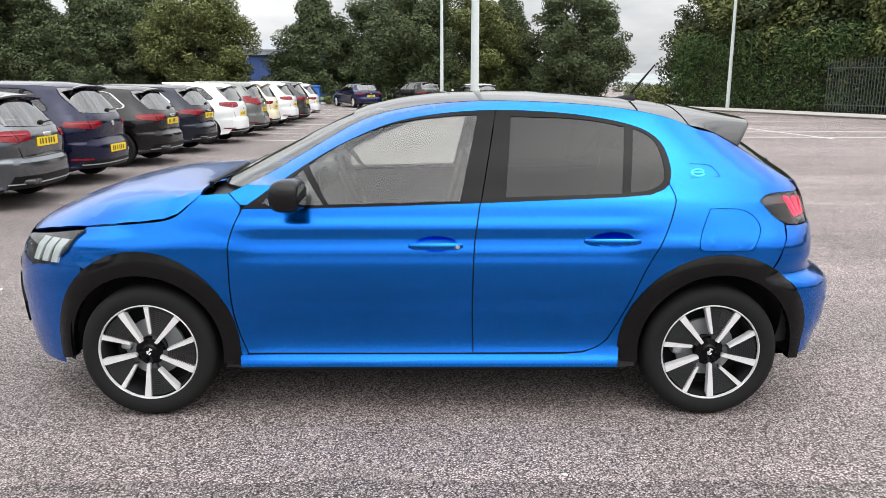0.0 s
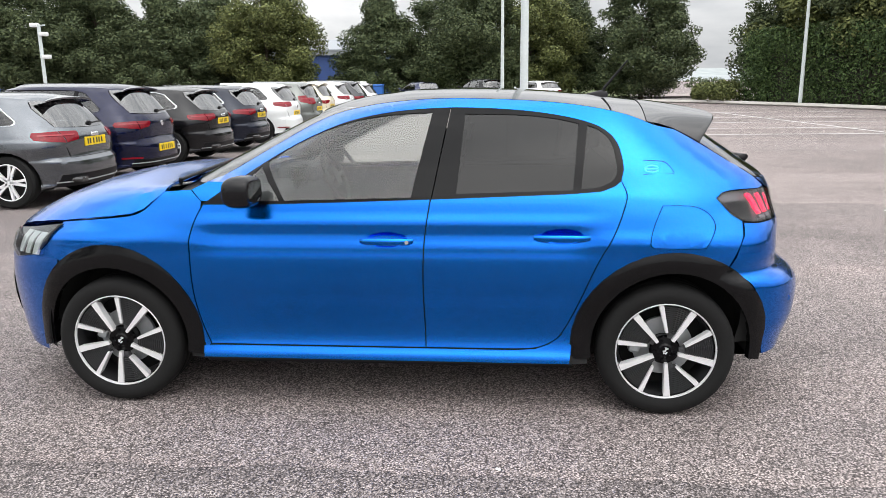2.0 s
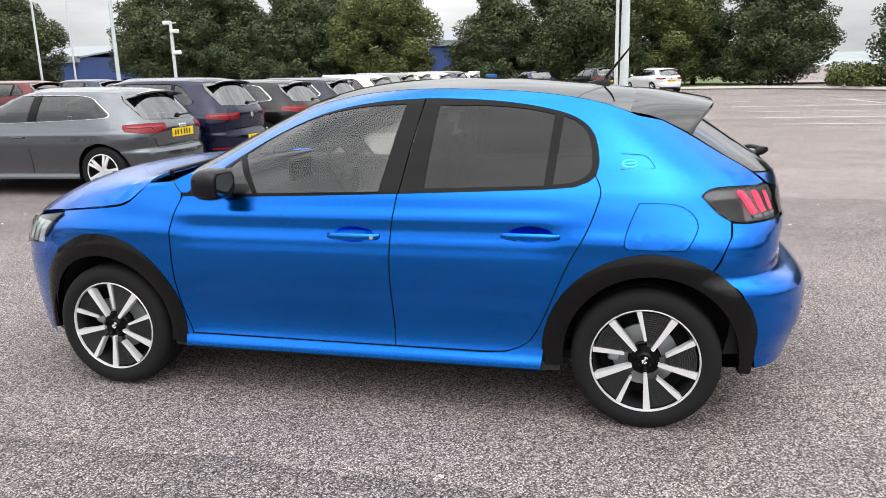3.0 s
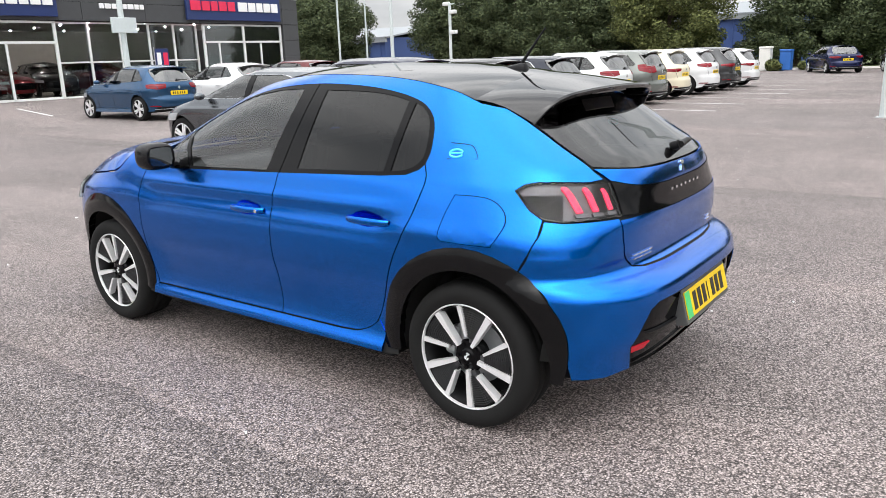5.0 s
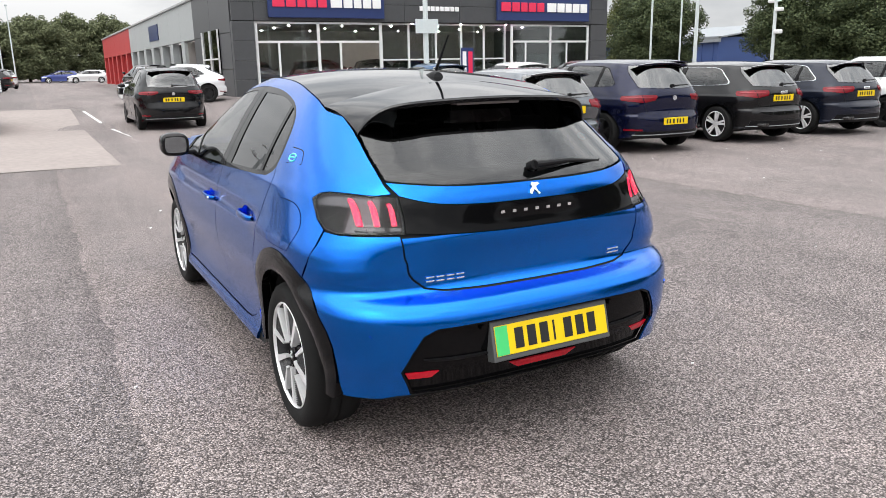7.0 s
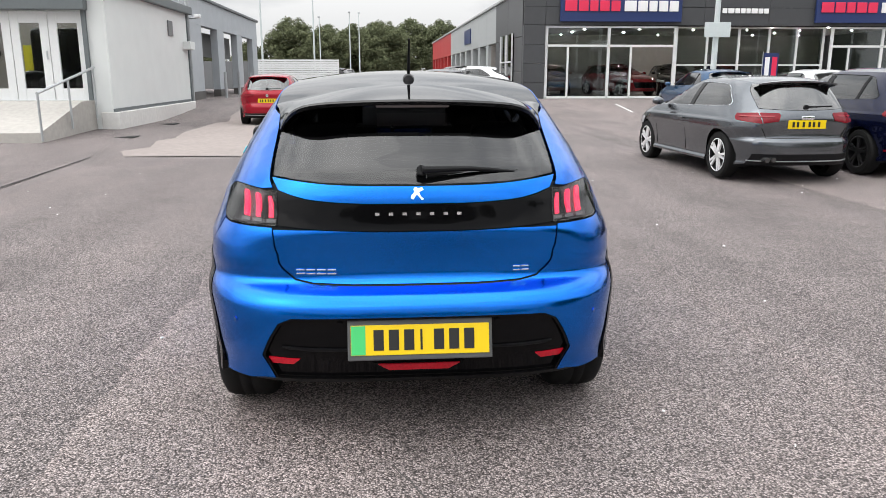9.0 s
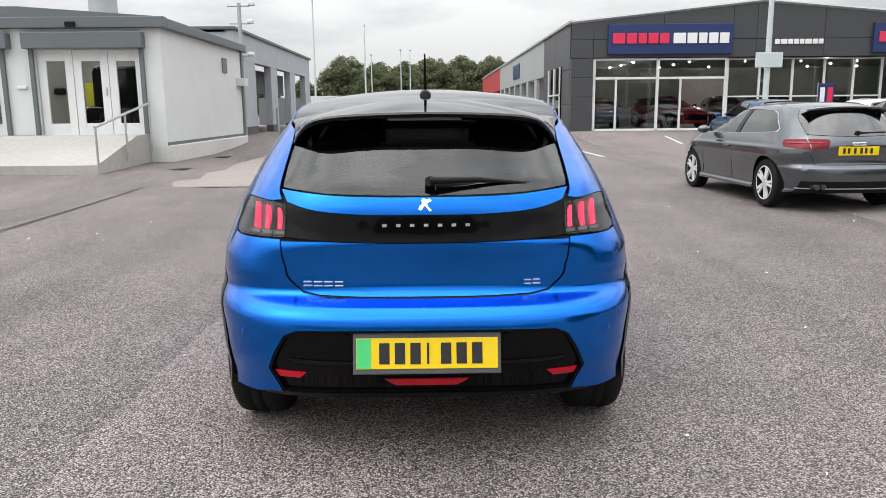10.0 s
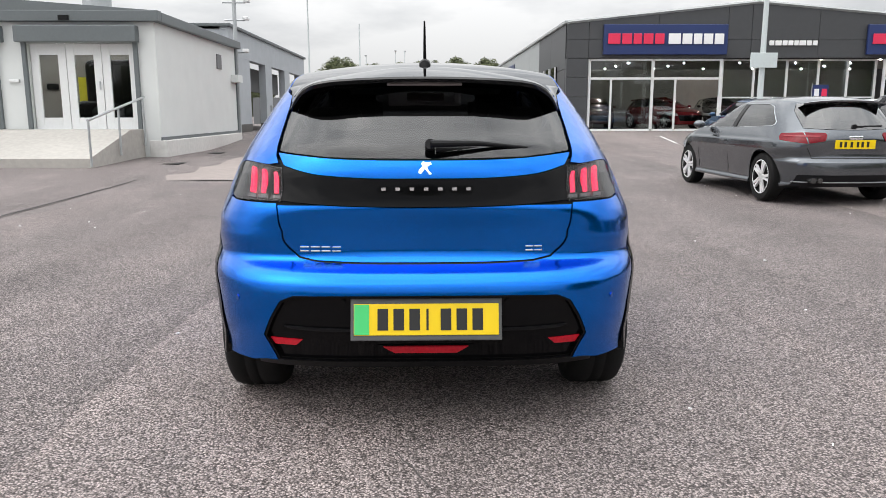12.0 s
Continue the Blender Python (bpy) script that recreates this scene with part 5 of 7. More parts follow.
    # signs
    for y0, y1 in ((6.97, 11.9), (17.5, 22.75)):
        sg = part("sign_board", boxm((X0 + 0.03, y0, 3.44), (X0 + 0.16, y1, 4.60), 0.02), SIGN_BLUE, b, "navy sign with red and white letter blocks")
        w = y1 - y0
        letters("letter_block", sg, X0 + 0.165, y0 + w * 0.035, y0 + w * 0.485, 3.84, 4.24, SIGN_RED, [1.25, 1.0, 0.85, 1.0, 0.95])
        letters("letter_block", sg, X0 + 0.165, y0 + w * 0.52, y0 + w * 0.965, 3.84, 4.24, SIGN_WHITE, [1.25, 1.0, 0.85, 0.95, 0.95])
    letters("small_letter_block", b, X0 + 0.005, 13.62, 15.55, 3.80, 3.99, SIGN_WHITE, [0.9, 1.2, 0.9, 0.9, 0.8, 1.2, 0.9, 0.9], 0.2)
    # floor, back wall, ceiling with spots
    part("showroom_slab", boxm((-41, 5.7, BZ - 0.3), (X0 - 0.05, 23.9, BZ + 0.01)), TILE, b)
    part("back_wall", boxm((-36.2, 5.7, BZ), (-36, 23.9, 4.4)), INTERIOR, b)
    part("side_wall", boxm((-41, 23.7, BZ), (X0 - 0.3, 23.95, 4.4)), CLAD, b)
    part("inner_ceiling", boxm((-36, 5.7, 3.42), (X0 - 0.3, 23.8, 3.52)), INTERIOR, b)
    spot = mat("ceiling_spot", (0.9, 0.9, 0.88), 0.4, vary=0, emit=(1, 0.97, 0.92), estr=330)
    for i in range(4):
        for j in range(7):
            x, y = -28 - i * 2.3, 6.6 + j * 2.55
            part("ceiling_spot", rod(bmesh.new(), (x, y, 3.38), (x, y, 3.41), 0.038, seg=12), spot, b)
    # long flank: dark, then pale, then red cladding, with a roof edge
    for x0, x1, m in ((-33.5, -26.3, CLAD), (-58.0, -33.5, CLAD_LIGHT), (-80.0, -58.0, CLAD_RED)):
        k = max(1, round((x1 - x0) / 3.6))
        for i in range(k):
            a, c = x0 + (x1 - x0) * i / k, x0 + (x1 - x0) * (i + 1) / k
            for z0, z1 in ((2.9, 4.66),) if m is not CLAD else ((0.4, 1.5), (1.5, 2.9), (2.9, 4.66)):
                part("flank_panel", boxm((a + 0.01, 5.55, z0 + 0.01), (c - 0.01, 5.80, z1 - 0.01), 0.01), m, b)
            if m is not CLAD:
                part("bay_pier", boxm((a, 5.55, 0.4), (a + 0.9, 5.9, 2.9)), m, b)
                part("bay_recess", boxm((a + 0.9, 6.1, 0.4), (c, 6.2, 2.9)), TRIM_GREY, b)
    part("flank_roof_edge", boxm((-80, 5.45, 4.64), (-25.95, 5.8, 4.76), 0.02), CLAD_LIGHT, b)
    fw = part("flank_window", boxm((-31.4, 5.50, 0.6), (-28.2, 5.545, 3.1)), GLASS_DARK, b)
    for x in (-31.4, -29.85, -28.26):
        part("window_bar", boxm((x, 5.44, 0.6), (x + 0.06, 5.5, 3.1)), WHITE_FRAME, fw)
    part("window_bar", boxm((-31.4, 5.44, 1.9), (-28.2, 5.5, 1.96)), WHITE_FRAME, fw)
    part("roof", flip_to(grid(bmesh.new(), [[Vector((x, y, top(y) - 0.02)) for y in (5.6, 13.1, 23.95)] for x in (-80, -26.05)]), (0, 0, 1)), CLAD_LIGHT, b)
    fb = part("flank_banner", boxm((-47.5, 5.49, 3.3), (-44.0, 5.54, 4.2), 0.01), SIGN_BLUE, b)
    return b


showroom()


# ---- service cabin with ramp, and the workshop behind it ----
def cabin():
    c = thing("service_cabin", "pale grey service building with folding glazed doors and slate fascia", "building")
    X0, Y1 = -14.3, -6.55
    T0, T1 = 0.52, 3.34
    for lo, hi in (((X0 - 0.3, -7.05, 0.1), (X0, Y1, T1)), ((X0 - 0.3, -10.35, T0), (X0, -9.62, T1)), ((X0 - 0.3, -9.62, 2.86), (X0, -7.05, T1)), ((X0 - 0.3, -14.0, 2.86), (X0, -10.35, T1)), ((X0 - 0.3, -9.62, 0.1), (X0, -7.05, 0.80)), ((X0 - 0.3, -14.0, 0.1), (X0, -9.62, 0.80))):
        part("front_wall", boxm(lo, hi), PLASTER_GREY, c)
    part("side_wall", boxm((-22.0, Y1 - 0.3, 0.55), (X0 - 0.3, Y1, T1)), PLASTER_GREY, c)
    part("base_trim", boxm((-22.0, Y1, 0.52), (X0 + 0.02, Y1 + 0.03, 0.60)), FASCIA, c)
    part("plinth", boxm((-22.0, Y1 - 0.3, -0.1), (X0 + 0.02, Y1 + 0.12, 0.52), 0.02), PLINTH, c)
    part("corner_trim", boxm((-22.1, Y1 - 0.04, 0.5), (-21.9, Y1 + 0.05, T1)), FASCIA, c)
    fa = bmesh.new()
    for lo, hi in (((X0 - 0.1, -14.2, T1), (X0 + 0.18, Y1 + 0.16, T1 + 0.26)), ((-22.2, Y1 - 0.1, T1), (X0 - 0.1, Y1 + 0.16, T1 + 0.24))):
        box(fa, lo, hi, 0.02)
    part("fascia", fa, FASCIA, c)
    rf = bmesh.new()
    vs = [Vector((X0 + 0.16, -14.2, T1 + 0.55)), Vector((X0 + 0.16, -9.8, T1 + 0.50)), Vector((X0 + 0.16, Y1 + 0.1, T1 + 0.25))]
    rows = [[v for v in vs], [v + Vector((-8, 0, 0)) for v in vs]]
    part("roof", flip_to(grid(rf, rows), (0, 0, 1)), FASCIA, c)
    gb = bmesh.new()
    q = [gb.verts.new(p) for p in ((X0 + 0.17, -14.2, T1 + 0.2), (X0 + 0.17, Y1 + 0.1, T1 + 0.2), (X0 + 0.17, Y1 + 0.1, T1 + 0.25), (X0 + 0.17, -9.8, T1 + 0.5), (X0 + 0.17, -14.2, T1 + 0.55))]
    gb.faces.new(q)
    part("gable", thicken(flip_to(gb, (1, 0, 0)), 0.05), FASCIA, c, smooth=False)
    part("shutter_box", boxm((X0, -9.80, 2.86), (X0 + 0.26, -6.92, 3.24), 0.02), FASCIA, c)
    part("shutter_box", boxm((X0, -13.9, 2.86), (X0 + 0.26, -10.15, 3.24), 0.02), FASCIA, c)
    for y in (-9.68, -7.02, -10.38):
        part("shutter_guide", boxm((X0, y - 0.05, 0.8), (X0 + 0.09, y + 0.05, 2.9), 0.01), FASCIA, c)
    # three door leaves with tall panes
    for i in range(3):
        y0 = -9.60 + i * 0.855
        d = part("door_leaf", boxm((X0 - 0.12, y0 + 0.01, 0.80), (X0 - 0.06, y0 + 0.20, 2.84), 0.008), WHITE_FRAME, c)
        for lo, hi in (((y0 + 0.66, 0.80), (y0 + 0.85, 2.84)), ((y0 + 0.20, 0.80), (y0 + 0.66, 1.08)), ((y0 + 0.20, 2.58), (y0 + 0.66, 2.84))):
            part("rail", boxm((X0 - 0.12, lo[0], lo[1]), (X0 - 0.06, hi[0], hi[1]), 0.006), WHITE_FRAME, d)
        pn = part("pane", boxm((X0 - 0.095, y0 + 0.2, 1.08), (X0 - 0.085, y0 + 0.66, 2.58)), GLASS_DOOR, d)
        pn.visible_shadow = False
    part("door_handle", boxm((X0 - 0.06, -7.98, 1.75), (X0 - 0.02, -7.95, 1.95), 0.008), STEEL, c)
    d = part("glazed_door", boxm((X0 - 0.12, -13.8, 0.8), (X0 - 0.06, -10.4, 2.84), 0.01), WHITE_FRAME, c)
    part("pane", boxm((X0 - 0.05, -13.5, 1.08), (X0 - 0.045, -10.6, 2.58)), GLASS_SHOP, d)
    # inside
    part("inner_floor", boxm((-21, -14, 0.6), (X0 - 0.3, Y1 - 0.3, 0.8)), TILE, c)
    part("inner_back", boxm((-21.2, -14, 0.8), (-21, Y1 - 0.3, 3.3)), INTERIOR, c)
    part("inner_side", boxm((-21, -14.2, 0.8), (X0, -14, 3.3)), INTERIOR, c)
    part("lifted_bonnet", boxm((-15.5, -8.72, 1.25), (-15.2, -7.25, 2.52), 0.14, 3), BLACK_GLOSS, c)
    part("dark_engine_bay", boxm((-16.6, -8.95, 0.82), (-14.75, -7.1, 1.5), 0.25, 3), BLACK_GLOSS, c)
    part("yellow_panel", boxm((-16.6, -9.46, 1.2), (-16.5, -9.24, 2.15), 0.02), mat("yellow_plastic", (0.6, 0.55, 0.02), 0.5), c)
    part("hose_reel", boxm((-21.0, -12.45, 1.95), (-20.8, -12.1, 2.15), 0.05), BLACK_PLASTIC, c)
    lamp = mat("tube_light", (0.9, 0.9, 0.9), 0.4, vary=0, emit=(1, 0.98, 0.94), estr=16)
    for x in (-16, -19):
        part("tube_light", boxm((x, -13, 3.22), (x + 0.12, -7.5, 3.28)), lamp, c)
    part("flood_light", boxm((X0 + 0.16, -8.72, 3.36), (X0 + 0.24, -8.48, 3.48), 0.01), BLACK_PLASTIC, c)
    part("vent", boxm((-20.1, Y1, 2.55), (-19.6, Y1 + 0.04, 3.0), 0.01), TRIM_GREY, c)
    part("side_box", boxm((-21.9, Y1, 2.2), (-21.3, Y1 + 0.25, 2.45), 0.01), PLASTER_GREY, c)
    part("wall_tap", boxm((X0, -10.1, 1.92), (X0 + 0.06, -9.86, 2.0), 0.01), WHITE_FRAME, c)
    part("flue", rod(bmesh.new(), (-17.5, -9.2, 3.6), (-17.5, -9.2, 5.4), 0.38, seg=24), STEEL, c)
    # ramp
    r = thing("entrance_ramp", "pale concrete ramp with galvanised handrail", "ramp")
    bm = bmesh.new()
    g = 0.12
    pts = [(X0 + 0.05, 0.80), (X0 + 0.9, 0.80), (X0 + 3.15, g + 0.14), (X0 + 3.15, g - 0.3), (X0 + 0.05, g - 0.3)]
    lo = [bm.verts.new((x, -14.0, z)) for x, z in pts]
    hi = [bm.verts.new((x, -6.95, z)) for x, z in pts]
    bm.faces.new(lo), bm.faces.new(list(reversed(hi)))
    for i in range(5):
        bm.faces.new((lo[i - 1], lo[i], hi[i], hi[i - 1]))
    bmesh.ops.recalc_face_normals(bm, faces=bm.faces)
    part("ramp_slab", bm, CONCRETE, r, smooth=False)
    posts = [(X0 + 0.2, 0.4, 1.55), (X0 + 1.7, 0.25, 1.32), (X0 + 3.25, 0.1, 1.04)]
    for x, z0, z1 in posts:
        part("handrail_post", rod(bmesh.new(), (x, -6.88, z0), (x, -6.88, z1), 0.025), STEEL, r)
    part("handrail", rod(bmesh.new(), (posts[0][0] - 0.1, -6.88, 1.57), (posts[2][0] + 0.02, -6.88, 1.04), 0.028), STEEL, r)
    # workshop with open bays
    w = thing("workshop", "pale grey workshop with three open service bays", "building")
    Y2 = -7.25
    for x0, x1 in ((-27.2, -24.0), (-31.6, -30.2), (-36.2, -34.8), (-41.0, -39.4)):
        part("pier", boxm((x0, Y2 - 0.3, 0.3), (x1, Y2, 4.1)), WORKSHOP_SHADED, w)
        part("brick_base", boxm((x0 - 0.01, Y2 - 0.3, 0.2), (x1 + 0.01, Y2 + 0.02, 0.75)), mat("dark_brick", (0.10, 0.095, 0.09), 0.8, scale=9), w)
    part("lintel", boxm((-41.0, Y2 - 0.3, 3.3), (-23.99, Y2 + 0.01, 4.3)), WORKSHOP_SHADED, w)
    part("front_wall", boxm((-24.3, -14, 0.3), (-24.0, Y2 - 0.3, 4.3)), WORKSHOP_SHADED, w)
    part("roof_edge", boxm((-41.2, -14, 4.3), (-23.9, Y2 + 0.1, 4.42), 0.02), FASCIA, w)
    part("bay_interior", boxm((-41, -13.9, 0.3), (-24.4, -10.5, 4.2)), TRIM_GREY, w)
    part("roof", boxm((-41.1, -14, 4.22), (-24.0, Y2 - 0.05, 4.30)), FASCIA, w)
    for x in (-29.0, -33.2, -37.8):
        part("roller_door", boxm((x - 1.35, Y2 - 1.3, 2.2), (x + 1.35, Y2 - 1.2, 3.3), 0.01), TRIM_GREY, w)
    p = thing("camera_post", "grey steel post with lamps and cameras", "post")
    x, y = -23.0, -6.75
    part("post", rod(bmesh.new(), (x, y, 0.2), (x, y, 5.1), 0.07), STEEL, p)
    for z, s in ((5.0, 0.4), (4.4, 0.35), (3.3, 0.3)):
        part("bracket", rod(bmesh.new(), (x, y - s, z), (x, y + s, z), 0.03), STEEL, p)
        part("camera_head", boxm((x - 0.1, y + s - 0.05, z), (x + 0.15, y + s + 0.15, z + 0.12), 0.02), WHITE_FRAME, p)
    q = thing("camera_post", "pale steel post with white security cameras behind parked cars", "post")
    x, y = -20.7, 29.6
    part("post", rod(bmesh.new(), (x, y, 0.2), (x, y, 4.2), 0.08), POLE_GREY, q)
    part("cross_arm", rod(bmesh.new(), (x - 0.25, y, 4.1), (x + 0.3, y, 4.15), 0.03), POLE_GREY, q)
    for dx, z in ((0.2, 3.75), (-0.2, 4.15), (0.22, 2.75)):
        part("camera_head", boxm((x + dx - 0.18, y - 0.12, z - 0.08), (x + dx + 0.18, y + 0.12, z + 0.10), 0.04), WHITE_FRAME, q)
    for i, (bx, by) in enumerate(((-27.6, -6.5), (-29.5, -6.3), (-33, -6.4))):
        bo = thing("bollard", "grey steel bollard by the workshop", "bollard", group="workshop bollards")
        part("post", rod(bmesh.new(), (bx, by, 0.2), (bx, by, 1.5), 0.06), STEEL, bo)


cabin()


# ---- lamp columns and poles ----
def pole(x, y, h, r=0.09, name="lamp_column", label="tall pale grey steel lamp column", head=True, side=1):
    z = ground_z(x, y)
    p = thing(name, label, "lamp post", group="lamp columns")
    bm = bmesh.new()
    rod(bm, (x, y, z - 0.05), (x, y, z + h), r, r * 0.6, 14)
    part("shaft", bm, POLE_GREY, p)
    part("foot_plate", boxm((x - 0.16, y - 0.16, z - 0.02), (x + 0.16, y + 0.16, z + 0.02), 0.005), STEEL, p)
    if head:
        part("arm", rod(bmesh.new(), (x, y, z + h - 0.05), (x + side * 0.5, y, z + h + 0.05), 0.035), POLE_GREY, p)
        part("lantern", boxm((x + side * 0.5 - 0.3, y - 0.12, z + h), (x + side * 0.5 + 0.3, y + 0.12, z + h + 0.12), 0.04), STEEL, p)
    return p


pole(0.92, 14.7, 9.0, 0.11)
pole(15.4, 36.5, 9.0, 0.10)
pole(0.2, 36.0, 9.0, 0.10)
pole(-18.0, 21.7, 9.0, 0.08)
pole(-26.9, 27.8, 9.0, 0.06)
pole(-25.8, 28.8, 9.0, 0.05, head=False)
pole(-59.3, -9.7, 9.9, 0.09)
pole(-59.0, -5.5, 7.9, 0.08, head=False)
pole(-79.6, -6.6, 6.8, 0.07)
pole(-79.5, -3.4, 7.3, 0.07)
pole(-79.4, -2.4, 7.3, 0.07, side=-1)
pp = pole(-19.6, 10.6, 8.0, 0.10, "sign_pole", "grey pole carrying a plain grey board", head=False)
part("board", boxm((-19.48, 10.15, 2.56), (-19.43, 11.0, 3.02), 0.01), POLE_GREY, pp)
bn = thing("feather_banner", "navy upright banner by the showroom door", "banner")
part("flag", boxm((-24.0, 14.5, 1.0), (-23.97, 15.1, 2.2), 0.01), SIGN_BLUE, bn)
part("letter_block", boxm((-23.968, 14.56, 1.15), (-23.955, 14.74, 2.05), 0.004), SIGN_WHITE, bn)
part("letter_block", boxm((-23.968, 14.84, 1.15), (-23.955, 15.04, 2.05), 0.004), SIGN_RED, bn)
part("staff", rod(bmesh.new(), (-24.0, 14.48, 0.28), (-24.0, 14.48, 2.25), 0.015), STEEL, bn)


# ---- parked cars ----
def plain_wheel(r, spokes, dark=False):
    t, a, sp = bmesh.new(), bmesh.new(), bmesh.new()
    rr = r * 0.70
    lathe(t, [(rr, -0.005), (rr + 0.02, -0.018), (r - 0.02, -0.016), (r, 0.012), (r, 0.15), (r - 0.02, 0.18), (rr, 0.18)], 40)
    lathe(a, [(rr + 0.002, -0.010), (rr - 0.014, -0.012), (rr - 0.02, 0.02), (rr - 0.02, 0.10), (0.001, 0.11)], 40)
    for k in range(spokes):
        for s in (-1, 1):
            m = Matrix.Rotation(radians(360 / spokes * k + s * 9), 4, "Y")
            bmesh.ops.create_cube(sp, size=1, matrix=m @ Matrix.Translation((0, 0.0, rr * 0.53)) @ Matrix.Diagonal((0.032, 0.026, rr * 0.92, 1)))
    lathe(sp, [(0.001, -0.014), (0.05, -0.012), (0.06, 0.01)], 20)
    lathe(sp, [(rr + 0.004, -0.012), (rr - 0.004, -0.015), (rr - 0.012, -0.010), (rr - 0.013, 0.01)], 40)
    metal = ALLOY_DARK if dark else ALLOY_BRIGHT
    return [("tyre", mesh_of("tyre", t, RUBBER), ""), ("rim", mesh_of("rim", a, ALLOY_DARK), ""), ("spokes", mesh_of("spokes", sp, metal, False), "")]


WHEEL_A, WHEEL_B = plain_wheel(0.318, 5), plain_wheel(0.318, 5, True)


def parked_car(name, label, m, col, L=4.25, Wd=1.78, H=1.43, wb=2.60, ro=0.80, doors=5, lamp=(0.0, 0.0), metal=0.4, wheel=WHEEL_A, chrome_line=False, rake=0.30, boot=0.0, bars=True, black_low=True, rails=False, light_plate=False, plate=0.0, fine=False):
    """A hatchback, estate or saloon by its main sizes; the nose is at -x."""
    car = thing(name, label, "car", m, "parked cars")
    k, w = H / 1.45, Wd / 2
    xr, xf = wb / 2 + ro, -(L - wb / 2 - ro)
    belt = 0.97 * k
    S = Shell(
        rear=[(0.18, xr - 0.10), (0.30, xr - 0.02), (0.40, xr), (0.52, xr - 0.003), (0.575 * k, xr - 0.02), (0.60 * k, xr - 0.055), (0.66 * k, xr - 0.07), (0.78 * k, xr - 0.064), (0.865 * k, xr - 0.056), (0.90 * k, xr - 0.066), (belt, xr - 0.10), (belt + 0.06, xr - 0.145 - boot), (H - 0.20, xr - rake - 0.02 - boot), (H - 0.10, xr - rake - 0.12 - boot), (H, xr - rake - 0.4 - boot)],
        nose=[(0.18, xf + 0.06), (0.40, xf), (0.62 * k, xf + 0.02), (0.75 * k, xf + 0.12), (0.85 * k, xf + 0.36), (0.92 * k, xf + 0.72), (belt, xf + 1.05), (belt + 0.04, xf + 1.12), (1.20 * k, xf + 1.55), (H - 0.10, xf + 1.88), (H, xf + 2.3)],
        width=[(0.18, w * 0.93), (0.215, w * 0.975), (0.25, w * 0.972), (0.285, w * 0.95), (0.34, w * 0.95), (0.50, w * 0.97), (0.62 * k, w * 0.988), (0.72 * k, w), (0.80 * k, w * 0.994), (0.835 * k, w * 0.988), (0.852 * k, w * 0.973), (0.90 * k, w * 0.955), (belt, w * 0.925), (1.2 * k, w * 0.80), (H - 0.08, w * 0.665), (H, w * 0.55)],
        round_rear=[(0.18, 3.2), (0.6, 3.4), (0.72, 3.7), (belt, 3.2), (H, 2.8)], mid=([(0, wb / 2 - 0.35), (2, wb / 2 - 0.35)], -wb / 2 + 0.35), cowl=belt + 0.03)
    side, tail = S.side, S.tail
    pmat = paint("paint_" + name, col, metal, 0.22, coat=0.65)
    rw, zt = 0.318, H - 0.085
    ax = (-wb / 2, wb / 2)
    dx0, dx1 = xf + 1.16, xr - rake - 0.16 - boot
    de = dx1 - 0.20
    dlo = arc([(dx0, belt + 0.01), (dx0 + 0.36, 1.19 * k), (dx0 + 0.78, zt - 0.035), (0.0, zt - 0.012), (de - 0.55, zt - 0.022), (de - 0.32, zt - 0.045), (de - 0.22, zt - 0.075)], 4) + [(de - 0.17, zt - 0.12), (de + 0.02, belt + 0.115), (de + 0.022, belt + 0.085), (de - 0.01, belt + 0.064), (de - 0.40, belt + 0.045), (0.0, belt + 0.02)]
    rail = arc([(dx0 - 0.10, belt + 0.035), (dx0 + 0.28, 1.205 * k), (dx0 + 0.72, zt + 0.005), (0.0, zt + 0.03), (dx1 - 0.35, zt + 0.012), (dx1 + 0.04, zt - 0.05)], 4)
    gy = lambda z: min(w * 0.66, S.width(z) * 0.84)
    gl = [(S.xr(gy(z), z), z) for z in (H - 0.125, H - 0.20, H - 0.27, belt + 0.12, belt + 0.05)]
    f_arch, r_arch = (arch_curve(x, 0.362, 0.22, 14, cz=0.318) for x in ax)
    hood_l = [(xf + 1.06, belt - 0.005), (xf + 0.75, 0.905 * k), (xf + 0.42, 0.835 * k)]
    outline = rail + gl + [(xr - 0.17, belt - 0.04), (xr - 0.17, 0.60), (xr - 0.17, 0.26)] + r_arch[::-1] + [(wb / 2 - 0.5, 0.22), (-wb / 2 + 0.5, 0.22)] + f_arch[::-1] + [(xf + 0.28, 0.24), (xf + 0.28, 0.62 * k), (xf + 0.36, 0.79 * k)] + hood_l[::-1]
    both_sides("body_side", sheet(outline, side(), [dlo], step=(0.11, 0.016 if fine else 0.05), depth=0.02), pmat, car)
    both_sides("side_window", sheet(dlo, side(-0.008), step=(0.14, 0.08), depth=0), GLASS_MID, car)
    fr = [tuple(Vector(p) * 0.988 + Vector(((dx0 + dx1) / 2, 1.17 * k)) * 0.012) for p in dlo]
    both_sides("window_trim", sheet(dlo, side(0.003), [fr], step=(0.14, 0.08), depth=0.01), CHROME if chrome_line else BLACK_GLOSS, car)
    pill = ((0.08, 0.13), (de - 0.42, 0.06)) if doors == 5 else ((0.22, 0.12),)
    for px, pw in pill:
        both_sides("pillar", sheet([(px, belt + 0.02), (px + pw, belt + 0.02), (px + pw + 0.02, zt - 0.03), (px + 0.02, zt - 0.03)], side(0.0), step=(0.2, 0.08)), BLACK_GLOSS, car)
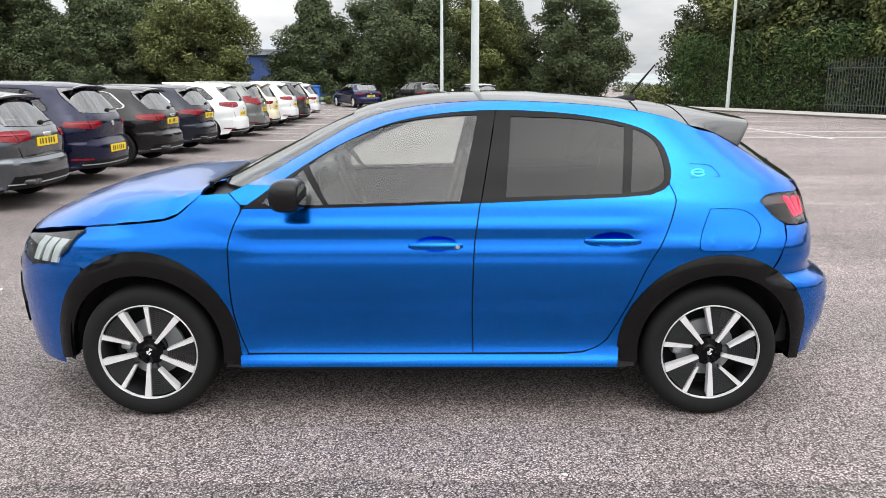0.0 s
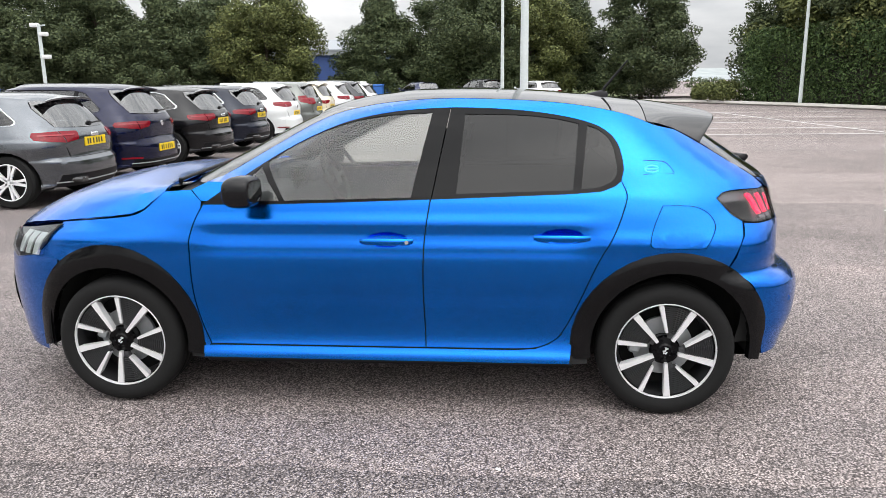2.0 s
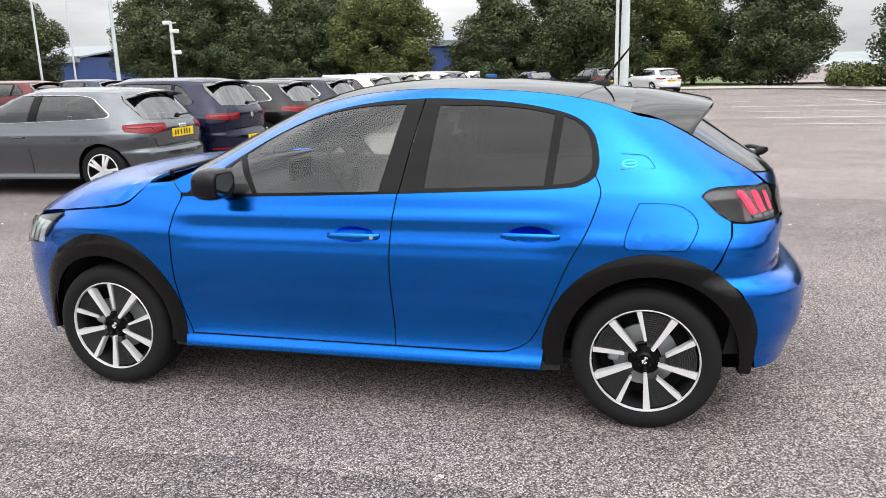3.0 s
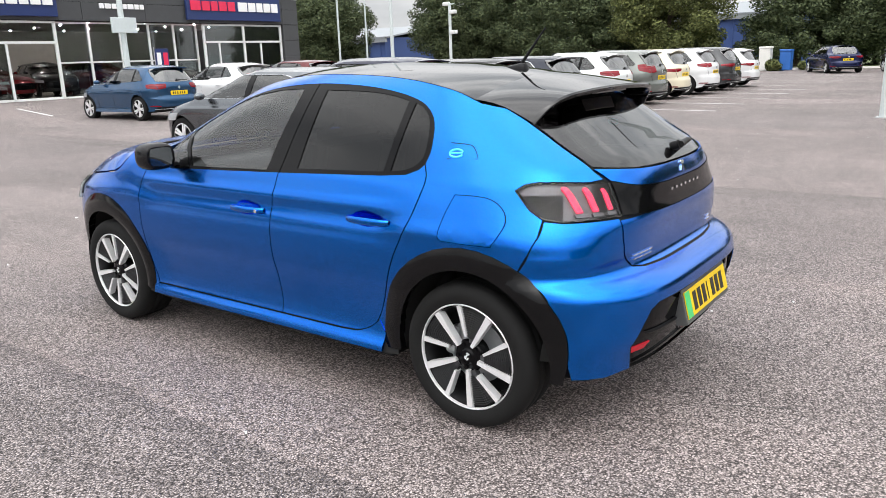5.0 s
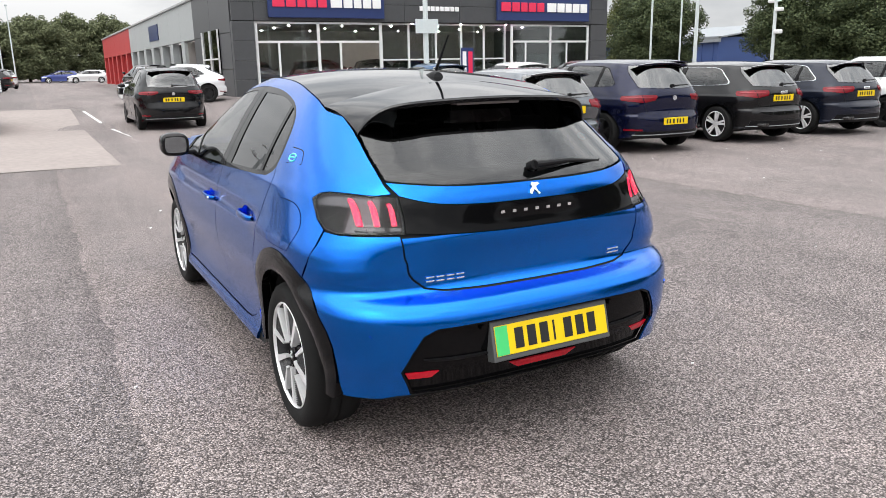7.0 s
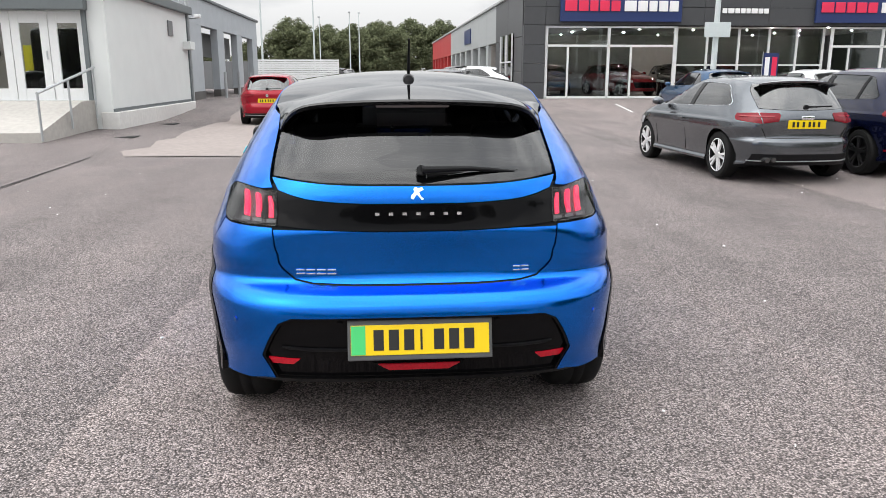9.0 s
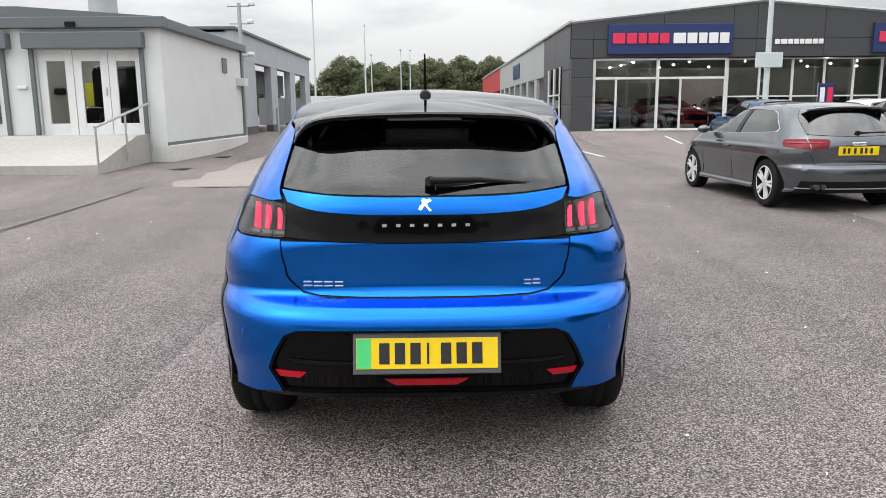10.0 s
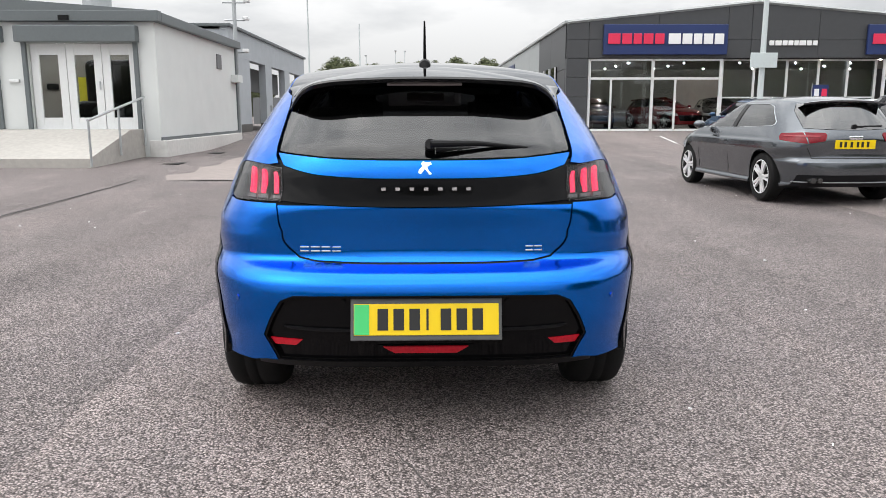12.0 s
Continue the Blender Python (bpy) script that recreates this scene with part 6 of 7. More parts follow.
    # seams and handles
    for sx in ((dx0 + 0.10, 0.10, 1.05) if doors == 5 else (dx0 + 0.10, 0.26)):
        sb = bmesh.new()
        for z0, z1 in ((0.30, 0.45), (0.45, 0.6), (0.6, 0.75), (0.75, belt)):
            rod(sb, side(-0.001)(sx, z0), side(-0.001)(sx, z1), 0.004, seg=5)
        both_sides("door_seam", sb, DARK, car)
    for hx in ((0.0, 0.92) if doors == 5 else (0.12,)):
        hp = side(0.018)(hx, 0.80 * k)
        both_sides("door_handle", boxm(hp - Vector((0.09, 0.012, 0.012)), hp + Vector((0.09, 0.012, 0.012)), 0.008), pmat, car)
    for nm, cx in (("wheel_liner", ax[0]), ("wheel_liner", ax[1])):
        both_sides(nm, lathe(bmesh.new(), [(0.372, -w * 0.88), (0.372, -0.5), (0.05, -0.5)], 18, Matrix.Translation((cx, 0, 0.318)), -20, 200), DARK, car)
    for cx in ax:
        for s in (-1, 1):
            wm = Matrix.Translation((cx, s * (w - 0.045), 0.316)) @ (Matrix() if s < 0 else Matrix.Rotation(math.pi, 4, "Z")) @ Matrix.Rotation(cx + m.translation.y, 4, "Y")
            wo = share("wheel", wheel[0][1], car, wm)
            for nm, me, lb in wheel[1:]:
                share(nm, me, wo)
    # nose
    rows = []
    for z in (0.22, 0.32, 0.42, 0.52, 0.62 * k, 0.70 * k, 0.76 * k):
        a0 = S.ang_nose(xf + 0.30, z)
        rows.append([S.head()(a0 - 2 * a0 * i / 20, z) for i in range(21)])
    part("front_bumper", flip_to(grid(bmesh.new(), rows), (-1, 0, 0)), pmat, car)
    part("grille", sheet([(-35, 0.36), (35, 0.36), (40, 0.62 * k), (-40, 0.62 * k)], S.head(0.008), step=(8, 0.1), way=(-1, 0, 0)), BLACK_GLOSS, car)
    both_sides("headlamp", sheet([(-78, 0.62 * k), (-40, 0.60 * k), (-40, 0.70 * k), (-78, 0.75 * k)], S.head(0.01), step=(8, 0.1), way=(-1, -1, 0)), LAMP_CLEAR, car)
    hy = lambda x, z: S.y(x, z)
    hood = [(x, -hy(x, z)) for x, z in hood_l + [(xf + 0.36, 0.79 * k)]] + [(S.xf(y, 0.755 * k), -y) for y in (0.5, 0.25)] + [(S.xf(0, 0.755 * k), 0.0)]
    part("bonnet", sheet(hood + [(x, -y) for x, y in reversed(hood[:-1])], lambda x, y: Vector((x, y, S.top(x, y, 0.6, belt))), step=(0.12, 0.12), way=(0, 0, 1)), pmat, car)
    # glass front and rear, roof
    rail_y = pchip([(z, S.y(x, z)) for x, z in rail[:9]])
    rows = []
    for i in range(7):
        z = belt + 0.036 + (zt - 0.0 - belt - 0.036) * i / 6
        rows.append([Vector((S.xf(v * rail_y(z) / 6.05, z), v * rail_y(z) / 6.05, z)) for v in range(-6, 7)])
    part("windscreen", flip_to(grid(bmesh.new(), rows), (-1, 0, 1)), GLASS_MID, car)
    rz = pchip(rail)
    x_end = dx1 + 0.03

    def roof_row(x, n=8):
        ze = rz(x)
        ye = S.y(x, ze)
        crown = (H - ze) * max(0.25, min(1, 1 - ((x - 0.1) / (1.9 if x < 0.1 else 2.4)) ** 2))
        return [Vector((x, v / n * ye, ze + crown * (1 - abs(v / n) ** 2.4))) for v in range(-n, n + 1)]
    part("roof", flip_to(grid(bmesh.new(), [roof_row(dx0 + 0.70 + (x_end - dx0 - 0.70) * i / 14) for i in range(15)]), (0, 0, 1)), pmat, car)
    def A(y, z):
        return (S.ang_y(y, z), z)
    last = roof_row(x_end)
    zc = last[8].z

    wide = (gy(H - 0.17) - 0.01) / last[-1].y

    def out(p, dx, bow, dz):
        return Vector((p.x + dx - bow * (p.y / w) ** 2, p.y * (1 + (wide - 1) * min(1.0, dx / 0.085)), zc - 0.45 * (zc - p.z) + dz))
    lip = [[p for p in last], [out(p, 0.06, 0.02, -0.012) for p in last], [out(p, 0.095, 0.04, -0.022) for p in last], [out(p, 0.09, 0.04, -0.042) for p in last], [tail(0.006)(*A(p.y * wide * 0.98, min(p.z - 0.035, H - 0.108))) for p in last]]
    if boot < 0.2:
        part("roof_spoiler", flip_to(grid(bmesh.new(), lip), (0, 0, 1)), pmat, car)
        part("brake_light", boxm((x_end + 0.05, -0.12, last[8].z - 0.045), (x_end + 0.085, 0.12, last[8].z - 0.038), 0.002), RED_LAMP, car)

    gh = [A(-gy(z) + 0.006, z) for z in (belt + 0.04, belt + 0.12, H - 0.27, H - 0.20, H - 0.115)]
    rgl = gh + mirrored(gh) + [A(0, belt + 0.015)]
    part("rear_window", sheet(rgl, tail(0.008), step=(5, 0.03), way=(1, 0, 0.3)), GLASS_REAR, car)
    wi = bmesh.new()
    z = belt + 0.055
    rod(wi, tail(0.02)(*A(0.0, z)), tail(0.02)(*A(w * 0.42, z + 0.01)), 0.012, 0.007)
    rod(wi, tail(0.0)(*A(0.0, z)), tail(0.035)(*A(0.0, z)), 0.03, seg=10)
    part("rear_wiper", wi, BLACK_PLASTIC, car)
    # tail: lid, bumper, lamps, plate
    def end(z):
        t = max(0.0, min(1.0, (z - belt + 0.04) / 0.09))
        return S.ang_x((xr - 0.172) * (1 - t) + (gl[-1][0] - 0.004) * t, z)

    def band(zs, off):
        return [[tail(off)(end(z) * (1 - i / 15), z) for i in range(31)] for z in zs]
    rows = band((0.42, 0.46, 0.50, 0.54, 0.58, 0.63 * k, 0.66 * k, 0.70 * k, 0.74 * k, 0.78 * k, 0.82 * k, 0.86 * k, 0.90 * k, belt - 0.02, belt, belt + 0.02, belt + 0.035, belt + 0.05), 0.0)
    part("tailgate", flip_to(grid(bmesh.new(), rows), (1, 0, 0)), pmat, car)
    rows = band((0.24, 0.27, 0.30, 0.33, 0.36, 0.39, 0.43), 0.004)
    part("lower_bumper", flip_to(grid(bmesh.new(), rows), (1, 0, 0)), pmat, car)
    top = 0.385 if chrome_line else 0.345
    df = [A(-w * 0.80, 0.235), A(w * 0.80, 0.235), A(w * 0.74, top), A(-w * 0.74, top)]
    part("diffuser", sheet(df, tail(0.010), step=(6, 0.05), way=(1, 0, 0)), BLACK_PLASTIC, car)
    part("bumper_strip", sheet([A(-w * 0.78, 0.285), A(w * 0.78, 0.285), A(w * 0.78, 0.297), A(-w * 0.78, 0.297)], tail(0.018), step=(6, 0.05), way=(1, 0, 0)), STEEL, car)
    gap = bmesh.new()
    for z, y0, y1 in ((0.615 * k, -0.52, 0.52),):
        pts = [tail(-0.001)(*A(y0 + (y1 - y0) * i / 12, z)) for i in range(13)]
        for p, q in zip(pts, pts[1:]):
            rod(gap, p, q, 0.005, seg=5)
    for s in (-1, 1):
        rod(gap, tail(0)(*A(s * 0.52, 0.615 * k)), tail(0)(*A(s * 0.58, 0.75 * k)), 0.005, seg=5)
    part("tailgate_seam", gap, DARK, car)
    zl, zh = lamp if lamp[1] else (0.775 * k, 0.885 * k)
    oa = S.ang_x(xr - 0.40, zl)
    ia, ib = S.ang_y(-0.575, zl), S.ang_y(-0.60, zh)
    lo = [(oa, zl + (zh - zl) * 0.30), (ia, zl), (ib, zh), (oa, zh - 0.012), (oa - 2, zl + (zh - zl) * 0.6)]
    both_sides("tail_lamp", sheet(lo, tail(0.006), step=(6, 0.04), way=(1, -1, 0)), RED_LAMP, car, "red tail lamp")
    inner = [(S.ang_y(-0.563, zl), zl + 0.002), (S.ang_y(-0.40, zl), zl + 0.03), (S.ang_y(-0.345, zh), zh - 0.03), (S.ang_y(-0.37, zh), zh - 0.004), (S.ang_y(-0.588, zh), zh)]
    both_sides("tail_lamp_inner", sheet(inner, tail(0.007), step=(6, 0.04), way=(1, -1, 0)), RED_LAMP, car)
    zs = zl + (zh - zl) * 0.62
    both_sides("lamp_light_band", sheet([(oa + 4, zs), (S.ang_y(-0.45, zs), zs), (S.ang_y(-0.43, zs), zs + 0.016), (oa + 4, zs + 0.018)], tail(0.0145), step=(6, 0.04), way=(1, -1, 0), depth=0.003), RED_BAND, car)
    if not chrome_line:
        both_sides("reflector", sheet([(S.ang_y(-w * 0.86, 0.37), 0.36), (S.ang_y(-w * 0.66, 0.37), 0.355), (S.ang_y(-w * 0.66, 0.37), 0.38), (S.ang_y(-w * 0.86, 0.37), 0.385)], tail(0.012), step=(6, 0.04), way=(1, -1, 0)), RED_LAMP, car)
    zp = plate or 0.70 * k
    x = S.rear(zp) - 0.008
    pl = part("number_plate", boxm((x, -0.26, zp - 0.056), (x + 0.014, 0.26, zp + 0.056), 0.004), WHITE_FRAME if light_plate else PLATE_Y, car, "yellow plate")
    for y in (-0.19, -0.13, -0.05, 0.03, 0.09, 0.16) if bars else ():
        part("character_bar", boxm((x + 0.013, y - 0.016, zp - 0.034), (x + 0.0155, y + 0.016, zp + 0.034)), CHAR, pl)
    ze = 0.885 * k if plate > 0.7 else 0.84 * k
    if chrome_line:
        part("emblem", boxm((S.rear(ze) - 0.01, -0.09, ze - 0.026), (S.rear(ze) + 0.012, 0.09, ze + 0.026), 0.012), CHROME, car)
    else:
        part("emblem", rod(bmesh.new(), tail(-0.02)(0, ze), tail(0.008)(0, ze), 0.04, seg=18), CHROME, car)
    for s in (-1, 1) if chrome_line else ():
        part("exhaust", rod(bmesh.new(), (xr - 0.12, -0.5 + s * 0.042, 0.318), (xr + 0.022, -0.5 + s * 0.042, 0.318), 0.034, seg=16), CHROME_DARK, car)
    # mirrors
    mi = bmesh.new()
    bmesh.ops.create_uvsphere(mi, u_segments=14, v_segments=8, radius=1, matrix=Matrix.Translation((dx0 + 0.28, -w - 0.06, belt + 0.055)) @ Matrix.Diagonal((0.065, 0.095, 0.06, 1)))
    both_sides("door_mirror", mi, pmat, car)
    if rails:
        both_sides("roof_rail", rod(bmesh.new(), (-0.5, -w * 0.6, H + 0.0), (dx1 - 0.35, -w * 0.58, H - 0.01), 0.015), CHROME, car)
    # inside
    ins = bmesh.new()
    box(ins, (xf + 0.4, -w + 0.26, 0.20), (xr - 0.40, w - 0.26, 0.62), 0.02)
    box(ins, (xf + 1.2, -w + 0.14, 0.6), (xf + 1.62, w - 0.14, belt - 0.02), 0.06)
    part("cabin_tub", ins, DARK, car)
    for y in (-0.36, 0.36):
        se = boxm((0.15, y - 0.24, 0.55), (0.33, y + 0.24, 1.06), 0.06, 2)
        box(se, (0.25, y - 0.12, 1.08), (0.34, y + 0.12, 1.24), 0.03, 2)
        part("front_seat", se, SEAT, car)
    rs = boxm((xr - 1.05, -0.6, 0.55), (xr - 0.90, 0.6, 1.04), 0.05, 2)
    for y in (-0.4, 0.4):
        box(rs, (xr - 0.98, y - 0.12, 1.05), (xr - 0.90, y + 0.12, 1.18), 0.03, 2)
    part("rear_bench", rs, SEAT, car)
    return car


RED_BAND = mat("pale_red_lens", (0.26, 0.012, 0.022), 0.15, vary=0.2, scale=20)
CHROME_DARK = mat("sooty_chrome", (0.10, 0.10, 0.10), 0.25, metal=0.8, vary=0.1)
LAMP_CLEAR = mat("clear_lamp", (0.6, 0.62, 0.65), 0.1, metal=0.5, vary=0.05)


def spot(x, y, rz=0.0):
    return pose(x, y, ground_z(x, y), 0, 0, rz)


parked_car("compact_hatchback", "dark grey metallic three-door hatchback with chrome window line", spot(-6.80, 5.30, 2), (0.135, 0.145, 0.158), L=4.14, Wd=1.78, H=1.39, ro=0.75, doors=3, chrome_line=True, metal=0.9, lamp=(0.775, 0.915), plate=0.765, fine=True)
parked_car("compact_hatchback", "dark navy five-door hatchback parked in a row", spot(-6.95, 7.5, 0), (0.004, 0.006, 0.028), L=4.26, Wd=1.79, H=1.49, wb=2.62, lamp=(0.80, 0.92), wheel=WHEEL_B, plate=0.50, fine=True)
parked_car("compact_hatchback", "black hatchback with chrome window line", spot(-6.95, 10.15, 0), (0.008, 0.008, 0.009), L=4.25, H=1.42, doors=3, chrome_line=True, lamp=(0.785, 0.915), plate=0.77, fine=True)
parked_car("compact_hatchback", "very dark blue hatchback with chrome window line", spot(-7.0, 12.6, 0), (0.008, 0.011, 0.022), L=4.31, H=1.43, chrome_line=True, lamp=(0.785, 0.915), plate=0.77, fine=True)
parked_car("small_hatchback", "white small hatchback with red tail lamps", spot(-6.85, 15.15, 0), (0.72, 0.74, 0.74), L=4.04, Wd=1.73, H=1.47, wb=2.49, metal=0.0, lamp=(0.86, 1.0), rake=0.26, wheel=WHEEL_B)
parked_car("small_hatchback", "grey small hatchback with tall red lamps", spot(-6.9, 17.7, 0), (0.16, 0.17, 0.16), L=4.0, Wd=1.74, H=1.5, wb=2.5, lamp=(0.85, 1.1), rake=0.24)
parked_car("city_car", "cream small city car parked in a row", spot(-6.8, 20.2, 0), (0.72, 0.66, 0.50), L=3.6, Wd=1.63, H=1.49, wb=2.3, ro=0.6, metal=0.0, rake=0.25)
parked_car("small_hatchback", "white hatchback with dark rear window", spot(-6.95, 22.7, 0), (0.72, 0.73, 0.74), L=4.04, Wd=1.73, H=1.49, wb=2.49, metal=0.0, lamp=(0.86, 1.0))
parked_car("small_hatchback", "charcoal hatchback parked in a row", spot(-7.0, 25.2, 0), (0.05, 0.052, 0.055), H=1.52)
parked_car("small_hatchback", "white hatchback at the end of the row", spot(-7.0, 27.7, 0), (0.70, 0.71, 0.72), L=4.05, H=1.45, metal=0.0)
parked_car("small_hatchback", "steel blue small hatchback near the showroom", spot(-17.0, 9.22, 0), (0.022, 0.07, 0.15), L=3.97, Wd=1.68, H=1.45, wb=2.47, lamp=(0.80, 0.95), metal=0.6)
parked_car("small_hatchback", "white hatchback beside the blue one", spot(-17.2, 12.3, 0), (0.72, 0.73, 0.74), L=4.06, Wd=1.73, H=1.44, wb=2.58, metal=0.0, rake=0.34)
parked_car("compact_hatchback", "dark red car beside the white one", spot(-17.4, 15.4, 0), (0.10, 0.012, 0.015), H=1.46)
parked_car("compact_hatchback", "dark blue hatchback before the showroom", spot(-17.5, 18.5, 0), (0.02, 0.03, 0.06), H=1.45)
parked_car("small_suv", "black small SUV with silver rear skid plate", spot(-18.3, 1.62, 0), (0.008, 0.008, 0.009), L=4.11, Wd=1.76, H=1.57, wb=2.56, lamp=(0.88, 0.98), rails=True, wheel=WHEEL_B, rake=0.22)
parked_car("small_hatchback", "red hatchback beside the service building", spot(-19.0, -3.3, 0), (0.30, 0.006, 0.018), L=4.0, Wd=1.73, H=1.43, wb=2.5, metal=0.2)
parked_car("coupe", "white low coupe by the showroom corner", spot(-24.6, 2.8, 90), (0.74, 0.75, 0.76), L=3.7, Wd=1.83, H=1.35, wb=2.4, doors=3, metal=0.0, rake=0.55, wheel=WHEEL_B)
parked_car("saloon_car", "black saloon beside the showroom flank", spot(-40.0, 4.2, 8), (0.01, 0.01, 0.011), L=4.6, Wd=1.85, H=1.42, wb=2.8, rake=0.45, boot=0.25)
parked_car("saloon_car", "dark blue saloon at the far side of the car park", spot(-5.0, 43.5, -62), (0.01, 0.015, 0.06), L=4.69, Wd=1.81, H=1.44, wb=2.84, rake=0.4, boot=0.35)
parked_car("suv_car", "black SUV under the trees", spot(-1.3, 43.5, -62), (0.01, 0.01, 0.011), L=4.5, Wd=1.84, H=1.6, wb=2.7, rake=0.2)
parked_car("saloon_car", "white car under the trees", spot(2.2, 44.3, -62), (0.7, 0.71, 0.72), L=4.5, Wd=1.8, H=1.45, wb=2.7, metal=0.0)
for x, y, r, c in ((-62, -3.5, 20, (0.7, 0.7, 0.7)), (-90, 4.5, 90, (0.7, 0.7, 0.7)), (-97, 2.0, 90, (0.06, 0.08, 0.25)), (-104, 3.5, 90, (0.02, 0.02, 0.02)), (-52, -4.4, 80, (0.012, 0.012, 0.013))):
    parked_car("small_hatchback", "small car far down the access road", spot(x, y, r), c, metal=0.1)

for x, y, c, r in ((-33.0, 8.2, (0.30, 0.19, 0.18), 172), (-30.6, 10.9, (0.16, 0.008, 0.012), 200), (-31.0, 13.6, (0.02, 0.02, 0.022), 170), (-31.5, 16.4, (0.12, 0.01, 0.012), 190), (-32.0, 20.4, (0.25, 0.26, 0.27), 175)):
    parked_car("display_car", "car on display behind the showroom glass", pose(x, y, 0.45, 0, 0, r), c)


# ---- trees, hedge and far things ----
def leaf_cloud(rng, blobs, n, size, cut=0.35):
    """Many small leaf clumps over the outsides of overlapping round masses."""
    verts, faces = [], []
    wts = np.array([b[3] * b[4] for b in blobs])
    wts = wts / wts.sum()
    pick = rng.choice(len(blobs), n, p=wts)
    for i in pick:
        cx, cy, cz, rr, rz = blobs[i]
        d = rng.normal(size=3)
        d /= np.linalg.norm(d)
        s = 1 - cut * rng.random() ** 1.6 + 0.10 * rng.random()
        c = np.array((cx + d[0] * rr * s, cy + d[1] * rr * s, cz + d[2] * rz * s))
        u = rng.normal(size=3)
        u -= d * u.dot(d) * 0.5
        u /= np.linalg.norm(u)
        v = np.cross(d + rng.normal(size=3) * 0.55, u)
        v /= np.linalg.norm(v)
        a, b = size * (0.6 + 0.8 * rng.random()), size * (0.35 + 0.45 * rng.random())
        k = len(verts)
        verts += [c - u * a, c - v * b * 0.8 + u * a * 0.15, c + u * a, c + v * b]
        faces.append((k, k + 1, k + 2, k + 3))
    me = bpy.data.meshes.new("leaves")
    me.from_pydata([tuple(p) for p in verts], [], faces)
    return me


def tree_meshes(seed, h, r, n, shape, leaf, size=0.12):
    """Trunk with limbs, and a crown with an uneven outline; h and r in metres."""
    rng = np.random.default_rng(seed)
    tr = bmesh.new()
    rod(tr, (0, 0, -0.2), (0.05, 0, h * 0.28), 0.20, 0.15, 10)
    rod(tr, (0.05, 0, h * 0.26), (0.1, 0.05, h * 0.75), 0.15, 0.05, 8)
    blobs = []
    levels = 15
    for i in range(levels):
        t = i / (levels - 1)
        z = h * (0.13 + 0.83 * t)
        ring = r * (math.sin(math.pi * min(1, (t + 0.24) * 0.78)) ** 0.65 if shape == "oval" else (1.0 - t) ** 0.75 + 0.07)
        for j in range(max(3, int(12 * ring / r) + 1)):
            a = rng.random() * 6.28
            q = ring * (0.30 + 0.70 * rng.random() ** 0.7)
            s = r * (0.13 + 0.17 * rng.random())
            blobs.append((q * math.cos(a), q * math.sin(a), z + rng.normal() * h * 0.02, s, s * (0.75 + 0.4 * rng.random())))
            if rng.random() < 0.2:
                rod(tr, (0.05, 0, max(h * 0.2, z - r * 0.4)), (q * math.cos(a), q * math.sin(a), z), 0.05, 0.015, 6)
    me = leaf_cloud(rng, blobs, n, size * 0.85, 0.6)
    me.materials.append(leaf)
    return mesh_of("trunk", tr, BARK), me


KINDS = [tree_meshes(11, 9.0, 3.5, 60000, "oval", LEAF), tree_meshes(12, 9.2, 3.3, 52000, "cone", LEAF), tree_meshes(13, 9.0, 3.6, 56000, "oval", LEAF_SUNLIT), tree_meshes(15, 9.0, 3.6, 30000, "oval", LEAF_HAZED, 0.17)]


def tree(kind, x, y, s=1.0, turn=0.0, label="broadleaf tree in full dark green leaf"):
    t = thing("tree", label, "tree", Matrix.Translation((x, y, ground_z(x, y))) @ Matrix.Rotation(radians(turn), 4, "Z") @ Matrix.Diagonal((s * 1.24, s * 1.24, s * 1.0, 1)), "trees round the car park")
    share("trunk", KINDS[kind][0], t)
    share("crown", KINDS[kind][1], t)


for kind, x, y, s, a in ((0, -35.9, 51.5, 0.90, 10), (1, -33.2, 54, 0.95, 80), (0, -30.8, 53, 0.90, 140), (1, -25.0, 52, 0.90, 30), (2, -17.3, 52, 0.88, 200), (0, -22.6, 55, 0.86, 60),
                         (1, -9.3, 55, 0.90, 15), (0, -4.6, 56, 0.86, 100), (0, -1.5, 54, 0.90, 260), (2, 2.2, 56, 0.88, 170), (1, 5.4, 58, 0.86, 45), (0, 10.3, 54, 0.90, 120), (1, -13.5, 95, 0.9, 10),
                         (0, -44.6, 45, 0.84, 20), (2, -49.5, 48, 0.80, 90),
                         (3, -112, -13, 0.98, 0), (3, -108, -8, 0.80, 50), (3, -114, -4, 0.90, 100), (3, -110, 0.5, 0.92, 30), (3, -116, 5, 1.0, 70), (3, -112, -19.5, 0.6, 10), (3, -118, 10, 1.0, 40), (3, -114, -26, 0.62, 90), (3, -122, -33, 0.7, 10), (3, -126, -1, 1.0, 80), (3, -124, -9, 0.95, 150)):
    tree(kind, x, y, s, a)
for kind, x, y, s, a in ((0, 18.4, 44.0, 0.92, 0), (2, 19.6, 41.0, 1.05, 40), (0, 20.8, 38, 1.1, 90), (2, 21.6, 34.5, 1.05, 130), (0, 24.0, 33, 1.2, 220), (2, 23.5, 30, 1.0, 310), (0, 26.0, 27.0, 1.1, 75)):
    tree(kind, x, y, s, a, "tall overgrown tree behind the ivy bank")

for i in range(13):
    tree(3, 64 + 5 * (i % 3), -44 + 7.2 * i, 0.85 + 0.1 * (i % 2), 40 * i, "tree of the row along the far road")

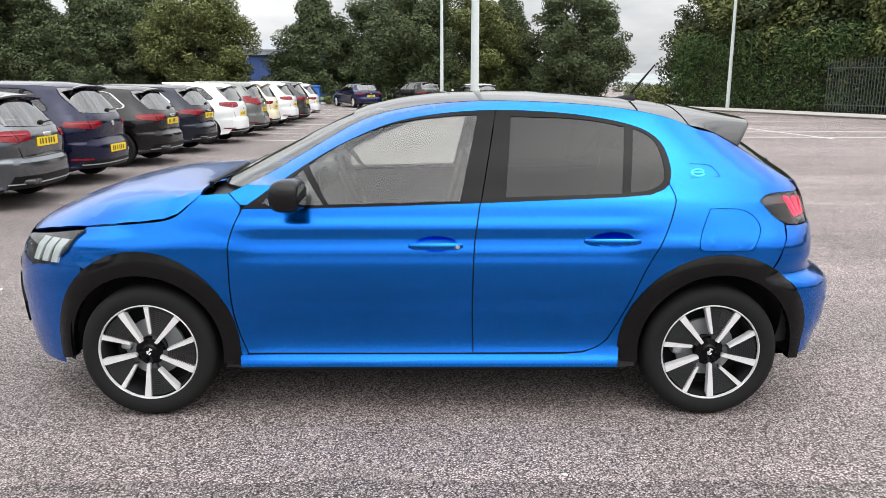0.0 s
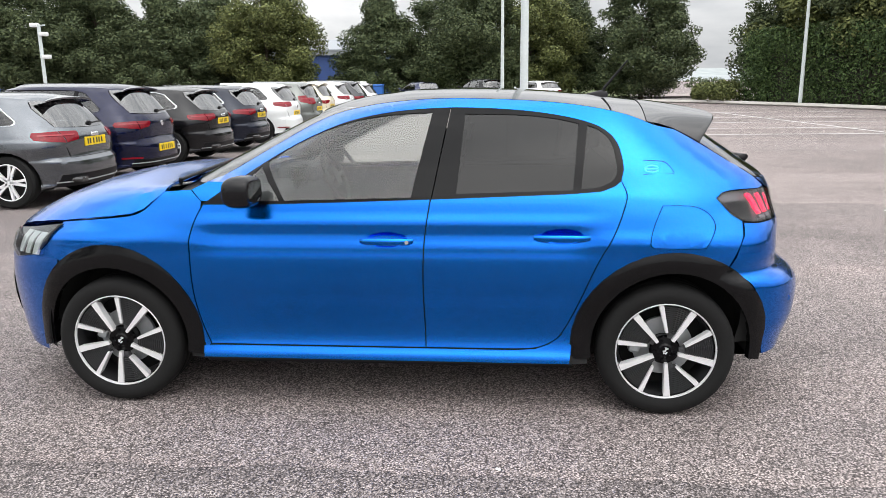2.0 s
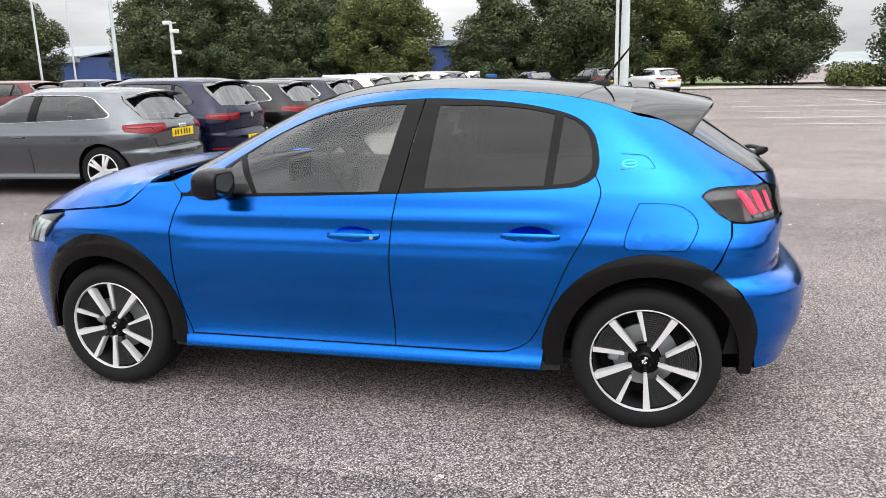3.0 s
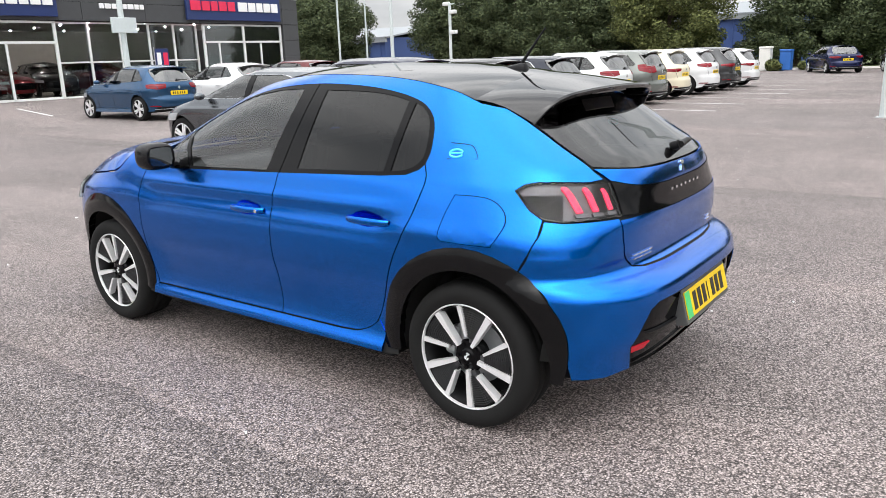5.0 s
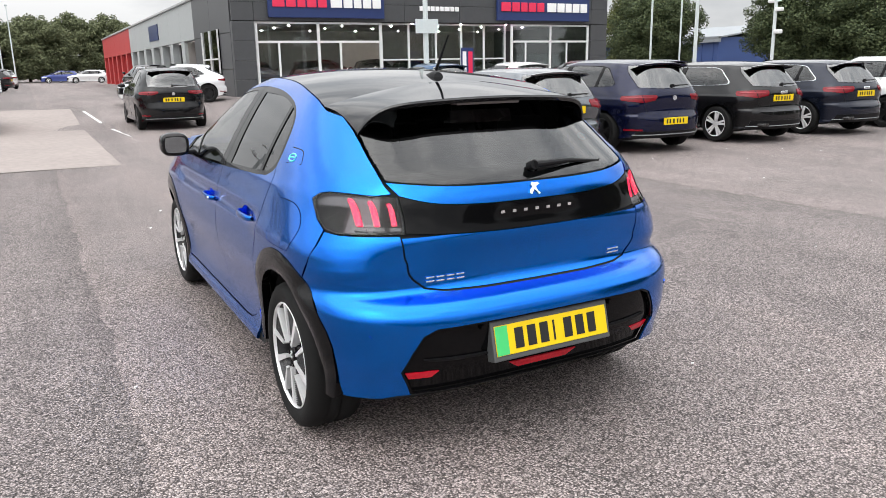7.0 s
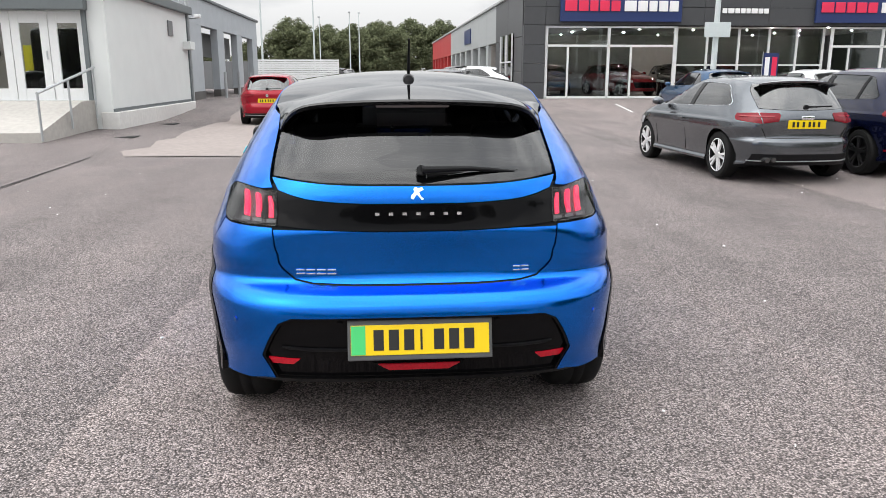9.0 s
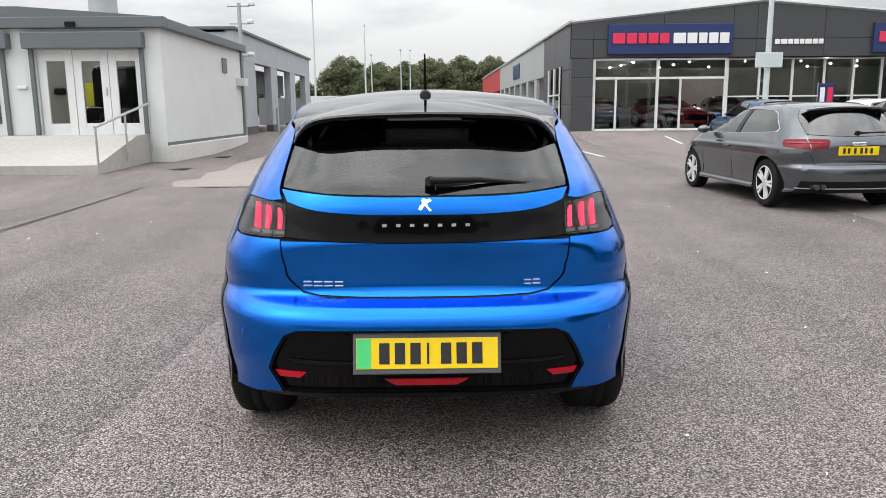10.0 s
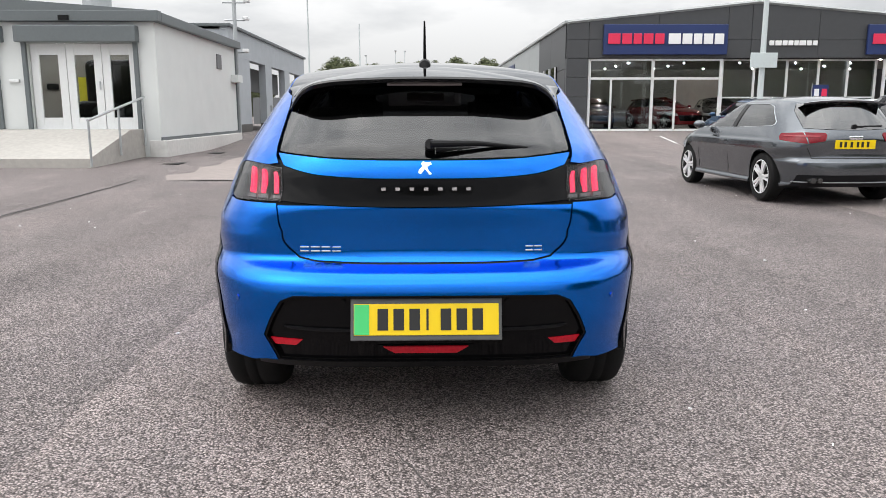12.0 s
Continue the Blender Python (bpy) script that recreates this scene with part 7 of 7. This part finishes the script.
# ivy bank with fence and kerb
rng = np.random.default_rng(5)
edge = [(13.9, 42.0), (14.2, 40.5), (15.7, 37.4), (17.0, 34.0), (18.2, 31.0), (19.6, 28.0)]
blobs = []
for (x0, y0), (x1, y1) in zip(edge, edge[1:]):
    for i in range(5):
        t = i / 5
        for z in (0.5, 1.5, 2.6, 3.4):
            blobs.append((x0 + (x1 - x0) * t + 0.9 + rng.normal() * 0.2, y0 + (y1 - y0) * t, z, 0.75 + 0.25 * rng.random(), 0.8))
me = leaf_cloud(rng, blobs, 48000, 0.07, 0.35)
me.materials.append(IVY)
tagged(new("ivy_hedge", me), "dense ivy-covered bank along the car park edge", "hedge", kind="stuff")
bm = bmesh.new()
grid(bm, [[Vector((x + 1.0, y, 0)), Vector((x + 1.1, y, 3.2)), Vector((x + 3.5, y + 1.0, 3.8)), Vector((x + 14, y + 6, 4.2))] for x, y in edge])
# soil darkened in its colour for the shade behind the ivy
tagged(part("earth_bank", flip_to(bm, (-1, 0, 1)), mat("shaded_soil", (0.03, 0.028, 0.02), 0.95, vary=0.3), None), "dark shaded earth bank behind the ivy", "bank", kind="structure")
fence = thing("palisade_fence", "dark green steel palisade fence before the trees", "fence")
pal = mesh_of("pale", boxm((-0.012, -0.033, 0), (0.012, 0.033, 2.4), 0.004, 1), mat("fence_steel", (0.085, 0.095, 0.10), 0.5, metal=0.3), False)
fx0, fy0, fx1, fy1 = 17.6, 30.6, 22.0, 18.6
for i in range(84):
    t = i / 83
    share("pale", pal, fence, Matrix.Translation((fx0 + (fx1 - fx0) * t, fy0 + (fy1 - fy0) * t, 0.1)) @ Matrix.Rotation(-0.4, 4, "Z"))
for z in (0.5, 2.1):
    part("rail", rod(bmesh.new(), (fx0 + 0.03, fy0, z), (fx1 + 0.03, fy1, z), 0.025, seg=6), pal.materials[0], fence)
kerb = bmesh.new()
kp = [(-30, 47.5), (2, 48.5), (8.5, 47), (12.0, 43.0), (13.3, 40.0), (14.9, 36.8), (16.2, 33.3), (17.2, 30.3), (19.0, 25.6), (21.6, 18.5)]
for (x0, y0), (x1, y1) in zip(kp, kp[1:]):
    rod(kerb, (x0, y0, 0.05), (x1, y1, 0.05), 0.13, seg=4)
tagged(part("kerb", kerb, CONCRETE, None, smooth=False), "pale concrete kerb along the car park edge", "kerb", kind="structure")
verge = bmesh.new()
grid(verge, [[Vector((-60, 47.7, 0.1)), Vector((-60, 200, 0.1))], [Vector((-30, 47.7, 0.1)), Vector((-30, 200, 0.1))], [Vector((2, 48.7, 0.1)), Vector((2, 200, 0.1))], [Vector((8.6, 47.2, 0.1)), Vector((30, 200, 0.1))]])
tagged(part("verge", flip_to(verge, (0, 0, 1)), GRASS, None), "rough grass verge beyond the kerb", "grass", kind="structure")
for x, y, s in ((13.2, 42.0, 1.0), (12.6, 44.0, 0.9), (-8.6, 47.0, 0.55), (-6.9, 48.2, 0.5)):
    b = thing("bush", "low green bush at the kerb", "bush", Matrix.Translation((x, y, 0)), "kerb bushes")
    bl = [(rng.normal() * 0.5 * s, rng.normal() * 0.5 * s, 0.45 * s + rng.random() * 0.4 * s, 0.55 * s, 0.5 * s) for _ in range(8)]
    me = leaf_cloud(rng, bl, 1800, 0.10)
    me.materials.append(LEAF_SUNLIT)
    share("foliage", me, b)


def shed(name, label, lo, hi, wall, roof, ribs=0):
    s = thing(name, label, "building")
    part("wall", boxm(lo, (hi[0], hi[1], hi[2] - 0.6)), wall, s)
    ym = (lo[1] + hi[1]) / 2
    r = bmesh.new()
    grid(r, [[Vector((x, lo[1] - 0.4, hi[2] - 0.6)), Vector((x, ym, hi[2] + 0.9)), Vector((x, hi[1], hi[2] - 0.6))] for x in (lo[0] - 0.3, hi[0] + 0.3)])
    part("roof", thicken(flip_to(r, (0, 0, 1)), 0.15), roof, s, smooth=False)
    part("fascia", boxm((lo[0] - 0.3, lo[1] - 0.35, hi[2] - 1.1), (hi[0] + 0.3, lo[1] - 0.05, hi[2] - 0.55)), roof, s)
    for i in range(ribs):
        x = lo[0] + (hi[0] - lo[0]) * (i + 0.5) / ribs
        part("wall_rib", boxm((x, lo[1] - 0.06, lo[2]), (x + 0.12, lo[1], hi[2] - 1.1)), wall, s)


BLUE_WALL = mat("blue_profiled_sheet", (0.03, 0.065, 0.20), 0.55, vary=0.1)
ROOF_PALE = mat("pale_sheet_roof", (0.24, 0.26, 0.28), 0.5, vary=0.08)
shed("industrial_unit", "blue profiled metal unit with pale roof behind trees", (-25, 72, 0), (-9.0, 90, 5.2), BLUE_WALL, ROOF_PALE, 14)
shed("industrial_unit", "long blue metal warehouse with pale roof", (-75, 58, 0), (-49.5, 80, 4.4), BLUE_WALL, ROOF_PALE, 18)
ff = thing("slatted_fence", "white horizontally slatted fence across the far road", "fence", pose(-48.0, -8.35, 0.40))
for i in range(13):
    part("slat", boxm((-0.03, 0.0, 0.10 + i * 0.145), (0.03, 5.4, 0.225 + i * 0.145), 0.008), WHITE_FRAME, ff)
for i in range(4):
    part("fence_post", boxm((-0.10, 0.02 + i * 1.75, 0.0), (-0.03, 0.12 + i * 1.75, 1.95), 0.006), STEEL, ff)
fd = thing("panel_fence", "dark grey panel fence beside the white one", "fence", pose(-48.3, -12.0, 0.40))
for i in range(3):
    part("panel", boxm((-0.02, 0.02 + i * 1.2, 0.05), (0.02, 1.17 + i * 1.2, 1.85), 0.006), TRIM_GREY, fd)
for x, c, h in ((-9.4, (0.75, 0.74, 0.7), 1.5), (-8.2, (0.02, 0.12, 0.42), 1.3)):
    bn = thing("wheeled_bin", "upright recycling bin by the kerb", "bin", pose(x, 47.0, 0.0), "bins by the kerb")
    bm_ = mat("bin_plastic", c, 0.5, vary=0.08)
    part("body", boxm((-0.32, -0.35, 0.06), (0.32, 0.35, h - 0.14), 0.04), bm_, bn)
    part("lid", boxm((-0.34, -0.38, h - 0.14), (0.34, 0.38, h), 0.04), bm_, bn)
gb = thing("grit_bin", "yellow plastic grit bin with sloping lid by the kerb", "bin", pose(-10.8, 46.9, ground_z(-10.8, 46.9)))
yel = mat("yellow_grit_plastic", (0.62, 0.42, 0.03), 0.5, vary=0.1)
part("body", boxm((-0.5, -0.35, 0.0), (0.5, 0.35, 0.62), 0.06), yel, gb)
part("lid", boxm((-0.54, -0.39, 0.60), (0.54, 0.39, 0.78), 0.08, 3), yel, gb)
# far hills and hedges
hb = [(16 + 3.2 * i + rng.normal() * 0.5, 120 - 0.6 * i, 0.6, 1.9, 0.8 + 0.2 * rng.random()) for i in range(14)]
me = leaf_cloud(rng, hb, 9000, 0.16, 0.4)
me.materials.append(LEAF)
tagged(new("far_hedge", me), "clipped green hedge across the road", "hedge", kind="stuff")
strip("far_road", [(10, 62), (60, 52)], 9.0, PATCH, "pale concrete road beyond the trees", "road", h=0.12)
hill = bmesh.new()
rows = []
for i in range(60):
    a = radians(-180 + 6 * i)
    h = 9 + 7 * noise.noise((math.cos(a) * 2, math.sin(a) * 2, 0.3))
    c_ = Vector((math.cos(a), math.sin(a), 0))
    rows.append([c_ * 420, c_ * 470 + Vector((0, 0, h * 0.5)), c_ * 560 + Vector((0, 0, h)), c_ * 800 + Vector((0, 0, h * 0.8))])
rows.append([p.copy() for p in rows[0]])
# the haze over the hills is put into their pale grey colour
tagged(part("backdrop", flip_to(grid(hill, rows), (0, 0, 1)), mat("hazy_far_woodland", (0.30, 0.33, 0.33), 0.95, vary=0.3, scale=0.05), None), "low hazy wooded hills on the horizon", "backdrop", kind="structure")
